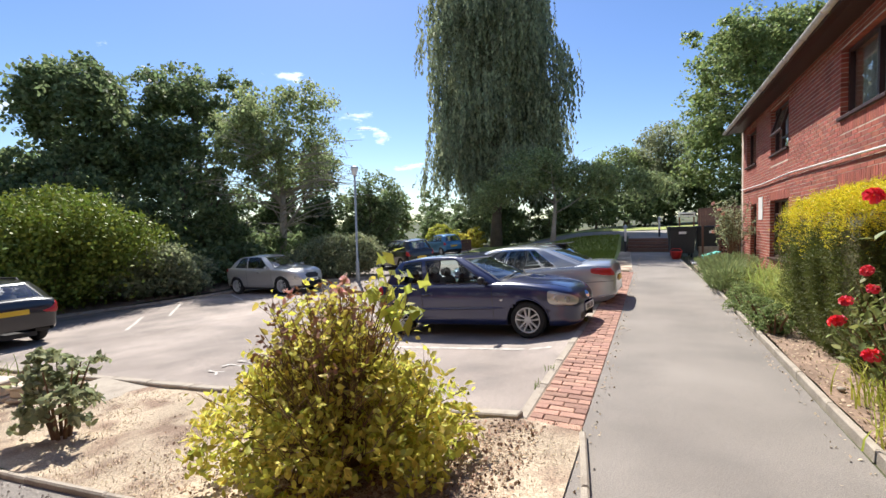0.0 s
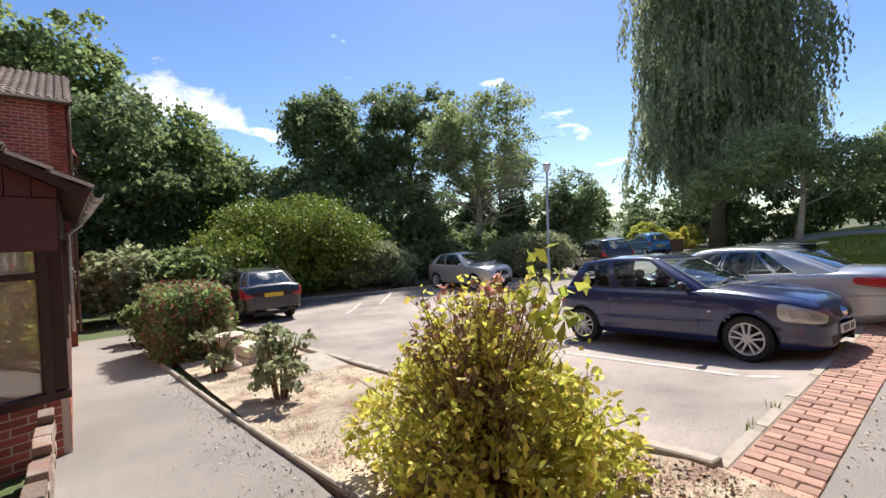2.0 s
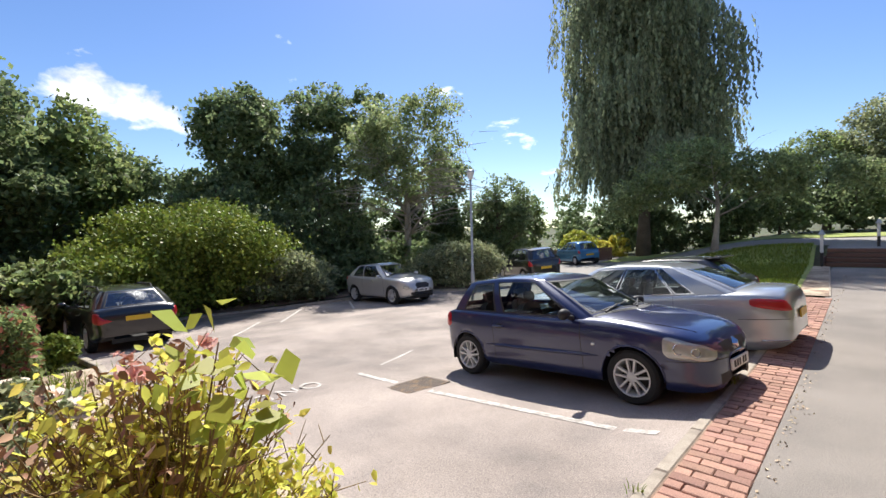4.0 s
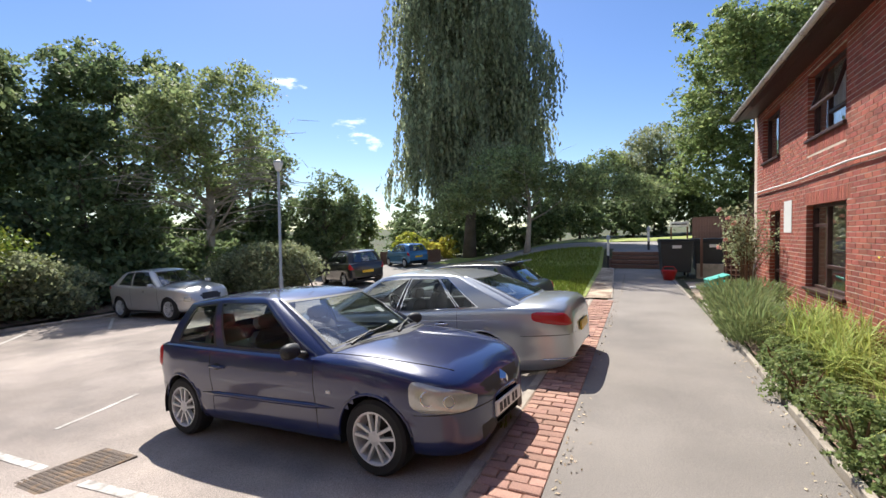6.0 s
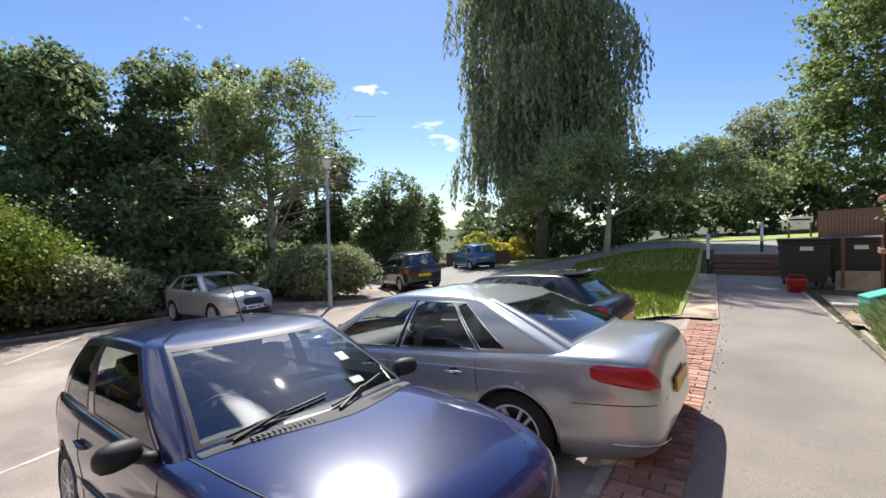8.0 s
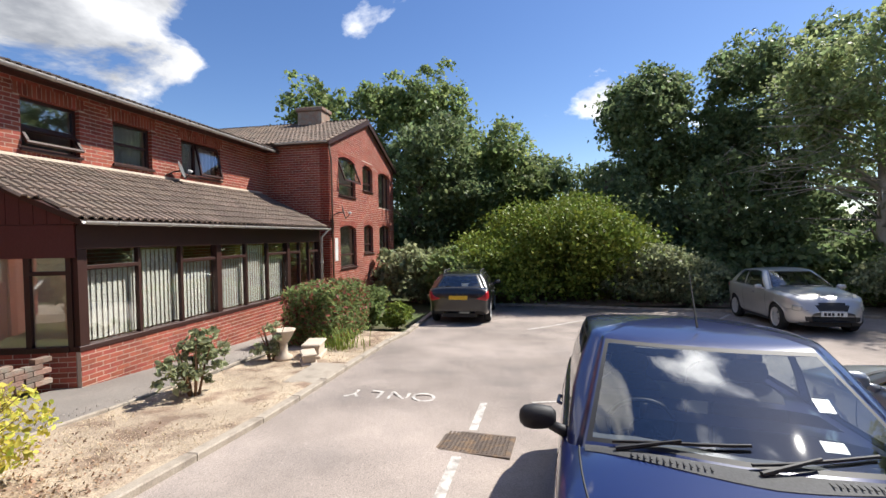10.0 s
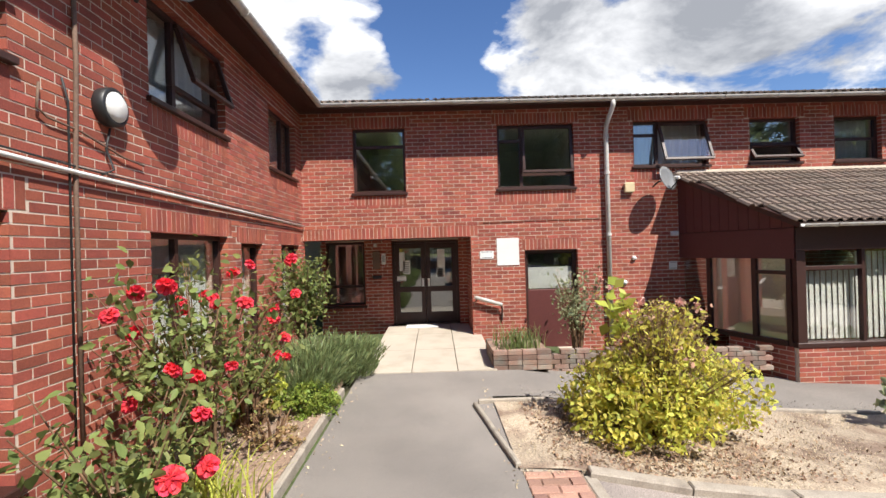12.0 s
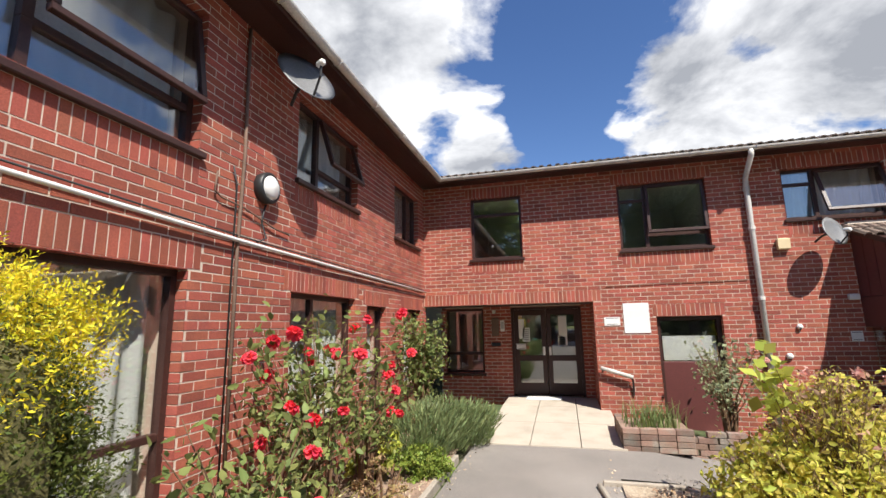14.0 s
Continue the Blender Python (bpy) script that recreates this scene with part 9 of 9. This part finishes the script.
M_BIN = material("black_bin_plastic", (0.025, 0.028, 0.030), 0.5, vary=0.12, scale=4, fine=40)
wheelie(1.58, 22.2, 4, 0.92, 0.95, 1.22, "black four-wheeled refuse bin beside the path")
wheelie(2.72, 22.85, 0, 1.15, 0.95, 1.22, "black four-wheeled refuse bin behind the low wall")
wheelie(4.05, 23.4, 0, 1.15, 0.95, 1.22, "black four-wheeled refuse bin at the wing's end")
lowwall = thing("low_wall", Matrix.Translation((2.95, 22.15, path_z(22.15))), "low rendered wall before the bins", "wall")
Geo().box(-0.75, -0.08, -0.1, 2.6, 0.08, 0.42, bevel=0.01).make("wall_body", M_KERB, lowwall)
for k in range(3):
    Geo().box(-0.65 + k * 0.72, -0.10, 0, -0.58 + k * 0.72, -0.03, 1.25, bevel=0.008).make("timber_post", M_FENCE, lowwall)
# slatted screen at the wing's corner
scr = thing("slatted_screen", Matrix.Translation((2.62, 19.75, path_z(19.75))), "dark brown slatted timber screen by the wing", "screen")
for k in range(13):
    Geo().box(0.0, -0.015, 0.08 + k * 0.13, 0.62, 0.015, 0.18 + k * 0.13, bevel=0.004).make("slat", M_BROWN, scr)
for k in (0.03, 0.59):
    Geo().box(k - 0.04, -0.05, -0.05, k + 0.04, 0.05, 1.82, bevel=0.006).make("screen_post", M_BROWN, scr)
tr = thing("trellis", Matrix.Translation((WING_X - 0.35, 19.2, path_z(19.2))), "brown lattice trellis panel carrying a climbing rose", "trellis")
for k in range(6):
    Geo().box(-0.28 + k * 0.11, -0.012, 0.0, -0.255 + k * 0.11, 0.012, 1.7).make("upright_lath", M_FENCE, tr)
for k in range(12):
    Geo().box(-0.30, -0.022, 0.1 + k * 0.14, 0.30, -0.013, 0.125 + k * 0.14).make("cross_lath", M_FENCE, tr)
# red basket, green caddy, plastic sheet
bk = thing("red_bucket", Matrix.Translation((1.35, 20.9, path_z(20.9))), "red plastic trug lying by the refuse bin", "bucket")
M_RED = material("red_plastic", (0.55, 0.03, 0.025), 0.4, vary=0.06)
Geo().lathe([(0.0, 0.02), (0.15, 0.02), (0.21, 0.30), (0.225, 0.31), (0.215, 0.30), (0.15, 0.035), (0.0, 0.035)], 24).make("tub", M_RED, bk, smooth=True)
Geo().tube([(-0.21, 0, 0.30), (-0.12, 0, 0.42), (0.12, 0, 0.42), (0.21, 0, 0.30)], 0.012, 6).make("handle", M_RED, bk)
gb = thing("recycling_caddy", Matrix.Translation((2.15, 17.5, path_z(17.5) + 0.02)) @ pose(0, 0, 0, 0, 0, 12), "turquoise plastic recycling box with a raised lid", "box")
M_TEAL = material("turquoise_plastic", (0.06, 0.42, 0.33), 0.45, vary=0.08)
g = Geo()
vs = []
for zz, k in ((0.0, 0.85), (0.36, 1.0), (0.40, 1.06)):
    vs += [(-0.20 * k, -0.18 * k, zz), (0.20 * k, -0.18 * k, zz), (0.20 * k, 0.18 * k, zz), (-0.20 * k, 0.18 * k, zz)]
g.add(vs, [(3, 2, 1, 0)] + [(i * 4 + j, i * 4 + (j + 1) % 4, i * 4 + 4 + (j + 1) % 4, i * 4 + 4 + j) for i in range(2) for j in range(4)])
g.make("body", M_TEAL, gb)
Geo().box(-0.22, -0.2, 0, 0.22, 0.2, 0.03, m=Matrix.Translation((0, 0, 0.46)) @ pose(0, 0, 0, 0, -18, 0), bevel=0.01).make("lid", M_TEAL, gb)
tagged(Geo().box(1.75, 18.9, path_z(19) + 0.03, 2.25, 19.2, path_z(19) + 0.07, bevel=0.01).make("plastic_panel", M_UPVC), "white plastic panel lying on the ground", "panel")
tagged(Geo().box(1.9, 16.65, path_z(16.8) + 0.0, 2.5, 17.1, path_z(16.8) + 0.05, bevel=0.01).make("stepping_slab", M_SLAB), "pale paving slab in the bed", "paving slab")
# fences and signs beyond the lane


def fence(name, p0, p1, h, label, w=0.14):
    root = thing(name, Matrix.Identity(4), label, "fence")
    L = math.hypot(p1[0] - p0[0], p1[1] - p0[1])
    n = int(L / w)
    a = math.atan2(p1[1] - p0[1], p1[0] - p0[0])
    base = None
    for i in range(n):
        t = (i + 0.5) / n
        x, y = lerp(p0[0], p1[0], t), lerp(p0[1], p1[1], t)
        if base is None:
            base = Geo().box(-w / 2 + 0.004, -0.012, -0.1, w / 2 - 0.004, 0.012, h, bevel=0.004).make("board", M_FENCE, root)
            ob = base
        else:
            ob = new("board", base.data)
            ob.parent = root
        ob.matrix_world = Matrix.Translation((x, y, ground_z(x, y) + random.uniform(-0.01, 0.01))) @ pose(0, 0, 0, 0, 0, math.degrees(a))
    return root


fence("board_fence", (3.2, 34.5), (9.5, 36.2), 1.25, "brown close-boarded fence beyond the lane")
fence("board_fence", (-12.2, 34.0), (-16.5, 33.0), 0.9, "low brown fence by the access road")
sg = thing("road_sign", Matrix.Translation((2.6, 35.2, ground_z(2.6, 35.2))), "small white street sign on dark posts", "sign")
Geo().box(-0.5, -0.02, 0.75, 0.5, 0.02, 1.05, bevel=0.004).make("plate", M_UPVC, sg)
Geo().box(-0.40, -0.025, 0.86, 0.40, -0.02, 0.94).make("text_bar", M_INK, sg)
for s in (-0.42, 0.42):
    Geo().box(s - 0.04, 0.02, 0, s + 0.04, 0.08, 1.0).make("sign_post", M_FENCE, sg)
rs2 = thing("road_sign", Matrix.Translation((6.0, 33.0, ground_z(6, 33.0))), "pale blue sign on a tall pole", "sign")
Geo().tube([(0, 0, 0), (0, 0, 2.3)], 0.03, 8).make("pole", M_GREYMETAL, rs2)
Geo().box(-0.15, -0.02, 1.85, 0.15, 0.0, 2.3).make("plate", M_UPVC, rs2)

# lamp post
lx, ly = -11.46, 18.13
lz = ground_z(lx, ly)
lp = thing("street_lamp", Matrix.Translation((lx, ly, lz)), "tall slim grey street lamp by the bramble bush", "street lamp")
Geo().lathe([(0.085, 0.0), (0.085, 0.9), (0.055, 0.95), (0.045, 4.75), (0.0, 4.76)], 12).make("column", M_GREYMETAL, lp, smooth=True)
Geo().lathe([(0.05, 4.74), (0.10, 4.80), (0.17, 5.02), (0.17, 5.05), (0.0, 5.05)], 14).make("lantern", M_UPVC, lp)
Geo().lathe([(0.18, 5.05), (0.16, 5.12), (0.0, 5.17)], 14).make("cap", M_GREYMETAL, lp)

# manhole cover, painted word, slab in the bed
mh = thing("manhole_cover", Matrix.Translation((-3.92, 7.86, ground_z(-3.92, 7.86) + 0.012)) @ Euler((0, -0.075, radians(-4))).to_matrix().to_4x4(), "rusty chequered iron manhole cover in tarmac", "manhole cover")
M_IRON = material("rusty_iron", (0.13, 0.10, 0.08), 0.75, 0.3, vary=0.3, scale=7, fine=60, second=(0.24, 0.15, 0.08), second_at=0.6)
Geo().box(-0.27, -0.36, -0.03, 0.27, 0.36, 0.0, bevel=0.004).make("frame", M_IRON, mh)
g = Geo()
for i in range(12):
    for j in range(16):
        g.box(-0.24 + i * 0.041, -0.33 + j * 0.0415, 0.0, -0.215 + i * 0.041, -0.305 + j * 0.0415, 0.004)
tagged(g.make("tread_studs", M_IRON, mh), kind="stuff")
for k, (ch, y) in enumerate((("O", 7.0), ("N", 6.66), ("L", 6.34), ("Y", 6.04))):
    cu = bpy.data.curves.new("letter", "FONT")
    cu.body, cu.size, cu.align_x, cu.align_y = ch, 0.42, "CENTER", "CENTER"
    cu.materials.append(M_PAINT_LINE)
    ob = new("painted_letter", cu)
    x = -5.26
    ob.matrix_world = Matrix.Translation((x, y, ground_z(x, y) + 0.014)) @ Euler((0, -0.05, radians(-90))).to_matrix().to_4x4()
    tagged(ob, "worn white painted letter on tarmac", "road marking", "painted letters", "structure")
tagged(Geo().box(-6.6, 4.75, ground_z(-6.2, 5) - 0.03, -5.55, 5.32, ground_z(-6.2, 5) + 0.06, bevel=0.01).make("paving_slab", M_KERB), "worn concrete slab bridging the dry bed", "paving slab")
# stone garden ornament
for k, (x, y, s) in enumerate(((-7.35, 4.35, 1.0), (-6.75, 4.55, 0.75))):
    o = thing("stone_trough", Matrix.Translation((x, y, ground_z(x, y) + 0.02)) @ pose(0, 0, 0, 0, 0, 14 + 20 * k), "pale cast stone trough in the dry bed", "ornament")
    Geo().box(-0.30 * s, -0.18 * s, 0.0, 0.30 * s, 0.18 * s, 0.07 * s, bevel=0.015).make("base", M_STONE, o)
    Geo().box(-0.25 * s, -0.14 * s, 0.07 * s, 0.25 * s, 0.14 * s, 0.22 * s, bevel=0.02).make("body", M_STONE, o)
    Geo().box(-0.29 * s, -0.17 * s, 0.22 * s, 0.29 * s, 0.17 * s, 0.28 * s, bevel=0.015).make("rim", M_STONE, o)
o = thing("stone_urn", Matrix.Translation((-6.95, 3.95, ground_z(-6.95, 3.95) + 0.02)), "pale stone pedestal urn among the roses", "ornament")
Geo().lathe([(0.0, 0.0), (0.16, 0.0), (0.16, 0.06), (0.08, 0.12), (0.07, 0.30), (0.12, 0.36), (0.20, 0.52), (0.22, 0.55), (0.18, 0.55), (0.0, 0.45)], 20).make("bowl", M_STONE, o, smooth=True)
# fallen stones and a block in the wing bed
for k in range(9):
    x, y = random.uniform(2.0, 2.5), random.uniform(5.8, 13)
    st = Geo()
    s = random.uniform(0.03, 0.07)
    st.lathe([(math.sin(math.pi * i / 6) * s * random.uniform(0.85, 1.1), -math.cos(math.pi * i / 6) * s * 0.6) for i in range(7)], 8, Matrix.Translation((x, y, ground_z(x, y) + 0.06)))
    tagged(st.make("stone", M_KERB, smooth=True), "loose stone on the soil bed", "stone", "loose stones")

# worn earth between the grass and the path
tagged(sheet("lawn_edge", M_DRY, steps_of(-0.80, -0.07, 0.15), steps_of(16.70, 24.4, 0.5), 0.03, "worn dry earth between grass and path", "ground", edge=lambda x, y: (x - 0.047 * max(0.0, y - 16.8), y)), kind="structure")
lay_pieces(wing_wall, wing_single)
